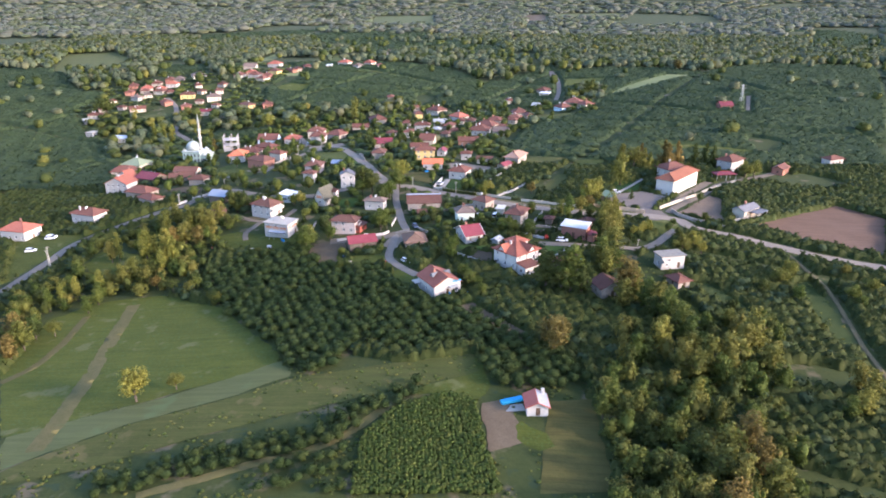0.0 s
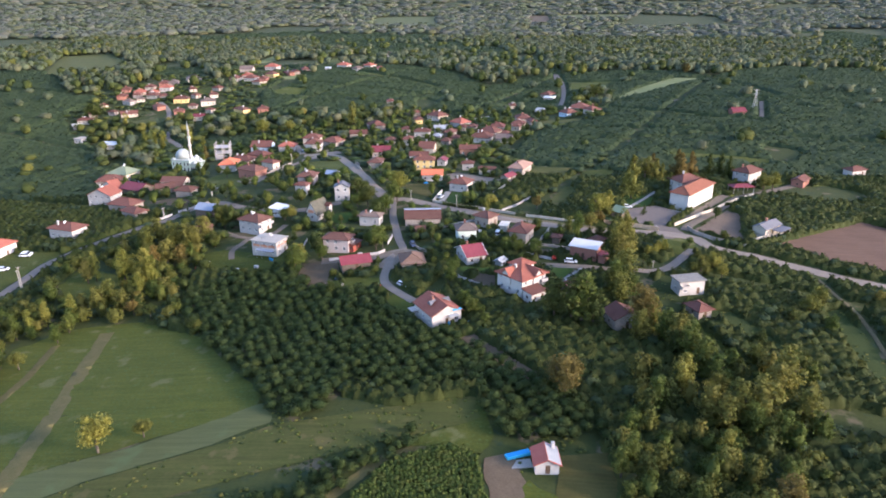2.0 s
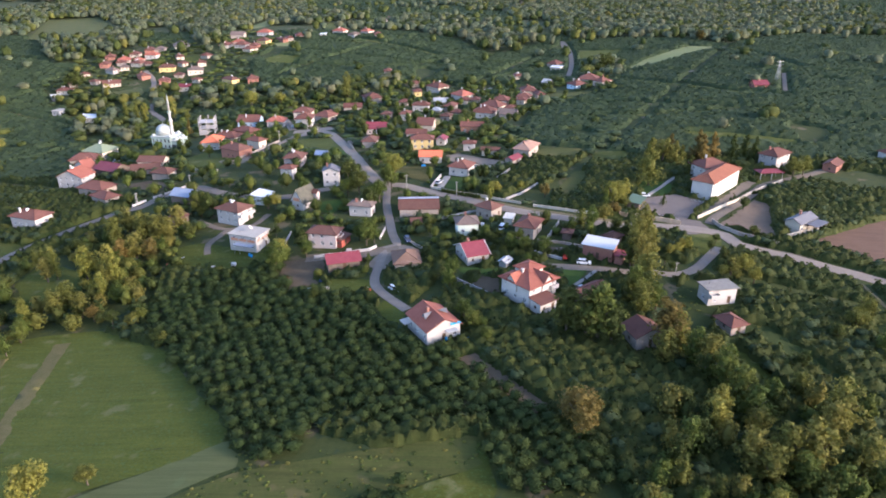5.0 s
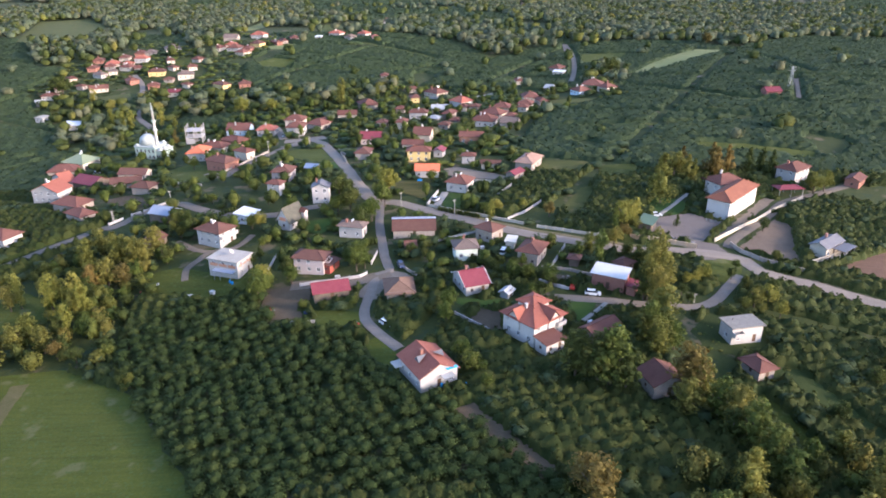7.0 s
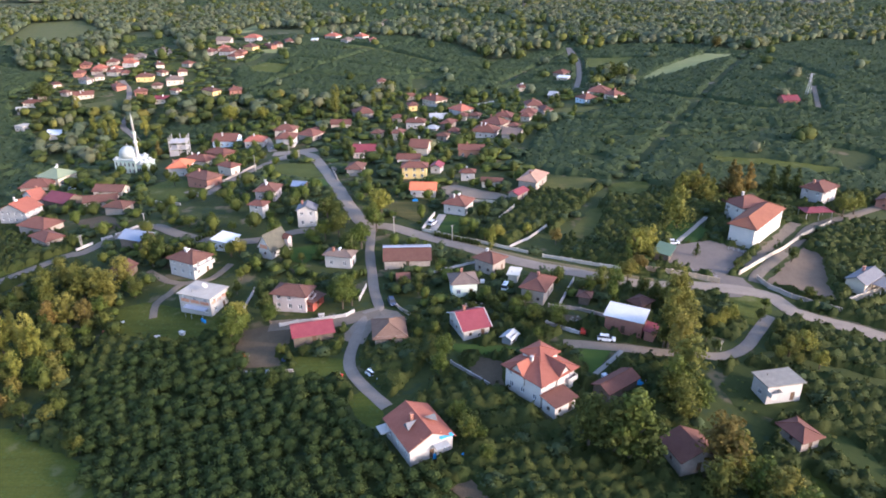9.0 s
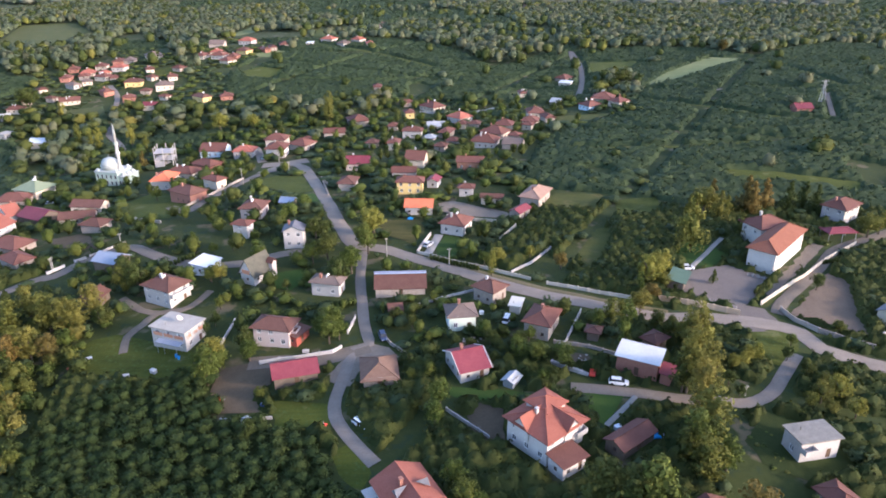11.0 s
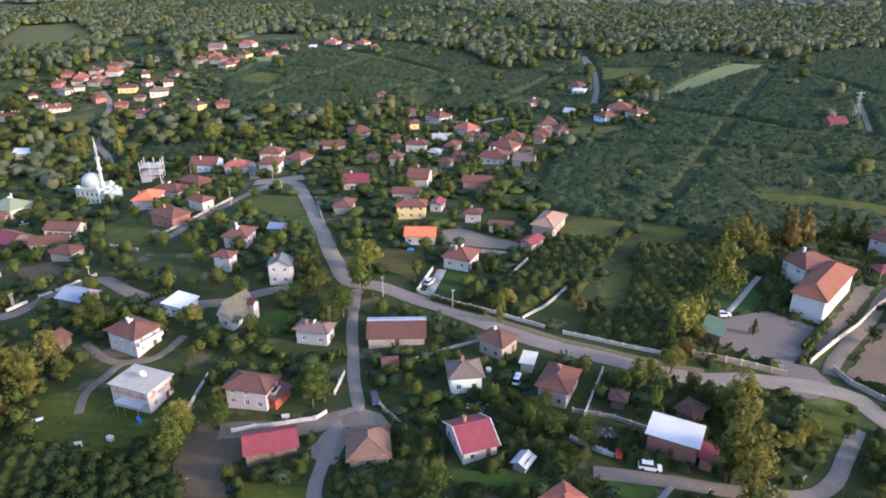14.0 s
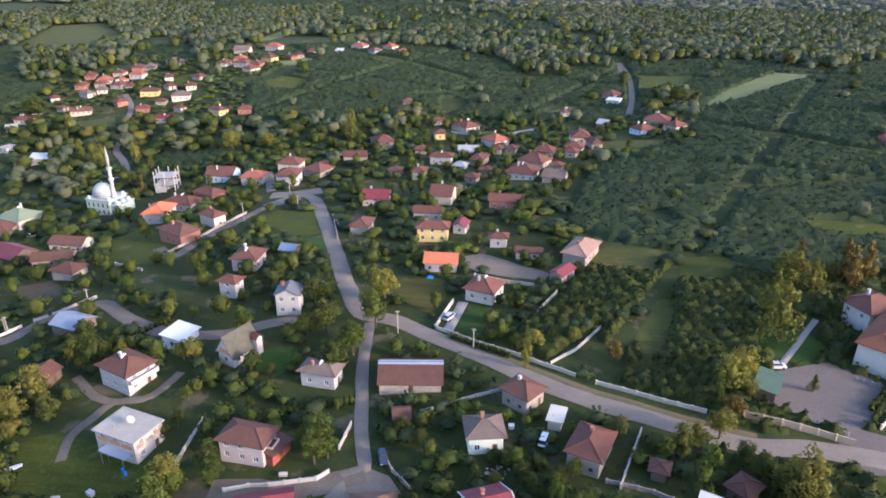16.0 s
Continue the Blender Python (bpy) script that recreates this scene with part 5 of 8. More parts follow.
building(-207.6, 655.2, 89, 10.5, 7.0, 2.4, 'h', 'redbrown', 'brick', 'house', 'red brick house with a red-brown tiled hipped roof')
building(-181.9, 709.5, 111, 12.1, 7.4, 2.4, 'h', 'redbrown', 'stone', 'shed', 'rough stone shed with a red-brown tiled hipped roof')
building(-78.1, 567.8, 100, 7.5, 5.1, 2.4, 'h', 'redbrown', 'stone', 'shed', 'rough stone shed with a red-brown tiled hipped roof')
building(-16.9, 475.8, 75, 5.5, 5.1, 2.8, 'h', 'redbrown', 'cream', 'shed', 'cream plaster shed with a red-brown tiled hipped roof')
building(-10.0, 475.4, 74, 5.5, 5.1, 2.8, 'h', 'brown', 'stone', 'shed', 'rough stone shed with a dark brown tiled hipped roof')
building(-19.6, 437.1, 76, 5.1, 5.1, 2.8, 'h', 'redbrown', 'stone', 'shed', 'rough stone shed with a red-brown tiled hipped roof')
building(-60.0, 437.4, 81, 5.1, 5.1, 2.8, 'h', 'brown', 'stone', 'shed', 'rough stone shed with a dark brown tiled hipped roof')
building(-31.7, 445.3, 78, 5.1, 5.1, 2.8, 'h', 'greymetal', 'stone', 'shed', 'rough stone shed with a grey metal hipped roof')
building(11.0, 442.6, 71, 5.1, 5.1, 2.8, 'h', 'redbrown', 'cream', 'shed', 'cream plaster shed with a red-brown tiled hipped roof')
building(-3.6, 436.2, 74, 5.1, 5.1, 2.8, 'h', 'brown', 'stone', 'shed', 'rough stone shed with a dark brown tiled hipped roof')
building(-24.8, 425.8, 77, 5.1, 5.1, 2.8, 'h', 'brown', 'stone', 'shed', 'rough stone shed with a dark brown tiled hipped roof')
building(18.5, 465.9, 70, 5.3, 5.1, 2.8, 'h', 'redbrown', 'cream', 'shed', 'cream plaster shed with a red-brown tiled hipped roof')
building(-54.6, 475.6, 87, 5.4, 5.1, 2.4, 'h', 'redbrown', 'stone', 'shed', 'rough stone shed with a red-brown tiled hipped roof')
building(-95.3, 446.8, 83, 5.1, 5.1, 2.8, 'h', 'brown', 'stone', 'shed', 'rough stone shed with a dark brown tiled hipped roof')
hut = building(13.6, 130.8, 4, 4.7, 5.1, 2.6, 'gy', 'hutroof', 'white', 'hut', 'white plaster hut with a red and grey metal gabled roof')
frame_house = building(-160.7, 421.8, 103, 8.1, 8.1, 4.7, 'k', 'concrete', 'concrete', 'house', 'bare concrete house with a flat concrete unfinished roof')



def lathe(bm, prof, n=16, x=0.0, y=0.0):
    """A turned shape from (radius, z) pairs."""
    rings = [[bm.verts.new((x + r * math.cos(k * 2 * math.pi / n), y + r * math.sin(k * 2 * math.pi / n), z)) for k in range(n)] for r, z in prof]
    for a, b in zip(rings, rings[1:]):
        for k in range(n):
            bm.faces.new((a[k], a[(k + 1) % n], b[(k + 1) % n], b[k]))
    bm.faces.new(rings[0][::-1])
    bm.faces.new(rings[-1])
    for f in bm.faces:
        f.smooth = True
    return bm


def dome_profile(r, z, n=7):
    return [(max(r * math.cos(math.pi / 2 * i / n), 0.03), z + r * 0.92 * math.sin(math.pi / 2 * i / n)) for i in range(n + 1)]


def arched_window(w, h):
    """An arched pane with a raised surround, standing proud of the wall."""
    bm = bmesh.new()
    n = 8
    pts = [(-w / 2, 0), (w / 2, 0)] + [(w / 2 * math.cos(math.pi * i / n), h - w / 2 + w / 2 * math.sin(math.pi * i / n)) for i in range(n + 1)]
    outer = [(p[0] * 1.25, (p[1] - h / 2) * 1.08 + h / 2) for p in pts]
    rows = [[bm.verts.new((a, y, b)) for a, b in ring] for ring, y in ((outer, 0.05), (outer, -0.07), (pts, -0.07), (pts, 0.0))]
    for a, b in zip(rows, rows[1:]):
        for k in range(len(a)):
            j = (k + 1) % len(a)
            bm.faces.new((a[k], a[j], b[j], b[k]))
    frame_me = mesh_of("window", bm, WALL["white"])
    gm = bmesh.new()
    gm.faces.new([gm.verts.new((a, -0.01, b)) for a, b in pts])
    return frame_me, mesh_of("pane", gm, GLASS)


LEADWHITE = mat("pale_dome_sheet", (0.36, 0.385, 0.365), (0.45, 0.475, 0.45), 0.4, 0.6, 0.1)


def mosque(x, y, turn):
    top = thing("mosque", x, y, turn, "pale mint-green village mosque with white dome and slender minaret", "mosque")
    HOUSES.append((x + 2, y, turn, 11.5, 8))
    body = bmesh.new()
    sides = [(Vector((-7.5, -7, 0)), Vector((1, 0, 0)), Vector((0, -1, 0)), 15, 0), (Vector((7.5, -7, 0)), Vector((0, 1, 0)), Vector((1, 0, 0)), 14, 90),
             (Vector((7.5, 7, 0)), Vector((-1, 0, 0)), Vector((0, 1, 0)), 15, 180), (Vector((-7.5, 7, 0)), Vector((0, -1, 0)), Vector((-1, 0, 0)), 14, 270)]
    for o, u, n, length, ang in sides:
        wall_skin(body, o, u, n, length, -2.5, 8.6, [])
    part("hall", body, WALL["mosque"], top)
    fm, pm = arched_window(1.0, 2.3)
    for o, u, n, length, ang in sides:
        for k in range(5):
            for z in (1.0, 4.9):
                ob = part("window", fm, None, top)
                ob.matrix_basis = Matrix.Translation(o + u * (length * (k + 0.5) / 5) + Vector((0, 0, z))) @ pose(0, 0, 0, 0, 0, ang)
                part("pane", pm, None, ob)
    part("cornice", box(bmesh.new(), -8.0, 8.0, -7.5, 7.5, 8.6, 9.1, 0.05), LEADWHITE, top)
    part("drum", lathe(bmesh.new(), [(5.4, 9.1), (5.4, 11.0), (5.7, 11.2), (5.7, 11.4)], 20, -1.5), LEADWHITE, top)
    dome = part("dome", lathe(bmesh.new(), dome_profile(5.3, 11.4), 24, -1.5), LEADWHITE, top, "white sheet-covered dome")
    part("finial", lathe(bmesh.new(), [(0.15, 16.2), (0.3, 16.6), (0.1, 17.0), (0.2, 17.3), (0.03, 18.2)], 8, -1.5), METAL, dome)
    for cx, cy in ((-6.3, -5.8), (6.3, -5.8), (6.3, 5.8), (-6.3, 5.8)):
        part("small_dome", lathe(bmesh.new(), [(1.2, 9.1), (1.2, 9.6)] + dome_profile(1.1, 9.6, 5), 12, cx, cy), LEADWHITE, top)
    part("portico", box(bmesh.new(), 7.5, 12.5, -6.5, 6.5, -2.5, 6.2, 0.05), WALL["mosque"], top)
    part("portico_roof", box(bmesh.new(), 7.52, 12.9, -6.9, 6.9, 6.2, 6.6, 0.05), LEADWHITE, top)
    for cy in (-4.3, 0, 4.3):
        part("small_dome", lathe(bmesh.new(), [(1.8, 6.6), (1.8, 7.0)] + dome_profile(1.7, 7.0, 5), 14, 10.1, cy), LEADWHITE, top)
    for k in range(3):
        ob = part("window", fm, None, top)
        ob.matrix_basis = Matrix.Translation((8.5 + 1.6 * k, -6.5, 1.4))
        part("pane", pm, None, ob)
    top.scale = (0.74, 0.74, 0.74)
    mx, my = 4.9, 0.5
    minaret = part("minaret", lathe(bmesh.new(), [(1.6, -2), (1.6, 9.0), (1.0, 11), (0.9, 18.0), (1.45, 18.7), (1.45, 19.6), (0.88, 19.6), (0.82, 24.0), (1.4, 24.7), (1.4, 25.0)], 14, mx, my), WALL["white"], top, "white plastered minaret shaft")
    part("balcony", lathe(bmesh.new(), [(1.45, 25.0), (1.45, 25.9), (1.33, 25.9), (1.31, 25.05)], 14, mx, my), WALL["mosque"], minaret)
    part("upper_shaft", lathe(bmesh.new(), [(0.74, 25.0), (0.7, 30.0), (0.9, 30.3), (0.9, 30.6)], 12, mx, my), WALL["white"], minaret)
    part("cap", lathe(bmesh.new(), [(0.9, 30.6), (0.5, 34.0), (0.16, 37.0), (0.03, 38.0)], 12, mx, my), LEADWHITE, minaret)
    return top


mosque(-172.5, 394.0, -8)

# unfinished concrete frame beside the mosque
for z in (0.0, 3.4, 6.8):
    part("floor_slab", box(bmesh.new(), -4.5, 4.5, -4.5, 4.5, z - 0.22, z, 0.02), WALL["concrete"], frame_house)
for cx in (-4.2, 0, 4.2):
    for cy in (-4.2, 0, 4.2):
        part("column", box(bmesh.new(), cx - 0.2, cx + 0.2, cy - 0.2, cy + 0.2, -1.5, 9.4 if (cx, cy) != (0, 0) else 6.6), WALL["concrete"], frame_house)
for x0, x1, y0, y1 in ((-4.1, 4.1, 4.05, 4.25), (-4.35, -4.15, 0.2, 4.0)):
    part("infill_wall", box(bmesh.new(), x0, x1, y0, y1, 0.0, 2.78), WALL["concrete"], frame_house)
tagged(frame_house, "unfinished grey concrete frame house with bare columns")

# canopy with a red roof
cr = bmesh.new()
hip(cr, cr, -2.5, 2.5, -4.7, 4.7, 3.0, 0.9, 0.3)
part("roof", cr, ROOF["burgundy"], red_canopy)
for cx in (-2.4, 2.4):
    for cy in (-4.5, 0, 4.5):
        part("post", rod(bmesh.new(), (cx, cy, -0.6), (cx, cy, 2.95), 0.09, 0.09), METAL, red_canopy)
tagged(red_canopy, "open-sided picnic shelter with a burgundy roof", "shelter")


def unfinished_details(h):
    """Brick infill between pale columns on the upper floor, a lean-to below and a dish above."""
    X, Y = 3.75, 5.1
    w, d = 7.6, 10.2
    for k in range(3):
        part("brick_infill", box(bmesh.new(), -w / 2 + 0.5 + k * (w - 0.6) / 3, -w / 2 + 0.4 + (k + 1) * (w - 0.6) / 3 - 0.3, -d / 2 - 0.05, -d / 2 + 0.02, 3.1, 4.0), WALL["orangebrick"], h)
        part("brick_infill", box(bmesh.new(), -w / 2 - 0.05, -w / 2 + 0.02, -d / 2 + 0.5 + k * 3.2, -d / 2 + 3.3 + k * 3.2, 3.1, 4.0), WALL["orangebrick"], h)
    dish = bmesh.new()
    lathe(dish, [(0.05, 0), (0.5, 0.06), (0.9, 0.25), (0.86, 0.27), (0.4, 0.1)], 14)
    ob = part("satellite_dish", dish, WALL["white"], h, "white satellite dish")
    ob.matrix_basis = pose(0.2, -0.6, 6.6, 40, 10, 0)
    part("awning", box(bmesh.new(), -w / 2 - 2.2, -w / 2 - 0.05, -d / 2 + 0.5, d / 2 - 2.5, 2.4, 2.5), ROOF["bluemetal"], h)
    for cy in (-3.8, 0, 2.0):
        part("awning_post", rod(bmesh.new(), (-w / 2 - 2.1, cy, -1.2), (-w / 2 - 2.1, cy, 2.4), 0.06, 0.06), METAL, h)


unfinished_details(brick_house)


def balcony(h, x0, x1, y0, y1, z, material=WALL["white"]):
    part("balcony", box(bmesh.new(), x0, x1, y0, y1, z - 0.18, z), material, h)
    for a, b, c, d in ((x0, x1, y0, y0 + 0.1), (x0, x0 + 0.1, y0, y1), (x1 - 0.1, x1, y0, y1)):
        part("parapet", box(bmesh.new(), a, b, c, d, z, z + 0.95), material, h)


balcony(balcony_house, -3.6, 3.8, -6.1, -4.7, 2.9)
balcony(pink_house, -1.4, 1.6, -6.0, -4.65, 2.9, WALL["pink"])
balcony(villa, 2.2, 5.2, -6.2, -4.9, 3.1)
balcony(stone_house, -4.2, -1.6, -4.0, -2.5, 2.6)

# farmhouse: grey dormers, terrace and half-built front
for sx, ang in ((-1, 90), (1, -90)):
    dm = bmesh.new()
    vs = [dm.verts.new(p) for p in ((-1.1, 0, 0), (1.1, 0, 0), (0, 0, 1.15), (0, 2.4, 1.15))]
    dm.faces.new((vs[0], vs[1], vs[2]))
    dm.faces.new((vs[1], vs[3], vs[2]))
    dm.faces.new((vs[0], vs[2], vs[3]))
    dm.faces.new((vs[0], vs[3], vs[1]))
    part("dormer", dm, ROOF["slate"], farmhouse, "small grey roof dormer").matrix_basis = Matrix.Translation((sx * 3.2, -0.8, 5.2)) @ pose(0, 0, 0, 0, 0, ang * -1)
part("terrace", box(bmesh.new(), -6.6, -4.3, 3.2, 6.0, 2.0, 2.2), WALL["concrete"], farmhouse)
part("porch_roof", box(bmesh.new(), 0.2, 3.2, -7.2, -5.2, 3.0, 3.12), ROOF["greymetal"], farmhouse)
part("tarpaulin", box(bmesh.new(), 1.6, 4.4, -6.2, -5.25, 4.35, 4.45), TARP, farmhouse, "blue tarpaulin under the gable")
part("brick_gable", box(bmesh.new(), -2.2, 2.2, -5.32, -5.22, 4.4, 5.3), WALL["orangebrick"], farmhouse)

# hut: chimney, lean-to and a grey half of the roof
part("metal_slope", box(bmesh.new(), 0.0, 2.95, -2.85, 2.85, 0.0, 0.06, 0.01), ROOF["greymetal"], hut, "grey sheet metal half of the roof").matrix_basis = pose(0.03, 0, 3.72, 0, 25.6, 0)
part("water_tank", box(bmesh.new(), 1.3, 2.0, 1.7, 2.4, 2.5, 4.3, 0.05), WALL["white"], hut, "white water tank on the roof")
pool = thing("paddling_pool", 8.2, 133.4, 24, "long turquoise tarpaulin pool beside the hut", "pool")
part("basin", box(bmesh.new(), -2.7, 2.7, -0.75, 0.75, 0.0, 0.75, 0.08), TARP, pool)
part("water", box(bmesh.new(), -2.5, 2.5, -0.6, 0.6, 0.7, 0.78), BLUE, pool)
terrace_ = thing("paving", 9.0, 131.0, 12, "small pale concrete terrace by the hut", "terrace")
part("slab", box(bmesh.new(), -2.4, 2.0, -1.3, 1.3, -0.2, 0.15, 0.02), LAND["concrete"], terrace_)


def steep_manor(h):
    """Tall mossy roof over the old manor with a pink gable tower."""
    rb, cp, wl_ = bmesh.new(), bmesh.new(), bmesh.new()
    gable(rb, cp, -4.2, 4.2, -2.9, 2.9, 3.0, 4.5, "x", 0.35, walls=wl_)
    part("steep_roof", rb, ROOF["mossy"], h)
    part("ridge_cap", cp, ROOF["mossy"], h)
    for face in wl_.faces:
        one = bmesh.new()
        one.faces.new([one.verts.new(v.co) for v in face.verts])
        part("gable_wall", one, WALL["white"], h)
    wl_.free()
    t = bmesh.new()
    box(t, 2.4, 4.2, -4.0, -2.6, -1.5, 5.0, 0.03)
    part("tower", t, WALL["pink"], h)
    part("brick_infill", box(bmesh.new(), -4.34, -4.22, -1.4, 1.4, 3.1, 4.3), WALL["orangebrick"], h, "orange brick infill in the gable")
    tr, tc = bmesh.new(), bmesh.new()
    gable(tr, tc, 2.4, 4.2, -4.0, -2.0, 5.0, 1.1, "y", 0.2)
    part("tower_roof", tr, ROOF["redbrown"], h)


steep_manor(manor)
bx = max(abs(v.co.x) for c in big_barn.children if c.name.startswith("roof") for v in c.data.vertices)
bz = max(v.co.z for c in big_barn.children if c.name.startswith("roof") for v in c.data.vertices)
part("ridge_sheet", box(bmesh.new(), -bx, bx, -0.9, 0.7, bz - 0.12, bz + 0.06, 0.02), ROOF["bluemetal"], big_barn, "grey sheet metal along the ridge")
part("deck", box(bmesh.new(), -5.2, 5.2, -6.8, -2.8, -1.5, 0.35), WALL["cream"], grey_house)
for cx in (-4.8, -1.6, 1.6, 4.8):
    part("porch_post", rod(bmesh.new(), (cx, -6.3, 0.35), (cx, -6.3, 2.9), 0.12, 0.12, 8), WALL["white"], grey_house)
part("porch_roof", box(bmesh.new(), -2.4, 5.2, -6.7, -2.9, 2.9, 3.05), ROOF["slate"], grey_house)


def loose_box(name, x, y, turn, sx, sy, sz, material, label, category):
    t = thing(name, x, y, turn, label, category)
    part("body", box(bmesh.new(), -sx / 2, sx / 2, -sy / 2, sy / 2, 0.05, sz, min(sx, sy, sz) * 0.12), material, t)
    part("lid", box(bmesh.new(), -sx / 2 - 0.03, sx / 2 + 0.03, -sy / 2 - 0.03, sy / 2 + 0.03, sz, sz + 0.06, 0.02), material, t)


loose_box('water_tank', -86.6, 235.6, 15, 1.6, 1.0, 1.0, WALL['white'], 'white plastic water tank on the grass', 'tank')

loose_box('water_tank', -80.4, 237.4, -20, 1.5, 1.0, 1.0, WALL['white'], 'white plastic water tank on the grass', 'tank')
loose_box('garden_chest', -44.2, 243.6, 12, 1.6, 0.7, 0.7, WALL['white'], 'white garden chest behind the yard wall', 'chest')
loose_box('plank_stack', -101.2, 243.2, 35, 3.4, 0.8, 0.5, WALL['panel'], 'stack of pale planks lying in the grass', 'planks')
loose_box('water_tank', 26.2, 214.4, 30, 1.2, 1.0, 0.9, WALL['panel'], 'white plastic tank beside the garden path', 'tank')
loose_box('crate', -103.2, 239.4, 20, 1.0, 0.8, 0.7, ROOF['bright'], 'orange plastic crate on the grass', 'crate')
loose_box('water_tank', -1.6, 258.6, 10, 1.1, 0.9, 0.9, WALL['panel'], 'pale plastic tank in a garden', 'tank')


def barrel(x, y):
    top = thing("barrel", x, y, 0, "blue plastic barrel by the house wall", "barrel")
    part("drum", lathe(bmesh.new(), [(0.28, -0.1), (0.33, 0.15), (0.34, 0.5), (0.33, 0.85), (0.28, 1.0)], 12), BLUE, top)
    part("lid", lathe(bmesh.new(), [(0.29, 1.0), (0.29, 1.05), (0.1, 1.07)], 12), BLUE, top)


for bx_, by_ in ((-77.2, 243.4), (-76.2, 242.6), (-9.2, 188.6), (-5.6, 187.4)):
    barrel(bx_, by_)


def draped_sheet(x, y, turn, w, d, h, material, label):
    """A tarpaulin thrown over a heap, with folds and a hem on the ground."""
    bm = bmesh.new()
    n = 9
    grid = []
    for i in range(n):
        row = []
        for k in range(n):
            u, v = i / (n - 1) * 2 - 1, k / (n - 1) * 2 - 1
            lift = max(0.0, 1 - max(abs(u), abs(v)) ** 2.2)
            fold = noise.noise((u * 2.3 + x, v * 2.3 + y, 1.7))
            row.append(bm.verts.new((u * w / 2 * (1 + 0.08 * fold), v * d / 2 * (1 + 0.08 * fold), 0.06 + h * lift * (0.75 + 0.5 * fold))))
        grid.append(row)
    for i in range(n - 1):
        for k in range(n - 1):
            bm.faces.new((grid[i][k], grid[i + 1][k], grid[i + 1][k + 1], grid[i][k + 1]))
    low = bmesh.ops.extrude_face_region(bm, geom=bm.faces[:])
    for g in low["geom"]:
        if isinstance(g, bmesh.types.BMVert):
            g.co.z += 0.04
    me = mesh_of("tarpaulin", bm, material)
    ob = new("tarpaulin", me)
    ob.matrix_world = pose(x, y, float(gz(x, y)), 0, 0, turn)
    tagged(ob, label, "tarpaulin")


draped_sheet(-3.7, 189.5, 30, 2.0, 1.2, 0.7, BLUE, "blue tarpaulin beside the farmhouse")
draped_sheet(-3.8, 187.1, 10, 1.6, 1.1, 0.5, BLUE, "small blue tarpaulin beside the farmhouse")
draped_sheet(-104.4, 244.4, 20, 2.6, 1.6, 0.6, BLUE, "crumpled blue tarpaulin on the meadow")
draped_sheet(-52.4, 219.2, 25, 4.2, 1.8, 0.8, WALL["panel"], "white sheet thrown over a heap by the orchard")
draped_sheet(33.2, 213.0, 15, 2.4, 2.0, 0.8, BLUE, "bright blue tarpaulin over stored things")
draped_sheet(-27.6, 322.6, 0, 2.0, 1.6, 0.7, BLUE, "small blue tarpaulin below the orange-roofed house")
draped_sheet(-21.4, 225.2, 40, 2.8, 1.6, 0.5, WALL["concrete"], "grey sheet over a rubble heap")


def rubble(x, y, spread, count, material, label):
    rng = random.Random(int(x * 7 + y))
    bm = bmesh.new()
    for _ in range(count):
        px_, py_ = rng.gauss(0, spread), rng.gauss(0, spread * 0.6)
        r = rng.uniform(0.15, 0.45)
        q = bmesh.ops.create_icosphere(bm, subdivisions=1, radius=r)
        for v in q["verts"]:
            v.co = Vector((v.co.x * rng.uniform(0.8, 1.3) + px_, v.co.y * rng.uniform(0.8, 1.2) + py_, v.co.z * 0.7 + 0.12))
    ob = new("rubble", mesh_of("rubble", bm, material))
    ob.matrix_world = pose(x, y, float(gz(x, y)), 0, 0, rng.uniform(0, 180))
    tagged(ob, label, "rubble", kind="stuff")


rubble(-18.2, 226.6, 1.6, 40, WALL["concrete"], "heap of pale broken concrete by the old shed")
rubble(-25.6, 238.4, 1.2, 24, WALL["stone"], "scattered stones behind the old shed")
rubble(22.6, 236.4, 1.4, 26, WALL["stone"], "stones and earth dug up beside the barn")
rubble(16.8, 222.8, 0.9, 18, WALL["concrete"], "pale stones at the lawn corner")
rubble(-3.6, 246.0, 1.2, 22, WALL["stone"], "scattered garden stones")


def farm_cart(x, y, turn, material, label):
    top = thing("farm_cart", x, y, turn, label, "cart", "", float(gz(x, y)) + 0.08)
    part("bed", box(bmesh.new(), -1.1, 1.1, -0.6, 0.6, 0.55, 0.68, 0.02), material, top)
    for a, b, c, d in ((-1.1, 1.1, -0.64, -0.58), (-1.1, 1.1, 0.58, 0.64), (-1.14, -1.08, -0.6, 0.6), (1.08, 1.14, -0.6, 0.6)):
        part("side_board", box(bmesh.new(), a, b, c, d, 0.68, 1.1), material, top)
    part("drawbar", rod(bmesh.new(), (1.1, 0, 0.55), (2.3, 0, 0.25), 0.04, 0.04), METAL, top)
    for sy in (-0.75, 0.75):
        part("wheel", TYRE, None, top).location = (-0.2, sy, 0.31)


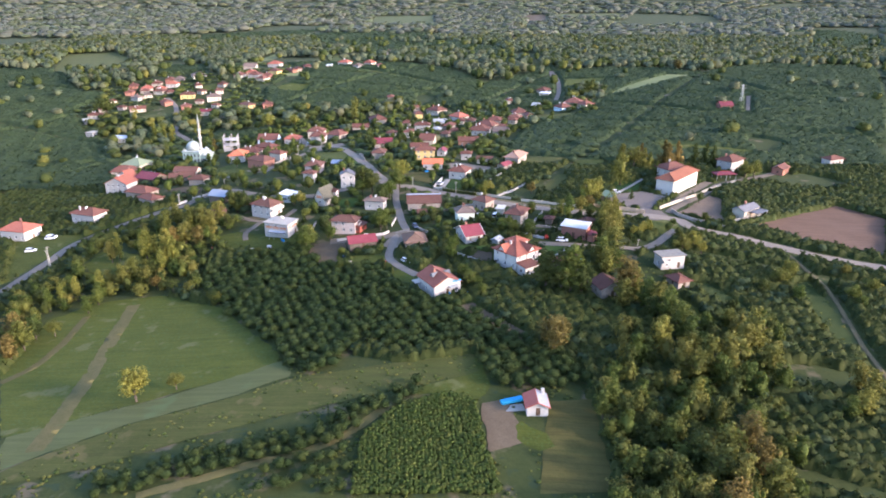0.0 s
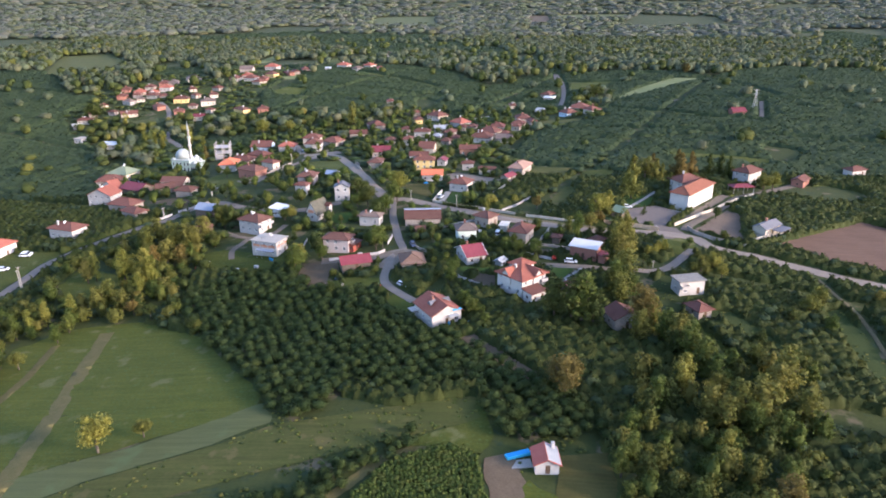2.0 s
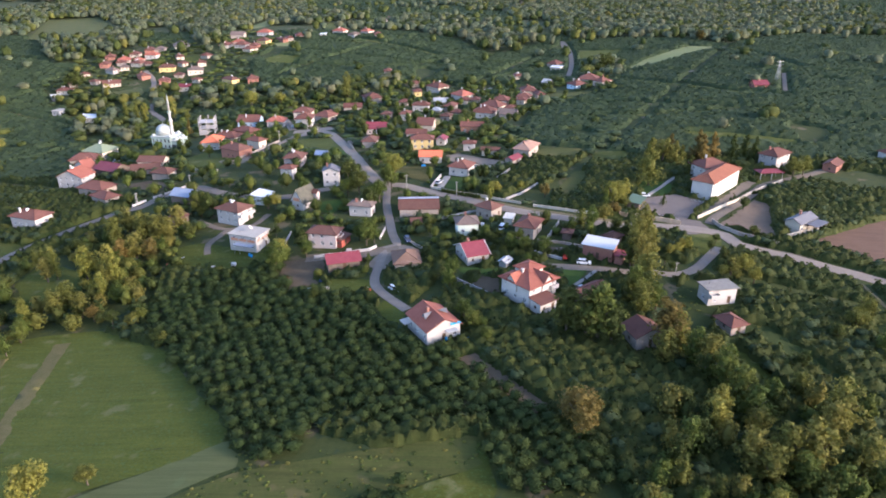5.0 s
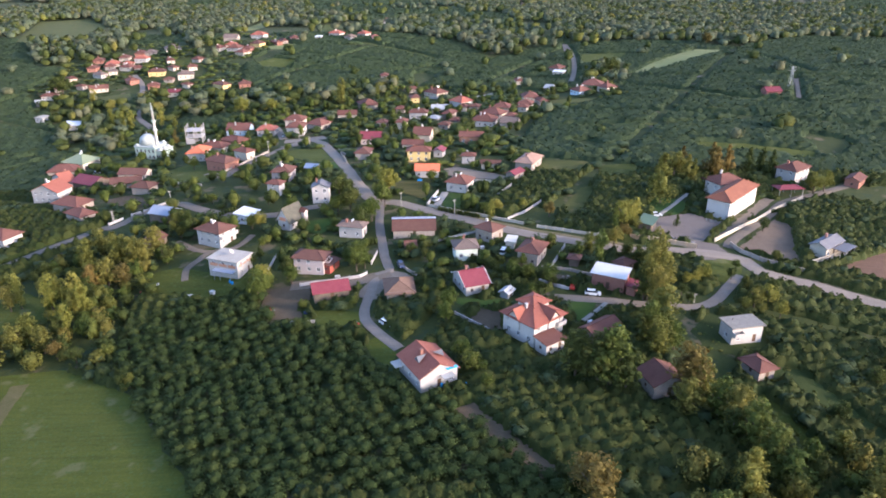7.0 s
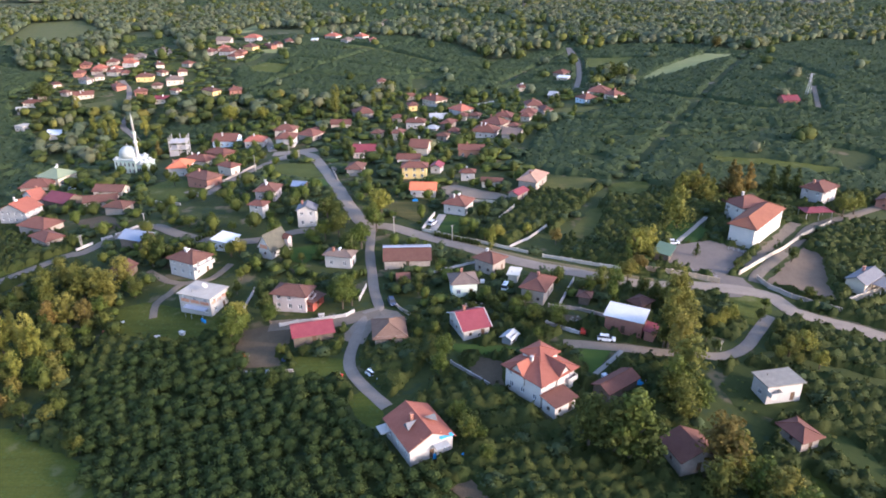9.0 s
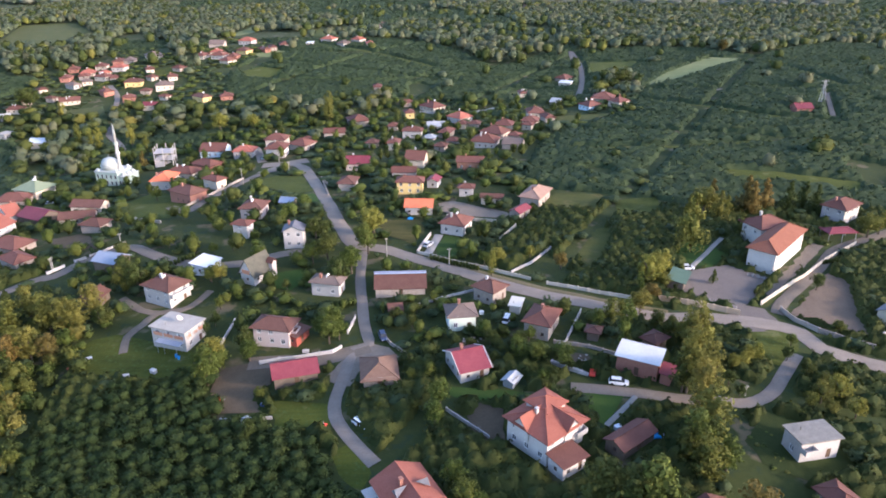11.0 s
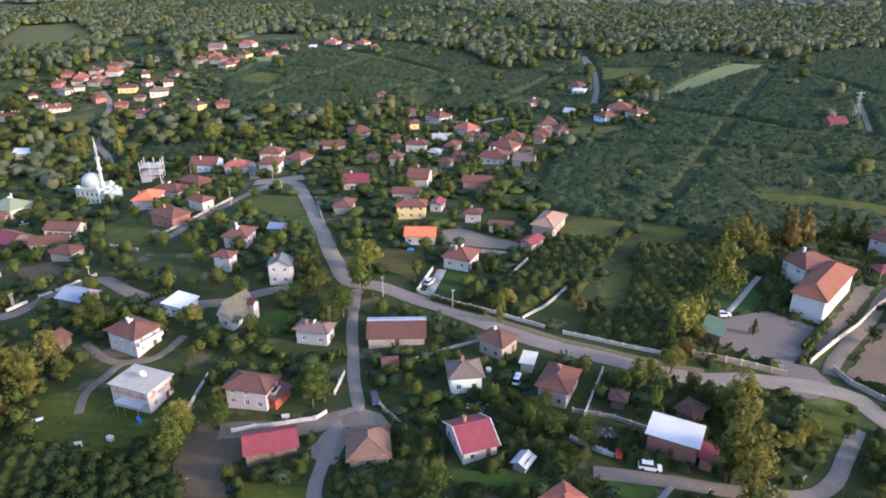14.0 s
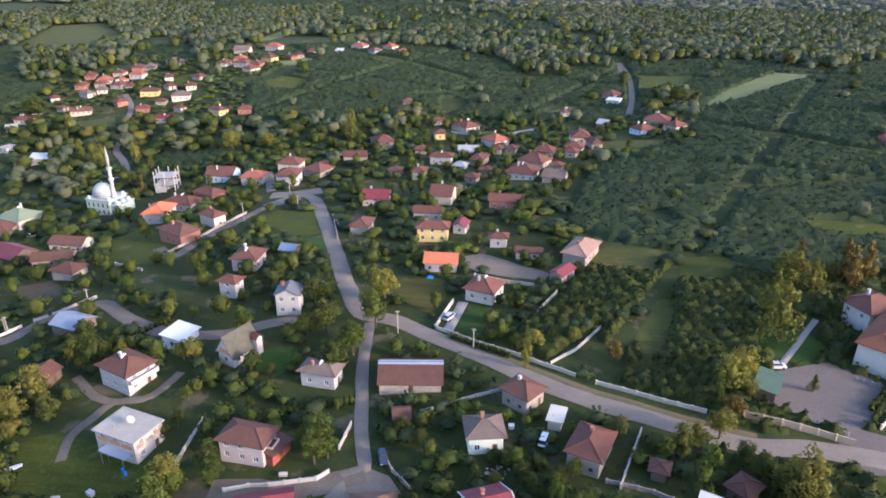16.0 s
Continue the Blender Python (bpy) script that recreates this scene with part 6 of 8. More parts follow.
def pylon(x, y, h):
    top = thing("pylon", x, y, 15, "slim grey lattice power pylon among the orchards", "pylon")
    for sx in (-1, 1):
        for sy in (-1, 1):
            part("leg", rod(bmesh.new(), (sx * 1.2, sy * 1.2, -0.5), (sx * 0.2, sy * 0.2, h), 0.1, 0.07, 5), METAL, top)
    for k in range(5):
        z0, z1 = h * k / 5, h * (k + 1) / 5
        a, b = 1.2 - 1.0 * k / 5, 1.2 - 1.0 * (k + 1) / 5
        for s in (-1, 1):
            part("brace", rod(bmesh.new(), (s * a, -a, z0), (s * b, b, z1), 0.04, 0.04, 4), METAL, top)
            part("brace", rod(bmesh.new(), (-a, s * a, z0), (b, s * b, z1), 0.04, 0.04, 4), METAL, top)
    for z in (h * 0.8, h * 0.95):
        part("crossarm", box(bmesh.new(), -2.2, 2.2, -0.08, 0.08, z, z + 0.14), METAL, top)


pylon(171.2, 478.1, 13)



# ---- yard walls, poles ----
def yard_wall(kind, height, pts):
    material = {"white": WALL["white"], "cream": WALL["cream"], "stone": WALL["stone"], "grey": WALL["concrete"], "tan": WALL["tan"]}[kind]
    x0, y0 = pts[0]
    top = thing("yard_wall", x0, y0, 0, {"white": "low whitewashed garden wall with posts", "cream": "cream painted roadside wall with posts", "stone": "rough stone boundary wall", "grey": "bare concrete garden wall", "tan": "tan painted roadside wall with square posts"}[kind], "wall", "yard walls")
    for (ax, ay), (bx, by) in zip(pts, pts[1:]):
        f = np.linspace(0, 1, int(math.hypot(bx - ax, by - ay)) + 2)[:, None]
        LINES.append((np.array([[ax, ay]]) * (1 - f) + np.array([[bx, by]]) * f, 0.1))
        n = max(1, round(math.hypot(bx - ax, by - ay) / 3.2))
        for k in range(n):
            p = Vector((ax + (bx - ax) * k / n, ay + (by - ay) * k / n, 0))
            q = Vector((ax + (bx - ax) * (k + 1) / n, ay + (by - ay) * (k + 1) / n, 0))
            p.z, q.z = float(gz(p.x, p.y)), float(gz(q.x, q.y))
            u = (q - p).normalized()
            s = Vector((-u.y, u.x, 0)) * 0.11
            o = top.matrix_world.translation
            bm = bmesh.new()
            vs = [bm.verts.new(v - o) for v in (p - s - Vector((0, 0, 0.4)), p + s - Vector((0, 0, 0.4)), q + s - Vector((0, 0, 0.4)), q - s - Vector((0, 0, 0.4)))]
            up = [bm.verts.new(v.co + Vector((0, 0, height + 0.4))) for v in vs]
            bm.faces.new(up)
            for i in range(4):
                bm.faces.new((vs[i], vs[(i + 1) % 4], up[(i + 1) % 4], up[i]))
            part("panel", bm, material, top)
            po = bmesh.new()
            r = p - o
            box(po, r.x - 0.2, r.x + 0.2, r.y - 0.2, r.y + 0.2, r.z - 0.4, r.z + height + 0.15, 0.03)
            part("post", po, material, top)


def post_fence(pts):
    """Short white posts with two rails."""
    (x0, y0), (x1, y1) = pts
    top = thing("post_fence", x0, y0, 0, "row of short white posts along a flower bed", "fence")
    n = int(math.hypot(x1 - x0, y1 - y0) / 1.3)
    z0, z1 = 0.0, float(gz(x1, y1)) - float(gz(x0, y0))
    for k in range(n + 1):
        f = k / n
        p = Vector(((x1 - x0) * f, (y1 - y0) * f, float(gz(x0 + (x1 - x0) * f, y0 + (y1 - y0) * f)) - float(gz(x0, y0))))
        part("post", box(bmesh.new(), p.x - 0.07, p.x + 0.07, p.y - 0.07, p.y + 0.07, p.z - 0.3, p.z + 1.0, 0.01), WALL["white"], top)
    for q in (0.45, 0.85):
        part("rail", rod(bmesh.new(), (0, 0, z0 + q), (x1 - x0, y1 - y0, z1 + q), 0.035, 0.035, 5), METAL, top)


def pole(x, y, height):
    top = thing("utility_pole", x, y, 20, "pale concrete utility pole with crossarm", "pole", "utility poles")
    part("shaft", rod(bmesh.new(), (0, 0, -0.5), (0, 0, height), 0.17, 0.10, 8), POLE, top)
    part("crossarm", box(bmesh.new(), -0.55, 0.55, -0.05, 0.05, height - 0.5, height - 0.4), POLE, top)
    for s in (-0.48, 0.0, 0.48):
        part("insulator", rod(bmesh.new(), (s, 0, height - 0.38), (s, 0, height - 0.15), 0.06, 0.04, 6), WALL["white"], top)


yard_wall('tan', 1.5, [(44.9, 266.5), (51.7, 264.6), (57.8, 262.7), (63.8, 260.4)])
yard_wall('cream', 1.2, [(71.1, 266.5), (79.4, 275.1), (88.6, 283.8), (99.7, 296.1), (114.7, 309.9)])
yard_wall('cream', 1.0, [(-22.2, 295), (-10.3, 288.6), (-0.7, 284), (11.8, 277)])
yard_wall('cream', 1.0, [(16.2, 274.7), (27, 270.4), (37.7, 266.7)])
yard_wall('white', 1.2, [(-22.2, 295), (-19.2, 308.8)])
yard_wall('white', 1.1, [(-54.3, 239), (-49.9, 240.4), (-46.2, 240.8), (-37.3, 242.5), (-35.4, 244.6)])
yard_wall('white', 1.1, [(-35.2, 251), (-34.5, 258.2)])
yard_wall('grey', 1.2, [(18.3, 243.6), (23.8, 259.4)])
yard_wall('white', 0.9, [(-67.2, 243.5), (-67.2, 258.3)])
yard_wall('stone', 1.3, [(75.2, 264.1), (76.7, 259.4), (80.9, 254.4), (86.9, 250.8), (91.7, 248.7)])
yard_wall('cream', 1.6, [(95.8, 253.8), (109.5, 263)])
yard_wall('white', 0.9, [(-139, 288.6), (-135.6, 293.1)])
yard_wall('white', 1.0, [(-133.6, 295.5), (-131.1, 298)])
yard_wall('grey', 0.9, [(-130.4, 299.1), (-122.6, 308)])
yard_wall('stone', 0.9, [(-116.7, 339.6), (-112.9, 351.8), (-106.9, 380.9)])
yard_wall('grey', 1.0, [(-43.7, 513.6), (-21.5, 503.7)])
yard_wall('cream', 1.0, [(-14.8, 324.5), (-4.9, 321), (2.2, 319.5)])
yard_wall('white', 0.8, [(14.7, 236.1), (20.5, 232.7), (22.6, 231.8)])
yard_wall('cream', 1.0, [(8.4, 315.9), (3.1, 304.5)])
yard_wall('grey', 0.8, [(-56.7, 219.1), (-45.3, 219.1)])
yard_wall('white', 1.0, [(-130.8, 331.2), (-118.2, 325.3)])
yard_wall('stone', 1.0, [(-65.9, 363.9), (-70.8, 373.8), (-62.3, 349.4)])
yard_wall('grey', 0.8, [(-8, 220), (-3.4, 215.4), (1, 211)])
yard_wall('stone', 0.9, [(16, 245), (24, 243), (30, 240)])
yard_wall('white', 0.5, [(15, 237), (23, 232)])
yard_wall('grey', 0.7, [(-20.6, 262.6), (-9.6, 268.4), (-3.0, 271.4)])
yard_wall('grey', 0.8, [(18.6, 297.8), (12.0, 287.0), (6.4, 281.6)])
yard_wall('stone', 0.9, [(-26.4, 250.4), (-23.4, 245.4), (-18.8, 240.6)])
post_fence([(52.1, 269.7), (63.8, 263.3)])
post_fence([(72.8, 283), (78, 280.5)])
post_fence([(38, 224), (34, 210)])
pole(-120.0, 300.6, 6.9)
pole(-138.0, 289.9, 4.9)
pole(-87.7, 384.5, 5.9)
pole(-99.8, 409.7, 6.2)
pole(-103.7, 370.7, 7.4)
pole(-31.2, 292.3, 6.4)
pole(54.8, 227.2, 2.7)
pole(-162.2, 227.5, 7.5)
pole(-137.8, 290.4, 5.1)
pole(-162.6, 228.8, 8.2)
pole(-11.8, 286.8, 5.7)


# ---- vehicles ----
def wheel_mesh(r, w):
    bm = bmesh.new()
    rod(bm, (0, -w / 2, 0), (0, w / 2, 0), r, r, 12)
    return mesh_of("tyre", bm, RUBBER)


TYRE, BIG_TYRE = wheel_mesh(0.31, 0.2), wheel_mesh(0.62, 0.38)


def loft(bm, sections):
    """Closed body from cross-sections: x, half width, list of (y factor, z)."""
    rings = [[bm.verts.new((x, y * hw, z)) for y, z in prof] for x, hw, prof in sections]
    for a, b in zip(rings, rings[1:]):
        for i in range(len(a)):
            j = (i + 1) % len(a)
            bm.faces.new((a[i], a[j], b[j], b[i]))
    bm.faces.new(rings[0][::-1])
    bm.faces.new(rings[-1])
    return bm


def car(x, y, turn, colour, length=4.2, roof=1.45, rear=0.95, tail=0.6):
    top = thing("car", x, y, turn, {"white": "white", "silver": "silver-grey", "darkblue": "dark blue"}[colour] + (" delivery van" if roof > 1.6 else " hatchback car") + " parked in the village", "van" if roof > 1.6 else "car", "parked cars", float(gz(x, y)) + 0.18)
    L = length / 2

    def low(z0, z1):
        return [(-1, z0), (1, z0), (1.02, (z0 + z1) / 2), (0.96, z1), (-0.96, z1), (-1.02, (z0 + z1) / 2)]

    bm = loft(bmesh.new(), [(-L, 0.74, low(0.4, 0.8)), (-L + 0.12, 0.84, low(0.28, 0.92)), (-0.5, 0.87, low(0.24, 0.96)), (0.9, 0.87, low(0.24, 0.95)), (L - 0.35, 0.82, low(0.26, 0.82)), (L, 0.68, low(0.4, 0.7))])
    part("body", bm, PAINT[colour], top)
    cab = [(-1, 0.92), (1, 0.92), (0.9, roof - 0.12), (0.8, roof), (-0.8, roof), (-0.9, roof - 0.12)]
    flat = [(-1, 0.9), (1, 0.9), (1, 0.93), (0.95, 0.96), (-0.95, 0.96), (-1, 0.93)]
    part("cabin", loft(bmesh.new(), [(-L + 0.08, 0.80, flat), (-L + tail, 0.78, cab), (0.45, 0.79, cab), (1.25, 0.80, flat)]), GLASS, top, "dark glass cabin windows")
    part("roof_panel", box(bmesh.new(), -L + tail - 0.05, 0.5, -0.64, 0.64, roof - 0.02, roof + 0.04, 0.02), PAINT[colour], top)
    for sx in (-L + 0.75, L - 0.8):
        for sy in (-0.78, 0.78):
            part("wheel", TYRE, None, top).location = (sx, sy, 0.31)
    for sy in (-0.55, 0.55):
        part("headlight", box(bmesh.new(), L - 0.09, L + 0.01, sy - 0.14, sy + 0.14, 0.55, 0.68), WALL["panel"], top)
    return top


def van(x, y, turn, colour):
    return car(x, y, turn, colour, 4.6, 1.85, 0.95, 0.12)


def tractor(x, y, turn, colour):
    top = thing("tractor", x, y, turn, "small red farm tractor on the grass", "tractor", "", float(gz(x, y)) + 0.1)
    part("bonnet", box(bmesh.new(), 0.0, 1.5, -0.35, 0.35, 0.6, 1.2, 0.08), PAINT[colour], top)
    part("seat", box(bmesh.new(), -0.8, -0.3, -0.3, 0.3, 0.8, 1.15, 0.05), RUBBER, top)
    part("exhaust", rod(bmesh.new(), (0.9, 0.2, 1.2), (0.9, 0.2, 1.9), 0.05, 0.04), METAL, top)
    for sx, sy, me, r in ((-0.6, -0.7, BIG_TYRE, 0.62), (-0.6, 0.7, BIG_TYRE, 0.62), (1.1, -0.55, TYRE, 0.31), (1.1, 0.55, TYRE, 0.31)):
        part("wheel", me, None, top).location = (sx, sy, r)


car(-25.5, 215.8, -40, 'white')
car(28.6, 229.0, -8, 'white')
van(5.0, 254.9, 75, 'white')
car(56.5, 285.2, 5, 'silver')
car(-58.5, 315.1, 15, 'white')
car(-19.2, 299.9, 65, 'silver')
car(-25.8, 248.4, -70, 'darkblue')
car(-186.0, 365.5, 60, 'white')
car(-179.8, 257.1, 10, 'white')
car(-180.1, 244.0, 20, 'white')
car(-180.0, 258.4, 10, 'white')
car(-109.9, 419.0, 80, 'white')
farm_cart(-60.2, 225.4, 30, PAINT['red'], 'small red farm cart on bare earth')
farm_cart(-48.2, 223.6, 70, PAINT['darkblue'], 'dark blue farm cart beside a bush')
farm_cart(23.4, 231.8, 80, PAINT['red'], 'red farm cart in the barn yard')
tractor(-33.4, 214.5, 60, 'red')
car(158.5, 342.5, 40, 'white')


# ---- plants ----
def leaves(rng, centres, radii, per, size, up=0.25, squash=0.85, loose=0.4):
    """Leaf tufts on the outside of many clumps: vertices, quads and the rounded normals of the clumps."""
    V, F, N, base = [], [], [], 0
    for c, r in zip(centres, radii):
        n = rng.normal(size=(per, 3))
        n[:, 2] += up
        n /= np.linalg.norm(n, axis=1)[:, None]
        p = c + n * r * np.array([1, 1, squash]) * rng.uniform(0.75, 1.08, (per, 1))
        n2 = n + rng.normal(scale=loose, size=(per, 3))
        n2 /= np.linalg.norm(n2, axis=1)[:, None]
        a = np.cross(n2, rng.normal(size=(per, 3)))
        a /= np.linalg.norm(a, axis=1)[:, None]
        b = np.cross(n2, a)
        s = size * rng.uniform(0.6, 1.25, (per, 1))
        q = np.stack([p - a * s, p - b * s * 0.8 + a * s * 0.1, p + a * s, p + b * s * 0.8 - a * s * 0.1], 1)
        V.append(q.reshape(-1, 3))
        F.append(np.arange(per * 4).reshape(per, 4) + base)
        base += per * 4
        N.append(np.repeat(n * 0.65 + n2 * 0.35, 4, 0))
    return np.concatenate(V), np.concatenate(F), np.concatenate(N)


def core(rng, rx, rz, z, n=6, m=4):
    """Lumpy closed heart of a crown, so that no daylight shows through its middle."""
    V, F, N = [], [], []
    for i in range(m + 1):
        ph = math.pi * i / m
        for k in range(n):
            th = 2 * math.pi * (k + 0.5 * (i % 2)) / n
            f = rng.uniform(0.72, 1.08)
            d = (math.sin(ph) * math.cos(th), math.sin(ph) * math.sin(th), math.cos(ph))
            V.append((rx * f * d[0], rx * f * d[1], z + rz * f * d[2]))
            N.append(d)
    for i in range(m):
        for k in range(n):
            F.append((i * n + k, (i + 1) * n + k, (i + 1) * n + (k + 1) % n, i * n + (k + 1) % n))
    return np.array(V), np.array(F), np.array(N)


def merge(*vf):
    V, F, N, o = [], [], [], 0
    for v, f, n in vf:
        V.append(v)
        F.append(f + o)
        N.append(n)
        o += len(v)
    return np.concatenate(V), np.concatenate(F), np.concatenate(N)


def fast_mesh(name, V, F, N, material, tint=None):
    me = bpy.data.meshes.new(name)
    me.vertices.add(len(V))
    me.vertices.foreach_set("co", V.astype(np.float32).ravel())
    me.loops.add(F.size)
    me.loops.foreach_set("vertex_index", F.astype(np.int32).ravel())
    me.polygons.add(len(F))
    me.polygons.foreach_set("loop_start", np.arange(0, F.size, 4, dtype=np.int32))
    me.polygons.foreach_set("use_smooth", np.ones(len(F), bool))
    me.update(calc_edges=True)
    if tint is not None:
        at = me.attributes.new("tint", "FLOAT", "POINT")
        at.data.foreach_set("value", tint.astype(np.float32))
    me.materials.append(material)
    N = N / np.maximum(np.linalg.norm(N, axis=1), 1e-6)[:, None]
    me.normals_split_custom_set_from_vertices(N.astype(np.float32))
    return me


def shrub_shape(seed, clumps, per, size, width=1.0, height=1.0, heart=(6, 4), r0=0.17, r1=0.27, fill=0.0, lift=0.15):
    """A bush one metre across and one metre high, to be scaled."""
    rng = np.random.default_rng(seed)
    c = rng.normal(size=(clumps, 3))
    c /= np.linalg.norm(c, axis=1)[:, None]
    c *= np.array([0.30 * width, 0.30 * width, 0.27 * height]) * rng.uniform(0.5, 1.0, (clumps, 1))
    c[:, 2] += 0.55 * height
    r = rng.uniform(r0, r1, clumps) * width
    fill = fill or 0.27
    v, f, n = merge(leaves(rng, c, r, per, size), core(rng, fill * width, 0.40 * height, 0.48 * height, *heart))
    whole = (v - np.array([0, 0, 0.35 * height])) / np.array([0.45 * width, 0.45 * width, 0.55 * height])
    return v, f, n * 0.6 + whole * 0.5 + np.array([0, 0, lift])


def scatter(name, shapes, X, Y, W, H, material, label, category, rng):
    """Many plants as one mesh."""
    V, F, N, T, o = [], [], [], [], 0
    Z = gz(X, Y)
    which = rng.integers(0, len(shapes), len(X))
    turn = rng.uniform(0, 2 * math.pi, len(X))
    for s, (v, f, nn) in enumerate(shapes):
        i = np.nonzero(which == s)[0]
        if not len(i):
            continue
        ca, sa = np.cos(turn[i])[:, None], np.sin(turn[i])[:, None]
        w, hh = W[i][:, None], H[i][:, None]
        P = np.stack([(v[:, 0] * ca - v[:, 1] * sa) * w + X[i][:, None], (v[:, 0] * sa + v[:, 1] * ca) * w + Y[i][:, None], v[:, 2] * hh + Z[i][:, None] - 0.1], -1)
        V.append(P.reshape(-1, 3))
        N.append(np.stack([nn[:, 0] * ca - nn[:, 1] * sa, nn[:, 0] * sa + nn[:, 1] * ca, nn[:, 2] + 0 * ca], -1).reshape(-1, 3))
        F.append((f[None] + (np.arange(len(i)) * len(v))[:, None, None] + o).reshape(-1, 4))
        T.append(np.repeat(rng.uniform(0, 1, len(i)), len(v)))
        o += len(i) * len(v)
    ob = new(name, fast_mesh(name, np.concatenate(V), np.concatenate(F), np.concatenate(N), material, np.concatenate(T)))
    return tagged(ob, label, category, kind="stuff")


def clear(X, Y, margin=0.6):
    """Where neither house, road nor open field lies."""
    ok = np.ones(len(X), bool)
    for x, y, turn, hw, hd in HOUSES:
        c, s = math.cos(radians(turn)), math.sin(radians(turn))
        ok &= (np.abs((X - x) * c + (Y - y) * s) > hw + margin + 1.0) | (np.abs((Y - y) * c - (X - x) * s) > hd + margin + 1.0)
    for pts, half in LINES:
        lo, hi = pts.min(0) - half - 3, pts.max(0) + half + 3
        near = np.nonzero(ok & (X > lo[0]) & (X < hi[0]) & (Y > lo[1]) & (Y < hi[1]))[0]
        if len(near):
            dist = np.min((X[near][:, None] - pts[:, 0]) ** 2 + (Y[near][:, None] - pts[:, 1]) ** 2, 1)
            ok[near[dist < (half + margin + 0.9) ** 2]] = False
    for poly in OPEN:
        ok &= ~inside(poly, X, Y)
    return ok


def lattice(rng, x0, x1, y0, y1, step, turn, jitter):
    """Planting rows, turned and jittered."""
    n = int(math.hypot(x1 - x0, y1 - y0) / step) + 2
    a, b = np.meshgrid(np.arange(-n, n), np.arange(-n, n))
    a, b = a.ravel() * step, b.ravel() * step
    c, s = math.cos(radians(turn)), math.sin(radians(turn))
    X = (x0 + x1) / 2 + a * c - b * s + rng.normal(scale=jitter, size=a.shape)
    Y = (y0 + y1) / 2 + a * s + b * c + rng.normal(scale=jitter, size=a.shape)
    k = (X > x0) & (X < x1) & (Y > y0) & (Y < y1)
    return X[k], Y[k]


def in_view(X, Y, margin=25):
    """The ground that the flight ever looks at, with room to spare."""
    return (X > -0.76 * (Y + 20) - margin - 15) & (X < 0.63 * (Y + 20) + margin + 15) & (Y > 70)


def hills(X, Y, scale, seed):
    return np.array([noise.noise((x * scale, y * scale, seed)) for x, y in zip(X, Y)])


prng = np.random.default_rng(5)
HAZEL_NEAR = [shrub_shape(s, 28, 13, 0.043, r0=0.09, r1=0.19, fill=0.25, lift=0.4) for s in range(4)]
HAZEL_MID = [shrub_shape(s + 10, 16, 7, 0.062, heart=(6, 4), r0=0.11, r1=0.21, fill=0.27, lift=0.4) for s in range(4)]
HAZEL_FAR = [shrub_shape(s + 20, 7, 2, 0.12, heart=(5, 3), fill=0.43, lift=0.9) for s in range(6)]
CROWN_DOT = [shrub_shape(s + 50, 5, 2, 0.17, heart=(5, 3), fill=0.42, lift=0.4) for s in range(6)]
CROWN_FAR = [shrub_shape(s + 30, 10, 3, 0.115, heart=(6, 4), fill=0.33, lift=0.3) for s in range(6)]
CROWN_TINY = [shrub_shape(s + 35, 7, 2, 0.15, heart=(5, 3), fill=0.42, lift=0.5) for s in range(6)]


def wood_crown(seed):
    """A tall uneven broadleaf crown, narrower towards its top."""
    rng = np.random.default_rng(seed)
    n = 34
    t = rng.uniform(0.05, 1, n)
    a = rng.uniform(0, 6.28, n)
    wide = 0.40 * np.sin(math.pi * (0.22 + 0.70 * t)) ** 0.8
    c = np.stack([wide * np.cos(a) * rng.uniform(0.5, 1.0, n), wide * np.sin(a) * rng.uniform(0.5, 1.0, n), 0.16 + 0.76 * t], -1)
    v, f, nn = merge(leaves(rng, c, rng.uniform(0.07, 0.15, n), 12, 0.046, squash=0.7), core(rng, 0.25, 0.40, 0.45, 6, 5))
    return v, f, nn * 0.6 + (v - np.array([0, 0, 0.4])) * 0.8 + np.array([0, 0, 0.15])


CROWN_WOOD = [wood_crown(s + 80) for s in range(5)]
CROWN_MID = [shrub_shape(s + 40, 20, 15, 0.052, r0=0.12, r1=0.22) for s in range(4)]

# hazel orchard in front of the village
X, Y = lattice(prng, -110, 40, 120, 250, 3.1, 28, 0.55)
k = (inside(ORCHARD_NEAR, X, Y) | inside(ORCHARD_MID, X, Y)) & clear(X, Y)
X, Y = X[k], Y[k]
scatter("hazel_orchard", HAZEL_NEAR, X, Y, prng.uniform(4.8, 6.6, len(X)), prng.uniform(2.8, 3.8, len(X)), LEAF["orchard"], "dense dark green hazelnut bushes in rows", "orchard", prng)

# hedge row and young rows beside the farm track
X, Y = lattice(prng, -75, 5, 85, 150, 2.6, 24, 0.5)
k = (inside(HEDGE_ROW, X, Y) | (inside(SMALL_ROWS, X, Y) & (np.sin((X * 0.45 - Y * 0.9) * 1.2) > -0.2))) & (np.abs(X) < 300)
X, Y = X[k], Y[k]
scatter("hedge_row", HAZEL_NEAR, X, Y, prng.uniform(3.4, 5.2, len(X)), prng.uniform(1.8, 3.4, len(X)), LEAF["orchard"], "row of young hazel bushes along the track", "hedge", prng)

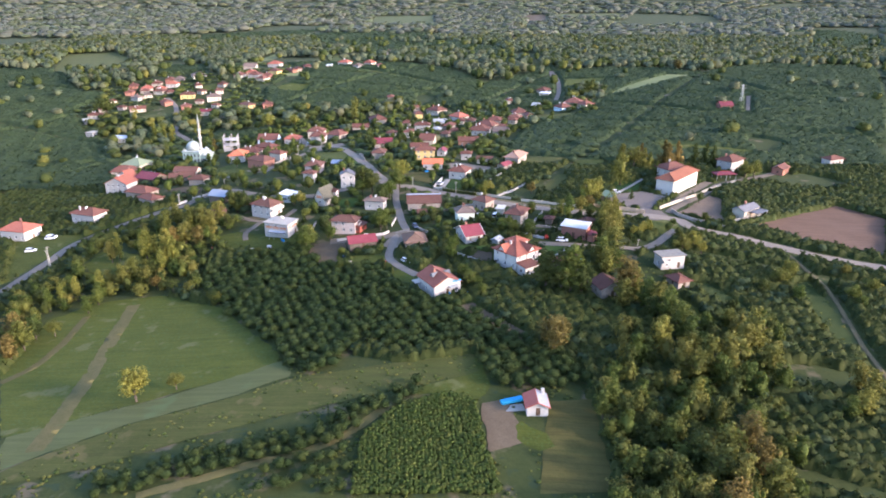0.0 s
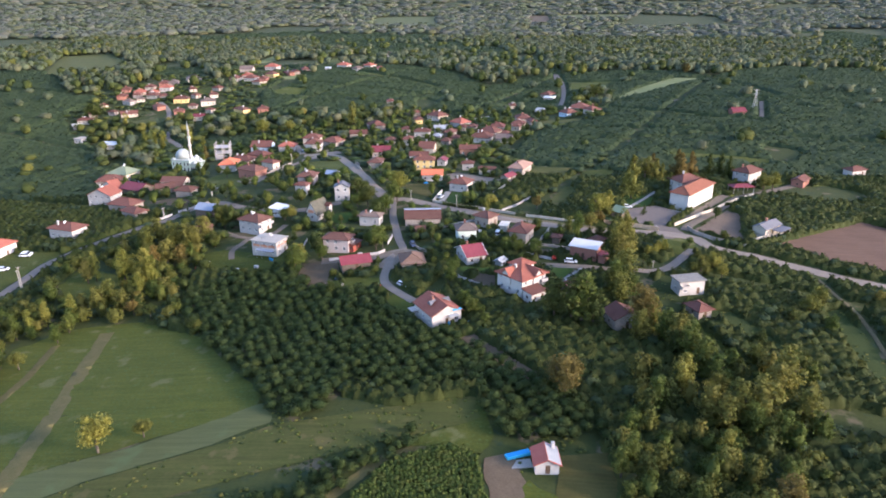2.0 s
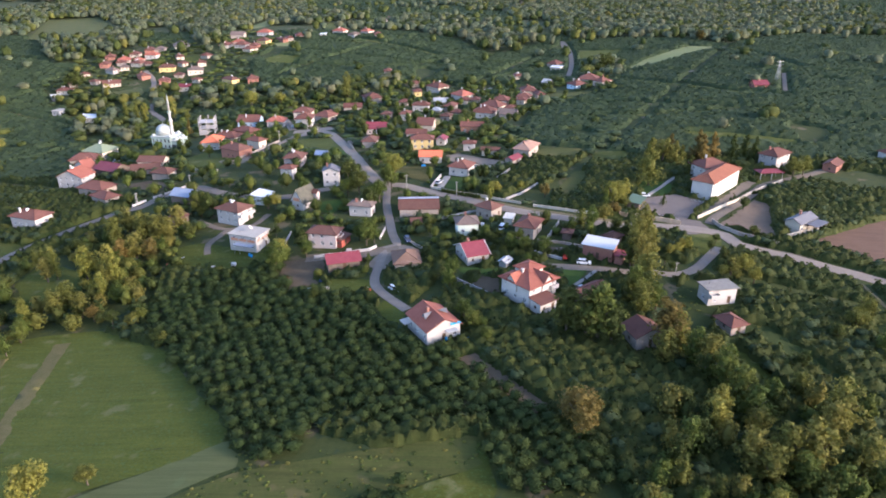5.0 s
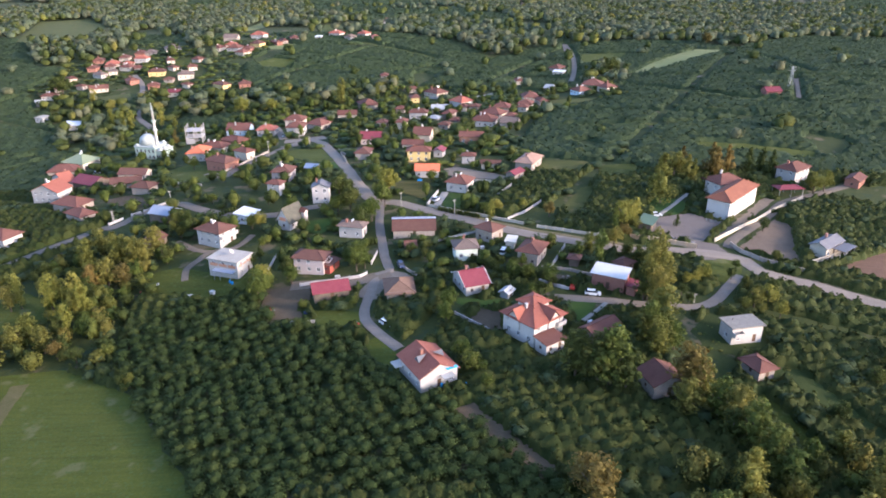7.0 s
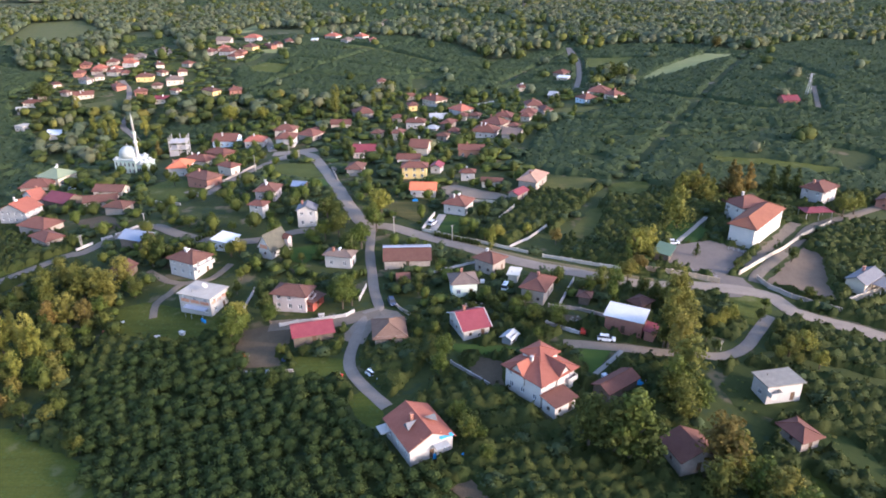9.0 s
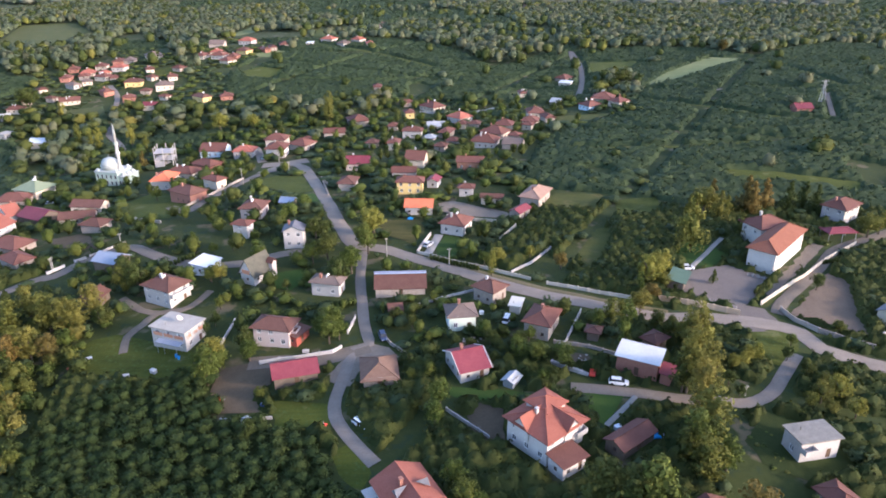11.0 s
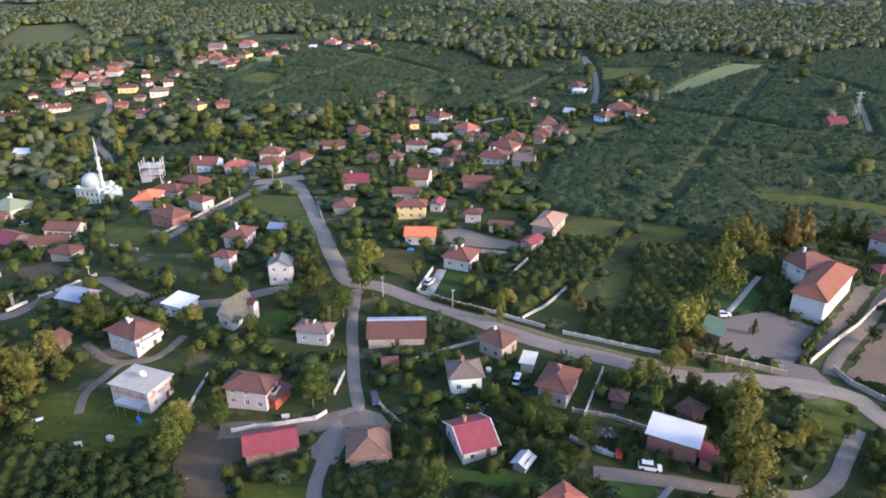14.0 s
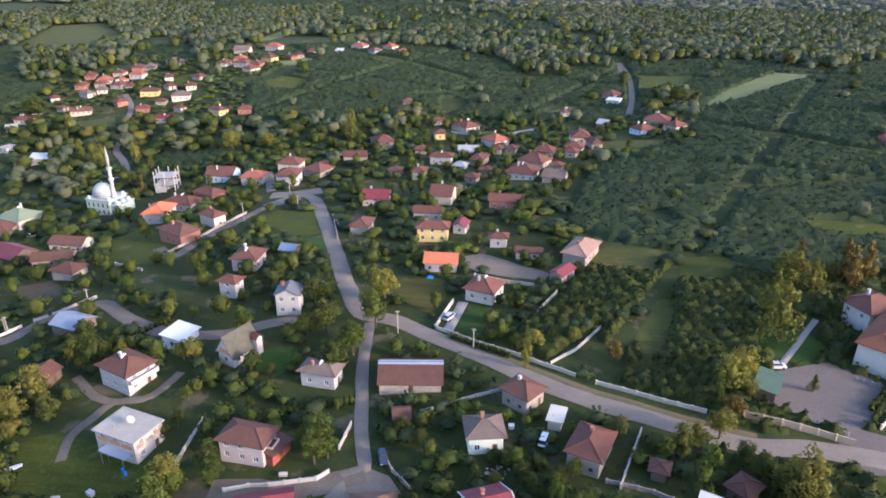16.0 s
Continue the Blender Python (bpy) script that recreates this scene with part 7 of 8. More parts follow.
# everything between: hazel plots, hedges and gardens
FAR_PLOTS = [[(-328, 961), (-372, 1283), (-259, 1458), (-91, 1359), (-14, 1162), (30, 900), (39, 725), (-51, 772), (-110, 846), (-257, 1061)],
             [(-478, 1143), (-540, 1337), (-360, 1491), (-328, 1196), (-357, 1048)], [(396, 1021), (645, 1596), (838, 1609), (538, 1006)],
             [(265, 1614), (430, 2229), (634, 2129), (540, 1677)], [(-283, 1671), (-336, 2085), (-161, 2148), (-112, 1634)],
             [(182, 2002), (201, 2220), (418, 2257), (378, 2038)], [(84, 1694), (108, 2160), (165, 2190), (141, 1722)], [(-571, 938), (-526, 974), (-398, 808), (-391, 715), (-465, 726)]]


def far_plots(X, Y):
    """Open hazel plots and fields in the far valley, with tree lines between them."""
    hit = np.zeros(len(X), bool)
    for poly in FAR_PLOTS:
        hit |= inside(poly, X, Y)
    lines = np.sin((X * 0.5 + Y * 0.87) * 0.036) > 0.93
    return hit & ~(lines & (Y < 1500) & (hills(X, Y, 0.01, 3.0) > 0.0))


WOODS = [WOOD_RIGHT, WOOD_LEFT, WOOD_WEST, WOOD_VALLEY, WOOD_MOSQUE, WOOD_HILL, WOOD_MIDDLE, WOOD_LANE, WOOD_NORTH, WOOD_FIELD]
X, Y = lattice(prng, -470, 560, 95, 345, 3.9, 12, 0.7)
X2, Y2 = lattice(prng, -620, 560, 345, 760, 5.0, 12, 0.9)
k = inside(VILLAGE, X2, Y2) | inside(HAMLET, X2, Y2) | (prng.random(len(X2)) < 0.05)
k1 = inside(VILLAGE, X, Y) | (prng.random(len(X)) < 0.16)
X, Y = np.concatenate([X[k1], X2[k]]), np.concatenate([Y[k1], Y2[k]])
k = in_view(X, Y) & clear(X, Y, 0.6)
X, Y = X[k], Y[k]
kind_n = hills(X, Y, 0.03, 2.0)
village = inside(VILLAGE, X, Y) | inside(HAMLET, X, Y)
wood = np.zeros(len(X), bool)
for poly in WOODS[2:]:
    wood |= inside(poly, X, Y)
wood |= (Y > 760) & ~far_plots(X, Y)
taken = inside(ORCHARD_NEAR, X, Y) | inside(ORCHARD_MID, X, Y) | inside(CORN, X, Y) | inside(HEDGE_ROW, X, Y)
front = (Y < 150) & (X < 24)
rows = np.sin((X * 0.35 + Y * 0.94) * 0.06) < 0.985
keep = ~taken & ~wood & ~front & np.where(village, (kind_n > np.where((Y < 285) & (X > -30) & (X < 45), -0.8, -0.2)) & (prng.random(len(X)) < 0.8), (kind_n > -0.5) & rows)
X, Y, village = X[keep], Y[keep], village[keep]
W = np.where(village, np.where(prng.random(len(X)) < 0.3, prng.uniform(2.0, 4.0, len(X)), prng.uniform(4.5, 8.0, len(X))), np.where(Y < 345, prng.uniform(5.6, 7.6, len(X)), np.where(Y < 760, prng.uniform(6.6, 9.4, len(X)), prng.uniform(11.0, 16.0, len(X)))))
H = np.where(village, prng.uniform(1.4, 4.2, len(X)), np.where(Y < 345, prng.uniform(2.4, 3.4, len(X)), prng.uniform(2.4, 3.4, len(X))))
H = np.where(inside(HAMLET, X, Y), H * 0.7, H)
W = np.where(village & (Y > 345), W * 1.25, W)
near = Y < np.where(village, 345, 330)
sort = np.where(village, prng.random(len(X)), 0.34 + 0.62 * prng.random(len(X)))
for lo, hi, tint, words in ((0, 0.34, "light", "fresh green garden shrubs"), (0.34, 0.93, "hazel", "dark green hazel bushes and garden shrubs"), (0.93, 1.01, "green", "deep green scrub and garden bushes")):
    s = (sort >= lo) & (sort < hi)
    a, f = s & near, s & ~near
    scatter("garden_shrubs", HAZEL_MID, X[a], Y[a], W[a], H[a], LEAF[tint], words, "shrubs", prng)
    scatter("hazel_plots", HAZEL_FAR, X[f], Y[f], W[f], H[f], LEAF[tint], words + " far off", "orchard", prng)



def canopy(x0, x1, y0, y1, step, gap, tall, tufts, tint, leaf):
    """Hazel plots, whose bushes have grown into one uneven canopy with ragged tufts."""
    rng = np.random.default_rng(int(step * 10))
    nx, ny = int((x1 - x0) / step), int((y1 - y0) / step)
    a, b = np.meshgrid(np.arange(nx), np.arange(ny))
    X = (x0 + a * step).ravel() + rng.uniform(-0.3, 0.3, nx * ny) * step
    Y = (y0 + b * step).ravel() + rng.uniform(-0.3, 0.3, nx * ny) * step
    ok = in_view(X, Y, 5) & ~inside(VILLAGE, X, Y) & ~inside(HAMLET, X, Y)
    for poly in WOODS[2:]:
        ok &= ~inside(poly, X, Y)
    if y0 >= 760:
        ok &= far_plots(X, Y)
    if y0 < 200:
        ok &= ~inside(ORCHARD_NEAR, X, Y) & ~inside(ORCHARD_MID, X, Y) & ~inside(CORN, X, Y) & ~inside(HEDGE_ROW, X, Y) & ~((Y < 150) & (X < 26)) & ~(inside(WOOD_LEFT, X, Y))
    idx = np.nonzero(ok)[0]
    ok[idx] = clear(X[idx], Y[idx], 0.8)
    idx = np.nonzero(ok)[0]
    ok[idx] = (hills(X[idx], Y[idx], 0.03, 2.0) > -0.5) & (np.sin((X[idx] * 0.35 + Y[idx] * 0.94) * 0.06) < 0.985) & (np.sin((X[idx] * 0.9 - Y[idx] * 0.43) * 0.045) < 0.992)
    idx = np.nonzero(ok)[0]
    H = np.full(nx * ny, -0.3)
    u = (X[idx] * 0.978 + Y[idx] * 0.208) / gap + 0.8 * hills(X[idx], Y[idx], 0.11, 5.0)
    v = (Y[idx] * 0.978 - X[idx] * 0.208) / gap + 0.8 * hills(X[idx], Y[idx], 0.11, 6.0)
    bush = (0.5 + 0.5 * np.cos(2 * math.pi * u)) * (0.5 + 0.5 * np.cos(2 * math.pi * v))
    H[idx] = tall * (0.3 + 0.62 * bush ** 0.48 + 0.26 * hills(X[idx], Y[idx], 0.06, 4.0) + rng.uniform(-0.12, 0.12, len(idx)))
    Z = gz(X, Y) + H
    i = (np.arange(ny - 1)[:, None] * nx + np.arange(nx - 1)[None]).ravel()
    F = np.stack([i, i + 1, i + nx + 1, i + nx], -1)
    F = F[ok[F].any(1)]
    used, inv = np.unique(F, return_inverse=True)
    V = np.stack([X, Y, Z], -1)[used]
    F = inv.reshape(-1, 4)
    n = np.cross(V[F[:, 2]] - V[F[:, 0]], V[F[:, 3]] - V[F[:, 1]])
    N = np.zeros_like(V)
    for k in range(4):
        np.add.at(N, F[:, k], n)
    N /= np.maximum(np.linalg.norm(N, axis=1), 1e-6)[:, None]
    tone = 0.5 + 0.9 * hills(V[:, 0], V[:, 1], 0.21, 8.0)
    pick = rng.choice(idx, tufts)
    c = np.stack([X[pick], Y[pick], Z[pick] - 0.6 * leaf], -1) + rng.uniform(-0.5, 0.5, (tufts, 3)) * np.array([step, step, 0.1])
    v2, f2, n2 = leaves(rng, [np.repeat(c, 2, 0)], [1.05 * leaf], 2 * tufts, leaf, 1.0, 0.9, 0.6)
    n2[:, 2] += 0.6
    V, F, N = merge((V, F, N), (v2, f2, n2))
    tone = np.concatenate([tone, np.repeat(rng.uniform(0.1, 0.95, tufts), 8)])
    ob = new("hazel_plots", fast_mesh("hazel_plots", V, F, N, LEAF[tint], np.clip(tone, 0, 0.98)))
    tagged(ob, "dark green hazel orchards grown into one canopy", "orchard", kind="stuff")


canopy(-250, 215, 84, 341, 0.98, 3.6, 3.0, 70000, "scrub", 0.34)
canopy(-600, 520, 338, 760, 1.75, 4.3, 3.0, 55000, "hazel", 0.56)
canopy(-700, 700, 760, 1500, 4.0, 9.8, 3.8, 12000, "hazel", 1.28)

# fruit trees in the gardens
X, Y = lattice(prng, -330, 150, 180, 600, 9.4, 33, 3.2)
k = in_view(X, Y) & clear(X, Y, 1.2) & inside(VILLAGE, X, Y) & (prng.random(len(X)) < 0.8)
X, Y = X[k], Y[k]
for q, tint in enumerate(("green", "light", "green", "light")):
    s = slice(q, None, 4)
    scatter("fruit_trees", CROWN_MID, X[s], Y[s], prng.uniform(4.0, 7.5, len(X[s])), prng.uniform(3.8, 7.6, len(X[s])), LEAF[tint], "leafy fruit trees between the houses", "trees", prng)

# woods at the foot of the slope, with tall scrub between the single trees
X, Y = lattice(prng, -190, 140, 85, 320, 5.0, 40, 1.5)
k = (inside(WOOD_RIGHT, X, Y) | inside(WOOD_LEFT, X, Y)) & clear(X, Y, 0.5)
X, Y = X[k], Y[k]
for side, tints, tall in ((X > 0, ("light", "green", "olive", "light", "olive"), 9.0), (X < 0, ("olive", "light", "olive", "green", "light"), 6.8)):
    for q, tint in enumerate(tints):
        a, b = X[side][q::5], Y[side][q::5]
        scatter("woodland", CROWN_WOOD, a, b, prng.uniform(4.2, 7.0, len(a)), prng.uniform(3.4, tall, len(a)), LEAF[tint], "broadleaf woodland below the village", "woodland", prng)

# woods behind and around the village
X, Y = lattice(prng, -700, 900, 330, 1250, 9.0, 20, 2.8)
k = in_view(X, Y, 60) & clear(X, Y, 0.5)
X, Y = X[k], Y[k]
kn = hills(X, Y, 0.012, 6.0)
wood = (Y > 760) & ~far_plots(X, Y) & ((Y > 980) | (kn > -0.22))
for poly in WOODS[2:]:
    wood |= inside(poly, X, Y)
far_trees = ~wood & (prng.random(len(X)) < 0.04)
sort = np.where(far_trees, 0.55 + 0.4 * prng.random(len(X)), prng.random(len(X)))[wood | far_trees]
X, Y = X[wood | far_trees], Y[wood | far_trees]
sort = np.where((Y < 640) & (sort < 0.45), 0.56 + 0.3 * prng.random(len(X)), sort)
for lo, hi, tint in ((0, 0.68, "forest"), (0.68, 0.93, "green"), (0.93, 1.01, "olive")):
    s = (sort >= lo) & (sort < hi)
    for some, shapes in ((s & (Y < 700), CROWN_FAR), (s & (Y >= 700), CROWN_TINY)):
        n = some.sum()
        scatter("far_woods", shapes, X[some], Y[some], prng.uniform(8.5, 14, n), np.where(Y[some] < 620, prng.uniform(5, 9, n), prng.uniform(7, 13, n)), LEAF[tint], "broadleaf woods beyond the village", "woods", prng)
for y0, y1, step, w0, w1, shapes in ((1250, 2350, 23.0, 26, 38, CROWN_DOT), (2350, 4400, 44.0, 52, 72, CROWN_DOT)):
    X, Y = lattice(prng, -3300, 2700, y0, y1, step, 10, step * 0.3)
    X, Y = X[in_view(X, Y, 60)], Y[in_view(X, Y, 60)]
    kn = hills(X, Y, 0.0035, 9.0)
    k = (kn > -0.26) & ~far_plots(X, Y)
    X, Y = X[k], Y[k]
    # every second crown wears the leaf colour with haze mixed in
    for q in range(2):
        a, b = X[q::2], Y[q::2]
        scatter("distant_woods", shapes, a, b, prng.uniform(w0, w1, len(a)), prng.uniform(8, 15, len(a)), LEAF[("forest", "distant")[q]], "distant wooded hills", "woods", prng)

# weeds and tufts on the rough strips
X, Y = lattice(prng, -130, 110, 90, 230, 1.5, 31, 0.6)
strip = np.zeros(len(X), bool)
for poly in TUFTED:
    strip |= inside(poly, X, Y)
k = (strip & (hills(X, Y, 0.14, 4.0) > -0.02)) | ((Y < 150) & (X < 24) & clear(X, Y, 0.2) & ~inside(CORN, X, Y) & ~inside(HEDGE_ROW, X, Y) & (hills(X, Y, 0.1, 8.0) > 0.05))
X, Y = X[k], Y[k]
for q, tint in enumerate(("olive", "light", "green")):
    s = slice(q, None, 3)
    scatter("weeds", HAZEL_FAR, X[s], Y[s], prng.uniform(0.5, 1.6, len(X[s])), prng.uniform(0.2, 0.6, len(X[s])), LEAF[tint], "rough tufts of weeds in the grass", "weeds", prng)

# corn
X, Y = lattice(prng, -40, 20, 80, 150, 0.85, 8, 0.14)
k = inside(CORN, X, Y) & clear(X, Y, -0.4)
X, Y = X[k], Y[k]
CORN_SHAPE = [shrub_shape(60 + s, 4, 5, 0.15, 1.0, 1.0, heart=(5, 3), lift=1.2, fill=0.36) for s in range(3)]
scatter("corn_field", CORN_SHAPE, X, Y, prng.uniform(1.3, 1.9, len(X)), prng.uniform(1.5, 2.0, len(X)), LEAF["corn"], "field of tall green corn in rows", "crop", prng)


def clipped_hedge(width, height, pts):
    """A dense clipped evergreen hedge along a line."""
    rng = np.random.default_rng(int(abs(pts[0][0]) * 10))
    (x0, y0), (x1, y1) = pts
    n = int(math.hypot(x1 - x0, y1 - y0) / 1.1) + 1
    parts = []
    for k in range(n):
        f = k / max(n - 1, 1)
        x, y = x0 + (x1 - x0) * f, y0 + (y1 - y0) * f
        z = float(gz(x, y))
        c = np.array([[x, y, z + height * q] for q in (0.25, 0.55, 0.8)]) + rng.normal(scale=0.08, size=(3, 3))
        parts.append(leaves(rng, c, [width * 0.5, width * 0.48, width * 0.4], 16, 0.26, 0.2, 1.0))
        v, f2, nn = core(rng, width * 0.48, height * 0.5, height * 0.45)
        parts.append((v + np.array([x, y, z]), f2, nn))
    ob = new("hedge", fast_mesh("hedge", *merge(*parts), LEAF["green"]))
    tagged(ob, "clipped dark green hedge along a garden", "hedge")


clipped_hedge(1.6, 2.2, [(-52.3, 260), (-45.1, 262)])
clipped_hedge(1.6, 2.4, [(-45.1, 262), (-36.1, 264.6)])
clipped_hedge(1.2, 1.6, [(-17.4, 290.7), (-3.3, 283.4)])
clipped_hedge(1.0, 1.4, [(51.7, 307.8), (60.7, 321.5)])
clipped_hedge(1.2, 1.6, [(71.5, 272.3), (82.1, 285.2)])
clipped_hedge(1.0, 1.3, [(98.1, 293.7), (106.8, 298.1)])
clipped_hedge(1.2, 1.8, [(-99.4, 286.8), (-93.2, 294.5)])
# ---- single trees ----
TREE_PARTS = {}


def tree_meshes(kind, tint, v):
    key = (kind, tint, v)
    if key in TREE_PARTS:
        return TREE_PARTS[key]
    rng = np.random.default_rng(v * 13 + len(kind))
    tr = bmesh.new()
    if kind == "conifer":
        n = 26
        t = (np.arange(n) + 0.5) / n
        a = rng.uniform(0, 6.28, n)
        rad = (1 - t) * 0.2 + 0.02
        c = np.stack([rad * np.cos(a) * 0.8, rad * np.sin(a) * 0.8, 0.12 + 0.86 * t], -1)
        vf = merge(leaves(rng, c, rad * 0.75 + 0.02, 48, 0.0225, -0.2, 0.7), core(rng, 0.09, 0.36, 0.42))
        rod(tr, (0, 0, -0.04), (0, 0, 0.9), 0.022, 0.006)
    elif kind == "poplar":
        n = 26
        t = rng.uniform(0.0, 1, n)
        a = rng.uniform(0, 6.28, n)
        rad = 0.15 * np.sqrt(np.clip(np.sin(math.pi * (0.12 + 0.84 * t)), 0, 1))
        c = np.stack([rad * np.cos(a) * 0.75, rad * np.sin(a) * 0.75, 0.16 + 0.78 * t], -1)
        vf = merge(leaves(rng, c, rng.uniform(0.05, 0.085, n), 44, 0.0185, 0.4, 1.3), leaves(rng, np.array([[0, 0, 0.3], [0, 0, 0.5], [0, 0, 0.7]]), [0.09] * 3, 40, 0.025, 0.2, 1.3), core(rng, 0.05, 0.3, 0.5))
        rod(tr, (0, 0, -0.04), (0, 0, 0.7), 0.022, 0.008)
    elif kind == "oval":
        n = 46
        t = rng.uniform(0.0, 1, n)
        a = rng.uniform(0, 6.28, n)
        rad = 0.185 * np.sin(math.pi * (0.16 + 0.74 * t)) ** 0.8 * rng.uniform(0.55, 1.1, n)
        c = np.stack([rad * np.cos(a), rad * np.sin(a), 0.16 + 0.76 * t], -1)
        vf = merge(leaves(rng, c, rng.uniform(0.045, 0.085, n), 22, 0.0220, 0.35, 0.8), leaves(rng, np.array([[0, 0, 0.35], [0, 0, 0.55], [0, 0, 0.72]]), [0.13, 0.14, 0.10], 50, 0.026, 0.2, 1.2), core(rng, 0.10, 0.32, 0.48, 7, 6))
        rod(tr, (0, 0, -0.04), (0, 0, 0.6), 0.022, 0.010)
        for i in range(5):
            b = i * 1.26 + v
            rod(tr, (0, 0, 0.2 + 0.05 * i), (0.13 * math.cos(b), 0.13 * math.sin(b), 0.36 + 0.07 * i), 0.010, 0.004, 5)
    elif kind == "palm":
        c = np.stack([0.16 * np.cos(np.arange(12) * 0.52), 0.16 * np.sin(np.arange(12) * 0.52), 0.86 + 0.05 * (np.arange(12) % 3)], -1)
        vf = leaves(rng, c, np.full(12, 0.1), 14, 0.06, 0, 0.6)
        rod(tr, (0, 0, -0.04), (0, 0, 0.86), 0.03, 0.02)
    else:
        n = 34
        d = rng.normal(size=(n, 3))
        d /= np.linalg.norm(d, axis=1)[:, None]
        c = d * np.array([0.28, 0.28, 0.30]) * rng.uniform(0.55, 1.0, (n, 1))
        c[:, :2] *= (1.15 - 0.5 * np.clip(c[:, 2:3] / 0.27, 0, 1))
        c[:, 2] += 0.54
        vf = merge(leaves(rng, c, rng.uniform(0.08, 0.14, n), 38, 0.0245), leaves(rng, np.array([[0, 0, 0.52]]), [0.22], 110, 0.03), core(rng, 0.13, 0.22, 0.5))
        rod(tr, (0, 0, -0.04), (0.01, 0, 0.42), 0.030, 0.02)
        for i in range(5):
            a = i * 1.26 + v
            rod(tr, (0.01, 0, 0.28 + 0.03 * i), (0.2 * math.cos(a), 0.2 * math.sin(a), 0.55 + 0.04 * i), 0.013, 0.005, 5)
    crown = fast_mesh("crown", *vf, LEAF[tint])
    TREE_PARTS[key] = (mesh_of("trunk", tr, BARK), crown)
    return TREE_PARTS[key]


TREE_WORD = {"green": "dark green", "light": "fresh green", "olive": "olive-green", "yellow": "yellow-green", "rust": "rust-tinged"}
KIND_WORD = {"round": "broadleaf tree with a rounded crown", "poplar": "slender upright poplar tree", "conifer": "tall pointed conifer", "palm": "small palm tree", "oval": "tall broadleaf tree with an oval crown"}


def tree(x, y, height, kind, tint):
    rng = random.Random(int(x * 13 + y * 7))
    top = thing("tree", x, y, rng.uniform(0, 360), TREE_WORD[tint] + " " + KIND_WORD[kind], "tree", "trees")
    tm, cm = tree_meshes(kind, tint, rng.randrange(3))
    f = rng.uniform(1.15, 1.45) if kind == "oval" else rng.uniform(0.92, 1.12)
    top.scale = (height * f, height * f, height)
    part("trunk", tm, None, top)
    part("crown", cm, None, top)



tree(-81.9, 134.1, 11.2, 'round', 'yellow')
tree(19.6, 154.7, 12.9, 'round', 'rust')
tree(-74.3, 139.6, 5.5, 'round', 'olive')
tree(-85.9, 194.1, 5.4, 'round', 'green')
tree(-64.7, 232.1, 12.0, 'round', 'light')
tree(-10.0, 215.3, 7.4, 'round', 'light')
tree(-2.8, 193.6, 6.8, 'round', 'light')
tree(0.6, 187.4, 5.3, 'round', 'light')
tree(48.3, 241.6, 13.9, 'round', 'olive')
tree(68.4, 241.0, 4.6, 'round', 'green')
tree(61.6, 307.9, 14.4, 'conifer', 'olive')
tree(75.8, 322.7, 11.4, 'conifer', 'olive')
tree(88.8, 330.0, 12.6, 'conifer', 'rust')
tree(94.0, 333.6, 12.7, 'conifer', 'rust')
tree(87.6, 332.8, 13.7, 'conifer', 'rust')
tree(78.9, 309.7, 8.9, 'conifer', 'green')
tree(102.5, 334.7, 11.6, 'conifer', 'green')
tree(107.8, 335.4, 11.6, 'conifer', 'green')
tree(111.0, 332.9, 11.5, 'conifer', 'green')
tree(72.2, 328.2, 12.6, 'round', 'olive')
tree(43.3, 273.4, 11.5, 'round', 'yellow')
tree(38.4, 258.9, 8.5, 'round', 'olive')
tree(33.3, 255.4, 6.7, 'round', 'olive')
tree(120.7, 315.7, 9.9, 'round', 'olive')
tree(125.9, 319.0, 9.9, 'round', 'olive')
tree(89.1, 276.5, 6.1, 'round', 'green')
tree(85.4, 254.4, 4.8, 'round', 'green')
tree(2.5, 287.2, 6.4, 'round', 'yellow')
tree(-37.6, 306.5, 12.9, 'round', 'yellow')
tree(-40.2, 282.3, 10.5, 'round', 'light')
tree(-49.2, 290.6, 11.8, 'round', 'green')
tree(-39.4, 299.2, 10.1, 'round', 'light')
tree(-42.4, 274.9, 11.2, 'round', 'green')
tree(-56.0, 304.2, 10.3, 'round', 'green')
tree(-233.1, 468.7, 13.2, 'poplar', 'yellow')
tree(-224.2, 465.0, 11.4, 'poplar', 'yellow')
tree(-216.5, 460.3, 12.9, 'poplar', 'yellow')
tree(-198.2, 461.4, 13.5, 'poplar', 'yellow')
tree(-185.7, 452.6, 8.9, 'poplar', 'olive')
tree(-169.2, 415.6, 9.3, 'conifer', 'rust')
tree(-152.8, 475.6, 14.5, 'round', 'yellow')
tree(-135.3, 480.5, 11.0, 'round', 'yellow')
tree(-268.3, 513.0, 13.3, 'poplar', 'yellow')
tree(-93.4, 489.2, 18.3, 'poplar', 'olive')
tree(-133.7, 355.0, 7.4, 'round', 'light')
tree(-111.2, 286.5, 5.9, 'round', 'green')
tree(-81.2, 278.3, 6.7, 'round', 'light')
tree(-101.9, 274.6, 11.2, 'round', 'green')
tree(-105.8, 274.9, 10.3, 'round', 'olive')
tree(-59.9, 244.7, 8.5, 'round', 'green')
tree(11.8, 236.1, 7.1, 'round', 'light')
tree(10.0, 245.9, 5.0, 'round', 'light')
tree(40.2, 269.5, 6.7, 'poplar', 'light')
tree(42.8, 266.0, 6.1, 'round', 'rust')
tree(0.8, 279.6, 8.0, 'poplar', 'yellow')
tree(-1.4, 286.8, 5.4, 'round', 'light')
tree(20.6, 283.8, 6.6, 'round', 'rust')
tree(-53.3, 288.4, 8.7, 'round', 'light')
tree(-37.4, 294.5, 9.7, 'round', 'light')
tree(-42.3, 287.8, 7.1, 'round', 'light')
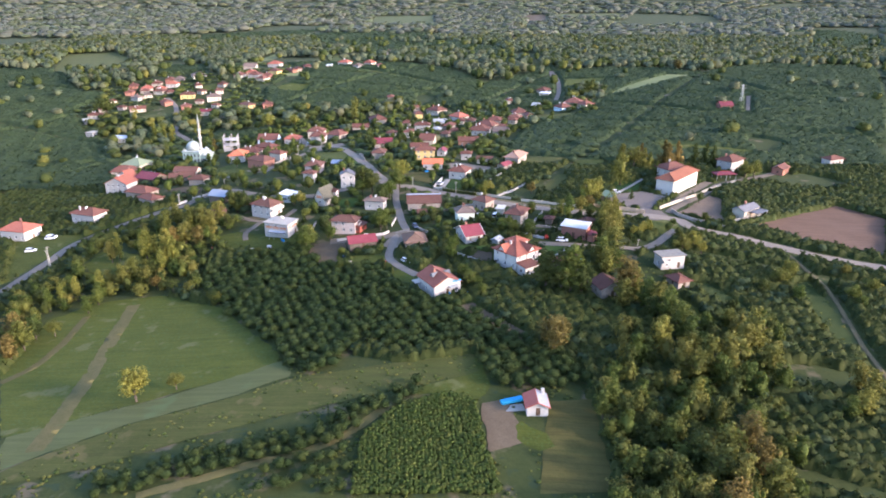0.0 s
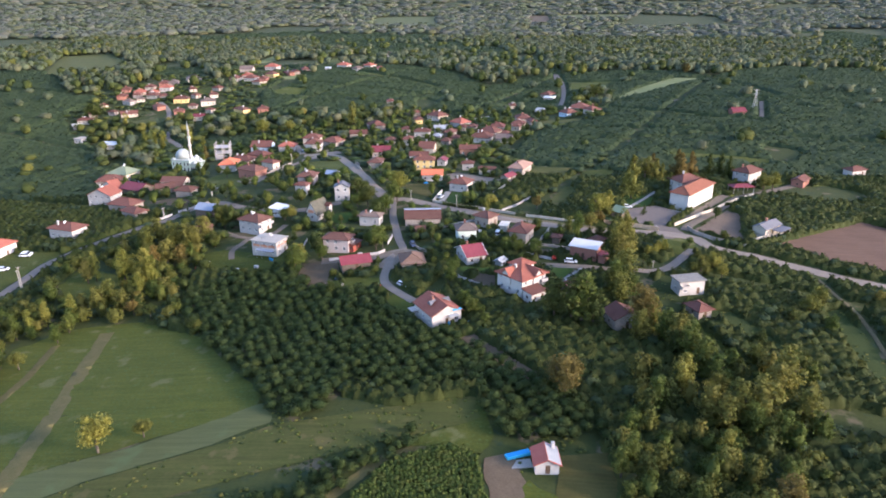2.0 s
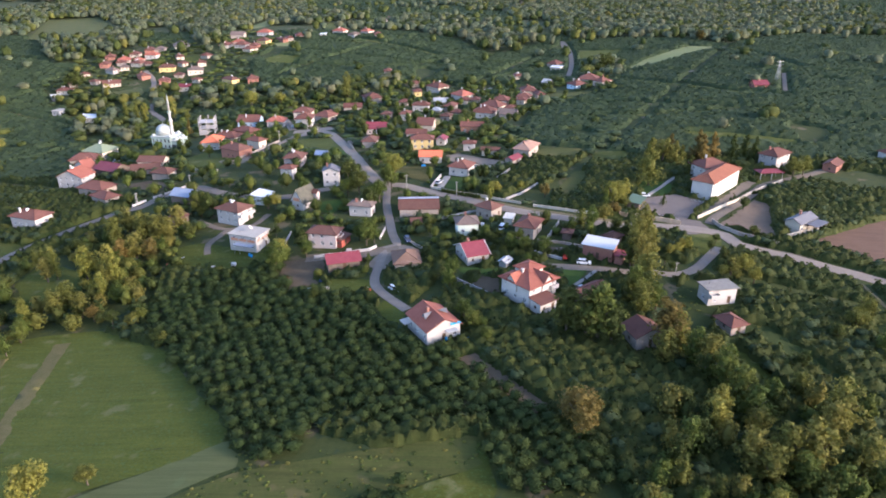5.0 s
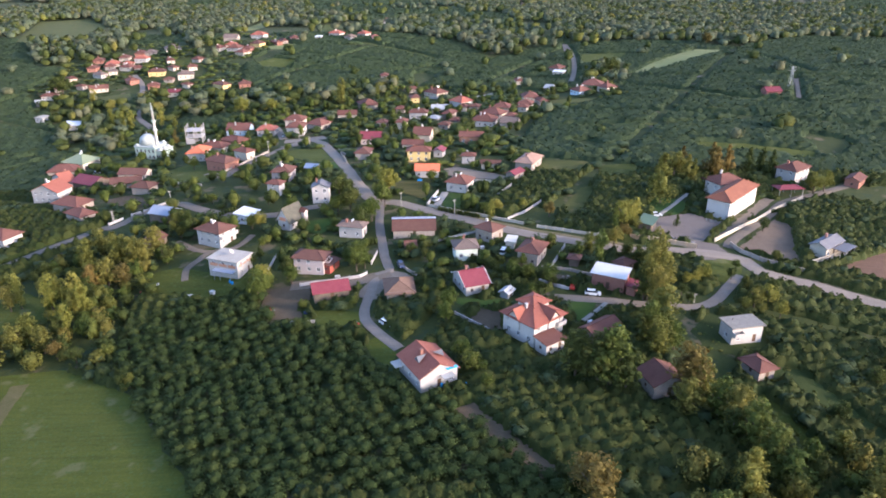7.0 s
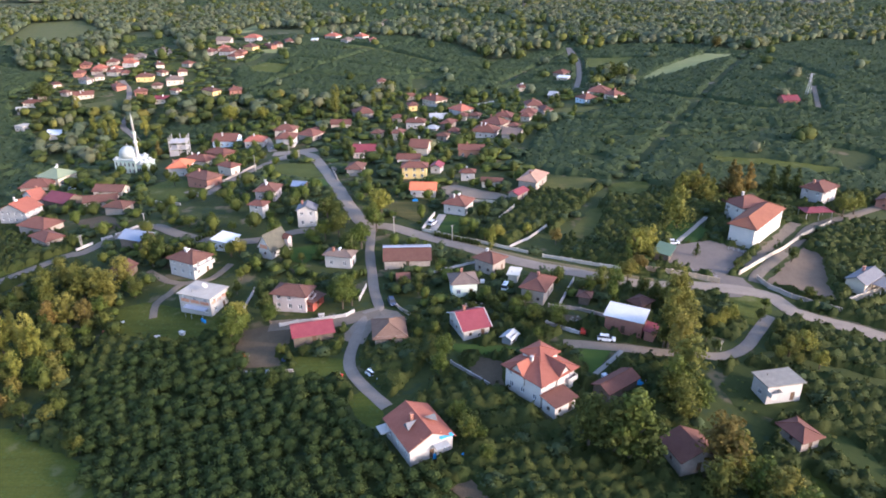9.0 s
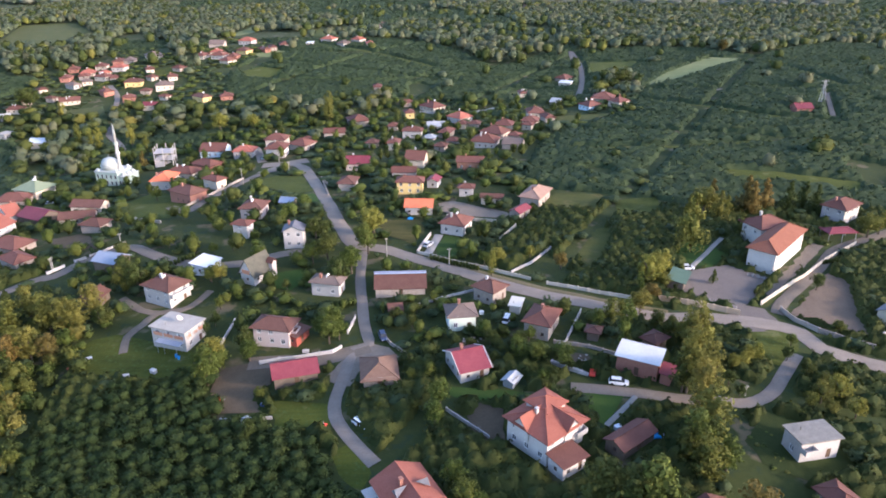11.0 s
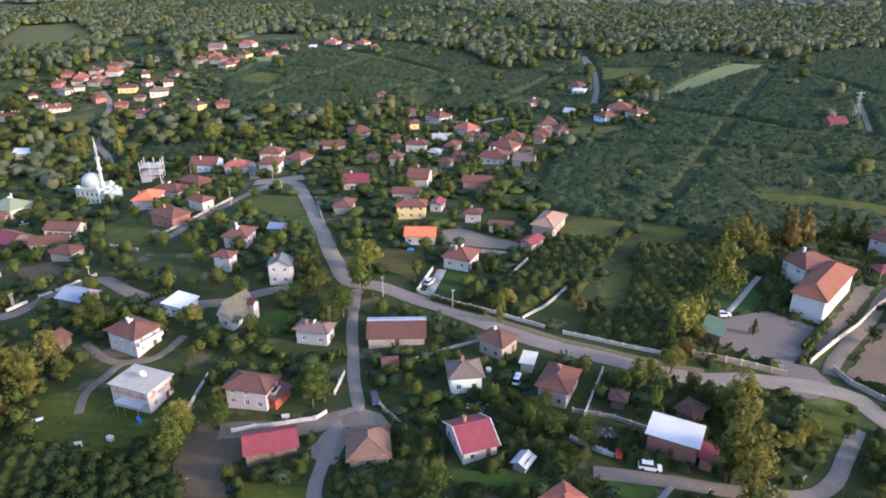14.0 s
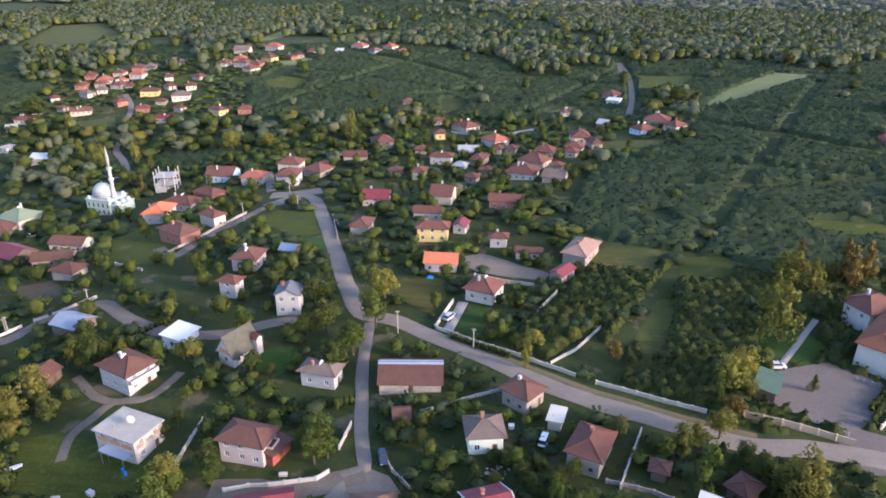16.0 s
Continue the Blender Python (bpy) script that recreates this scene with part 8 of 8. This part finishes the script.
tree(-70.9, 289.9, 8.8, 'round', 'light')
tree(-67.9, 237.6, 7.0, 'round', 'light')
tree(-57.4, 240.7, 7.1, 'round', 'light')
tree(-78.3, 278.0, 7.6, 'round', 'yellow')
tree(-105.4, 277.4, 9.9, 'round', 'olive')
tree(-91.3, 446.1, 6.0, 'round', 'light')
tree(-73.4, 505.5, 10.7, 'poplar', 'olive')
tree(47.1, 277.9, 10.9, 'round', 'yellow')
tree(47.2, 272.9, 6.0, 'round', 'olive')
tree(60.6, 298.2, 18.8, 'conifer', 'olive')
tree(79.6, 327.6, 8.2, 'conifer', 'olive')
tree(77.6, 338.0, 10.3, 'conifer', 'rust')
tree(79.1, 312.0, 6.1, 'palm', 'green')
tree(61.6, 277.0, 4.7, 'conifer', 'green')
tree(-9.5, 221.1, 8.2, 'round', 'light')
tree(17.1, 235.0, 7.5, 'round', 'light')
tree(7.4, 237.6, 7.0, 'round', 'light')
tree(12.1, 290.9, 5.2, 'round', 'yellow')
tree(31.9, 241.9, 13.5, 'poplar', 'light')
tree(68.7, 589.8, 5.5, 'round', 'light')
tree(82.7, 563.6, 15.6, 'round', 'green')
tree(180.2, 686.4, 13.4, 'round', 'rust')
tree(210.2, 681.1, 12.4, 'round', 'olive')
tree(-299.6, 529.2, 20.0, 'round', 'green')
tree(-48.5, 212.9, 6.2, 'round', 'green')
tree(-66.1, 240.1, 9.0, 'round', 'yellow')
tree(-5.3, 198.1, 7.3, 'round', 'light')
tree(-0.7, 192.9, 4.8, 'round', 'light')
tree(27.3, 188.7, 16.5, 'oval', 'light')
tree(24.6, 189.2, 14, 'oval', 'green')
tree(20.1, 191.8, 13, 'oval', 'green')
tree(30.3, 187.2, 12, 'oval', 'green')
tree(43.3, 187.1, 14.5, 'oval', 'rust')
tree(45.8, 186.0, 11, 'oval', 'olive')
tree(41.3, 181.0, 10, 'oval', 'olive')
tree(41.5, 207.7, 10, 'oval', 'green')
tree(37.2, 205.6, 9, 'oval', 'green')
tree(44.4, 204.6, 8, 'oval', 'light')
tree(46.6, 239.9, 15, 'poplar', 'olive')
tree(42.5, 227.0, 16, 'poplar', 'olive')
tree(46.5, 226.9, 13, 'oval', 'olive')
tree(41.6, 227.2, 11, 'oval', 'green')
tree(47.8, 180.3, 11, 'oval', 'light')
tree(50.5, 177.8, 11, 'oval', 'olive')
tree(52.0, 172.5, 12, 'oval', 'light')
tree(54.7, 168.4, 10, 'oval', 'light')
tree(56.2, 163.3, 9, 'oval', 'light')
tree(48.9, 174.7, 8.5, 'oval', 'green')
tree(41.2, 162.2, 8.5, 'oval', 'green')
tree(46.9, 158.2, 9, 'oval', 'yellow')
tree(42.3, 152.2, 9, 'oval', 'green')
tree(55.3, 158.8, 8, 'round', 'olive')
tree(73.9, 227.5, 7.5, 'round', 'yellow')
tree(70.0, 226.4, 6.5, 'round', 'olive')
tree(75.2, 222.1, 6, 'round', 'yellow')
tree(58.7, 239.4, 5.5, 'round', 'yellow')
tree(54.9, 236.4, 5, 'round', 'yellow')
tree(18.8, 159.1, 9.5, 'round', 'rust')
tree(30.4, 131.8, 9, 'oval', 'light')
tree(28.3, 129.0, 7.5, 'oval', 'light')
tree(39.6, 151.0, 10, 'oval', 'light')
tree(37.0, 147.4, 8.5, 'oval', 'green')
tree(49.4, 163.3, 8.5, 'oval', 'yellow')
tree(50.4, 148.0, 11, 'oval', 'olive')
tree(56.5, 148.7, 12, 'oval', 'olive')
tree(52.9, 144.5, 10, 'oval', 'olive')
tree(61.8, 148.8, 13, 'oval', 'olive')
tree(58.8, 144.0, 10, 'oval', 'light')
tree(71.6, 160.3, 14, 'oval', 'olive')
tree(67.7, 156.2, 12, 'oval', 'olive')
tree(71.5, 148.9, 11, 'oval', 'olive')
tree(64.0, 141.9, 9.5, 'oval', 'light')
tree(51.1, 136.3, 7.5, 'oval', 'yellow')
tree(48.2, 132.3, 7, 'oval', 'light')
tree(53.4, 127.9, 9, 'oval', 'green')
tree(56.4, 119.9, 11, 'oval', 'rust')
tree(51.4, 115.1, 11, 'oval', 'olive')
tree(57.3, 113.0, 10.5, 'oval', 'rust')
tree(47.5, 108.9, 10, 'oval', 'green')
tree(51.3, 106.4, 11, 'oval', 'olive')
tree(57.5, 106.1, 10, 'oval', 'olive')
tree(47.3, 98.8, 10.5, 'oval', 'rust')
tree(45.2, 113.4, 9, 'oval', 'green')
tree(42.1, 100.9, 9.5, 'oval', 'olive')
tree(38.7, 107.4, 9, 'oval', 'green')
tree(32.9, 127.5, 7.5, 'oval', 'green')
tree(36.6, 122.1, 8, 'oval', 'green')
tree(40.7, 119.7, 8, 'oval', 'light')
tree(31.6, 108.9, 8.5, 'oval', 'light')
tree(35.1, 107.6, 8.5, 'oval', 'green')
tree(26.5, 97.8, 8, 'oval', 'light')
tree(31.5, 97.8, 8.5, 'oval', 'green')
tree(92.4, 147.1, 8.5, 'oval', 'olive')
tree(93.5, 142.8, 9, 'oval', 'olive')
tree(88.4, 135.9, 8, 'oval', 'yellow')
tree(85.0, 134.8, 7, 'oval', 'light')
tree(97.9, 206.0, 8.5, 'round', 'olive')
tree(93.7, 201.5, 7.5, 'round', 'olive')
tree(95.8, 191.5, 7, 'round', 'light')
tree(86.8, 195.8, 6, 'round', 'green')
tree(73.6, 183.2, 6, 'round', 'green')
tree(68.2, 171.6, 7.5, 'oval', 'olive')
tree(112.9, 194.6, 6.5, 'round', 'light')
tree(120.9, 199.2, 6.5, 'round', 'olive')
tree(113.2, 189.4, 5.5, 'round', 'light')
tree(118.1, 211.0, 5.5, 'round', 'olive')
tree(-123.4, 227.3, 14.5, 'poplar', 'yellow')
tree(-115.4, 226.7, 14.5, 'poplar', 'yellow')
tree(-121.1, 229.1, 12, 'poplar', 'yellow')
tree(-112.6, 225.4, 12.5, 'poplar', 'yellow')
tree(-113.3, 217.2, 11, 'poplar', 'yellow')
tree(-137.2, 232.9, 11.5, 'poplar', 'yellow')
tree(-139.6, 231.5, 9, 'oval', 'olive')
tree(-126.0, 260.5, 12, 'oval', 'olive')
tree(-128.5, 255.6, 11, 'oval', 'olive')
tree(-117.9, 256.2, 12.5, 'oval', 'olive')
tree(-112.7, 254.9, 11.5, 'oval', 'olive')
tree(-108.6, 261.9, 11.5, 'oval', 'olive')
tree(-109.1, 255.5, 10, 'oval', 'olive')
tree(-102.8, 256.8, 8, 'round', 'green')
tree(-115.4, 243.3, 11, 'oval', 'olive')
tree(-119.1, 241.2, 9.5, 'oval', 'rust')
tree(-110.2, 243.0, 9, 'oval', 'rust')
tree(-106.2, 279.2, 8, 'round', 'green')
tree(-102.0, 278.4, 6, 'round', 'olive')
tree(-122.2, 214.1, 10, 'oval', 'olive')
tree(-123.8, 210.1, 9.5, 'oval', 'olive')
tree(-116.0, 210.0, 8.5, 'oval', 'olive')
tree(-111.0, 207.4, 6.5, 'round', 'rust')
tree(-104.3, 205.1, 6, 'round', 'green')
tree(-96.7, 206.7, 5.5, 'round', 'light')
tree(-84.1, 193.6, 5, 'round', 'olive')
tree(-140.8, 192.9, 8.5, 'poplar', 'light')
tree(-137.7, 195.3, 9, 'poplar', 'yellow')
tree(-134.9, 199.5, 9.5, 'poplar', 'yellow')
tree(-126.3, 190.5, 7, 'oval', 'light')
tree(-129.1, 204.1, 10, 'poplar', 'yellow')
tree(-126.5, 197.0, 7, 'oval', 'light')
tree(-135.4, 167.9, 12, 'oval', 'rust')
tree(-131.6, 165.5, 10, 'oval', 'olive')
tree(-130.4, 158.0, 9, 'oval', 'rust')
tree(-132.8, 172.9, 7.5, 'round', 'green')
tree(-128.1, 174.9, 6.5, 'round', 'olive')
tree(-148.9, 193.1, 7, 'round', 'light')
tree(-147.5, 185.4, 7.5, 'oval', 'olive')
tree(-39.1, 250.9, 9.5, 'round', 'light')
tree(-41.8, 250.3, 7, 'round', 'light')
tree(60.7, 240.0, 6, 'round', 'yellow')
tree(57.2, 237.3, 5, 'round', 'yellow')
tree(43.0, 219.7, 14, 'poplar', 'olive')
tree(42.9, 211.7, 13, 'oval', 'olive')
tree(38.8, 206.6, 12, 'oval', 'light')
tree(40.0, 201.2, 11, 'oval', 'olive')
tree(30.2, 253.2, 8, 'oval', 'olive')
tree(27.0, 252.1, 6, 'oval', 'light')
tree(43.6, 248.5, 7, 'round', 'green')
tree(41.1, 251.9, 6.5, 'round', 'green')
tree(46.0, 244.9, 8, 'round', 'olive')
tree(46.7, 239.2, 8, 'oval', 'olive')
tree(52.3, 230.5, 4.5, 'round', 'green')
tree(53.5, 226.7, 4, 'round', 'green')
tree(70.7, 235.9, 5, 'round', 'green')
tree(72.4, 232.1, 5, 'round', 'green')
tree(77.3, 234.6, 5.5, 'round', 'green')
tree(66.8, 224.1, 5, 'round', 'olive')
tree(70.1, 222.2, 5, 'round', 'olive')
tree(71.7, 247.6, 4, 'round', 'light')
tree(11.7, 238.9, 5.5, 'round', 'light')
tree(7.7, 243.9, 5, 'round', 'green')
tree(-9.7, 215.8, 5.5, 'round', 'light')
tree(-7.7, 243.3, 4.5, 'round', 'green')
tree(18.4, 233.6, 4, 'round', 'green')
tree(12.8, 226.1, 3.5, 'round', 'green')
tree(-15.0, 220.1, 4, 'round', 'green')
tree(-22.2, 220.2, 3.5, 'round', 'light')
tree(-23.4, 255.9, 5, 'round', 'green')
tree(-19.0, 252.8, 4.5, 'round', 'green')
tree(-58.0, 243.2, 5, 'round', 'light')
tree(-71.8, 256.2, 5.5, 'round', 'green')
tree(-73.3, 252.4, 5, 'round', 'green')
tree(-50.3, 226.1, 4, 'round', 'light')
tree(-44.7, 225.5, 3.5, 'round', 'green')
tree(-36.2, 226.8, 3.5, 'round', 'light')
tree(-14.6, 265.2, 4, 'round', 'light')
tree(-18.5, 259.6, 4, 'round', 'green')
tree(-3.8, 242.6, 4, 'round', 'green')
tree(2.2, 242.4, 4.5, 'round', 'green')
tree(7.0, 242.1, 5, 'round', 'light')
tree(-57.0, 273.1, 4.5, 'round', 'green')
tree(-58.2, 262.0, 4, 'round', 'green')
tree(-81.8, 278.8, 4.5, 'round', 'green')
tree(-73.2, 264.0, 5, 'round', 'light')
tree(-97.6, 278.8, 6, 'round', 'yellow')
tree(-87.4, 275.8, 5, 'round', 'green')
tree(-104.8, 273.7, 6.5, 'round', 'olive')
tree(-96.4, 319.9, 6, 'round', 'light')
tree(-97.5, 304.3, 5, 'round', 'light')
tree(-104.3, 301.5, 5, 'round', 'light')
tree(-111.0, 302.7, 4.5, 'round', 'light')
tree(-81.6, 298.2, 5, 'round', 'light')
tree(-76.2, 304.2, 5, 'round', 'light')
tree(-87.1, 296.2, 4.5, 'round', 'light')
tree(-0.3, 247, 4.5, 'round', 'green')
tree(-4.2, 248.4, 4, 'round', 'green')
tree(0.8, 244.4, 5, 'round', 'green')
tree(3.6, 246.8, 4.5, 'round', 'green')
tree(3.4, 239.4, 4.5, 'round', 'green')
tree(4.8, 235.2, 4.5, 'round', 'green')
tree(1.9, 236.6, 4, 'round', 'green')
tree(12.4, 229, 4.5, 'round', 'light')
tree(10.2, 231.6, 4.5, 'round', 'green')
tree(14.6, 231, 4, 'round', 'green')
tree(-14, 245.6, 4, 'round', 'light')
tree(-12.3, 231.6, 5, 'round', 'light')
tree(-17.3, 236, 4.5, 'round', 'green')
tree(-16.9, 231.2, 3.8, 'round', 'light')
tree(-39, 246.8, 9, 'round', 'light')
tree(-36.8, 248.4, 7, 'round', 'light')
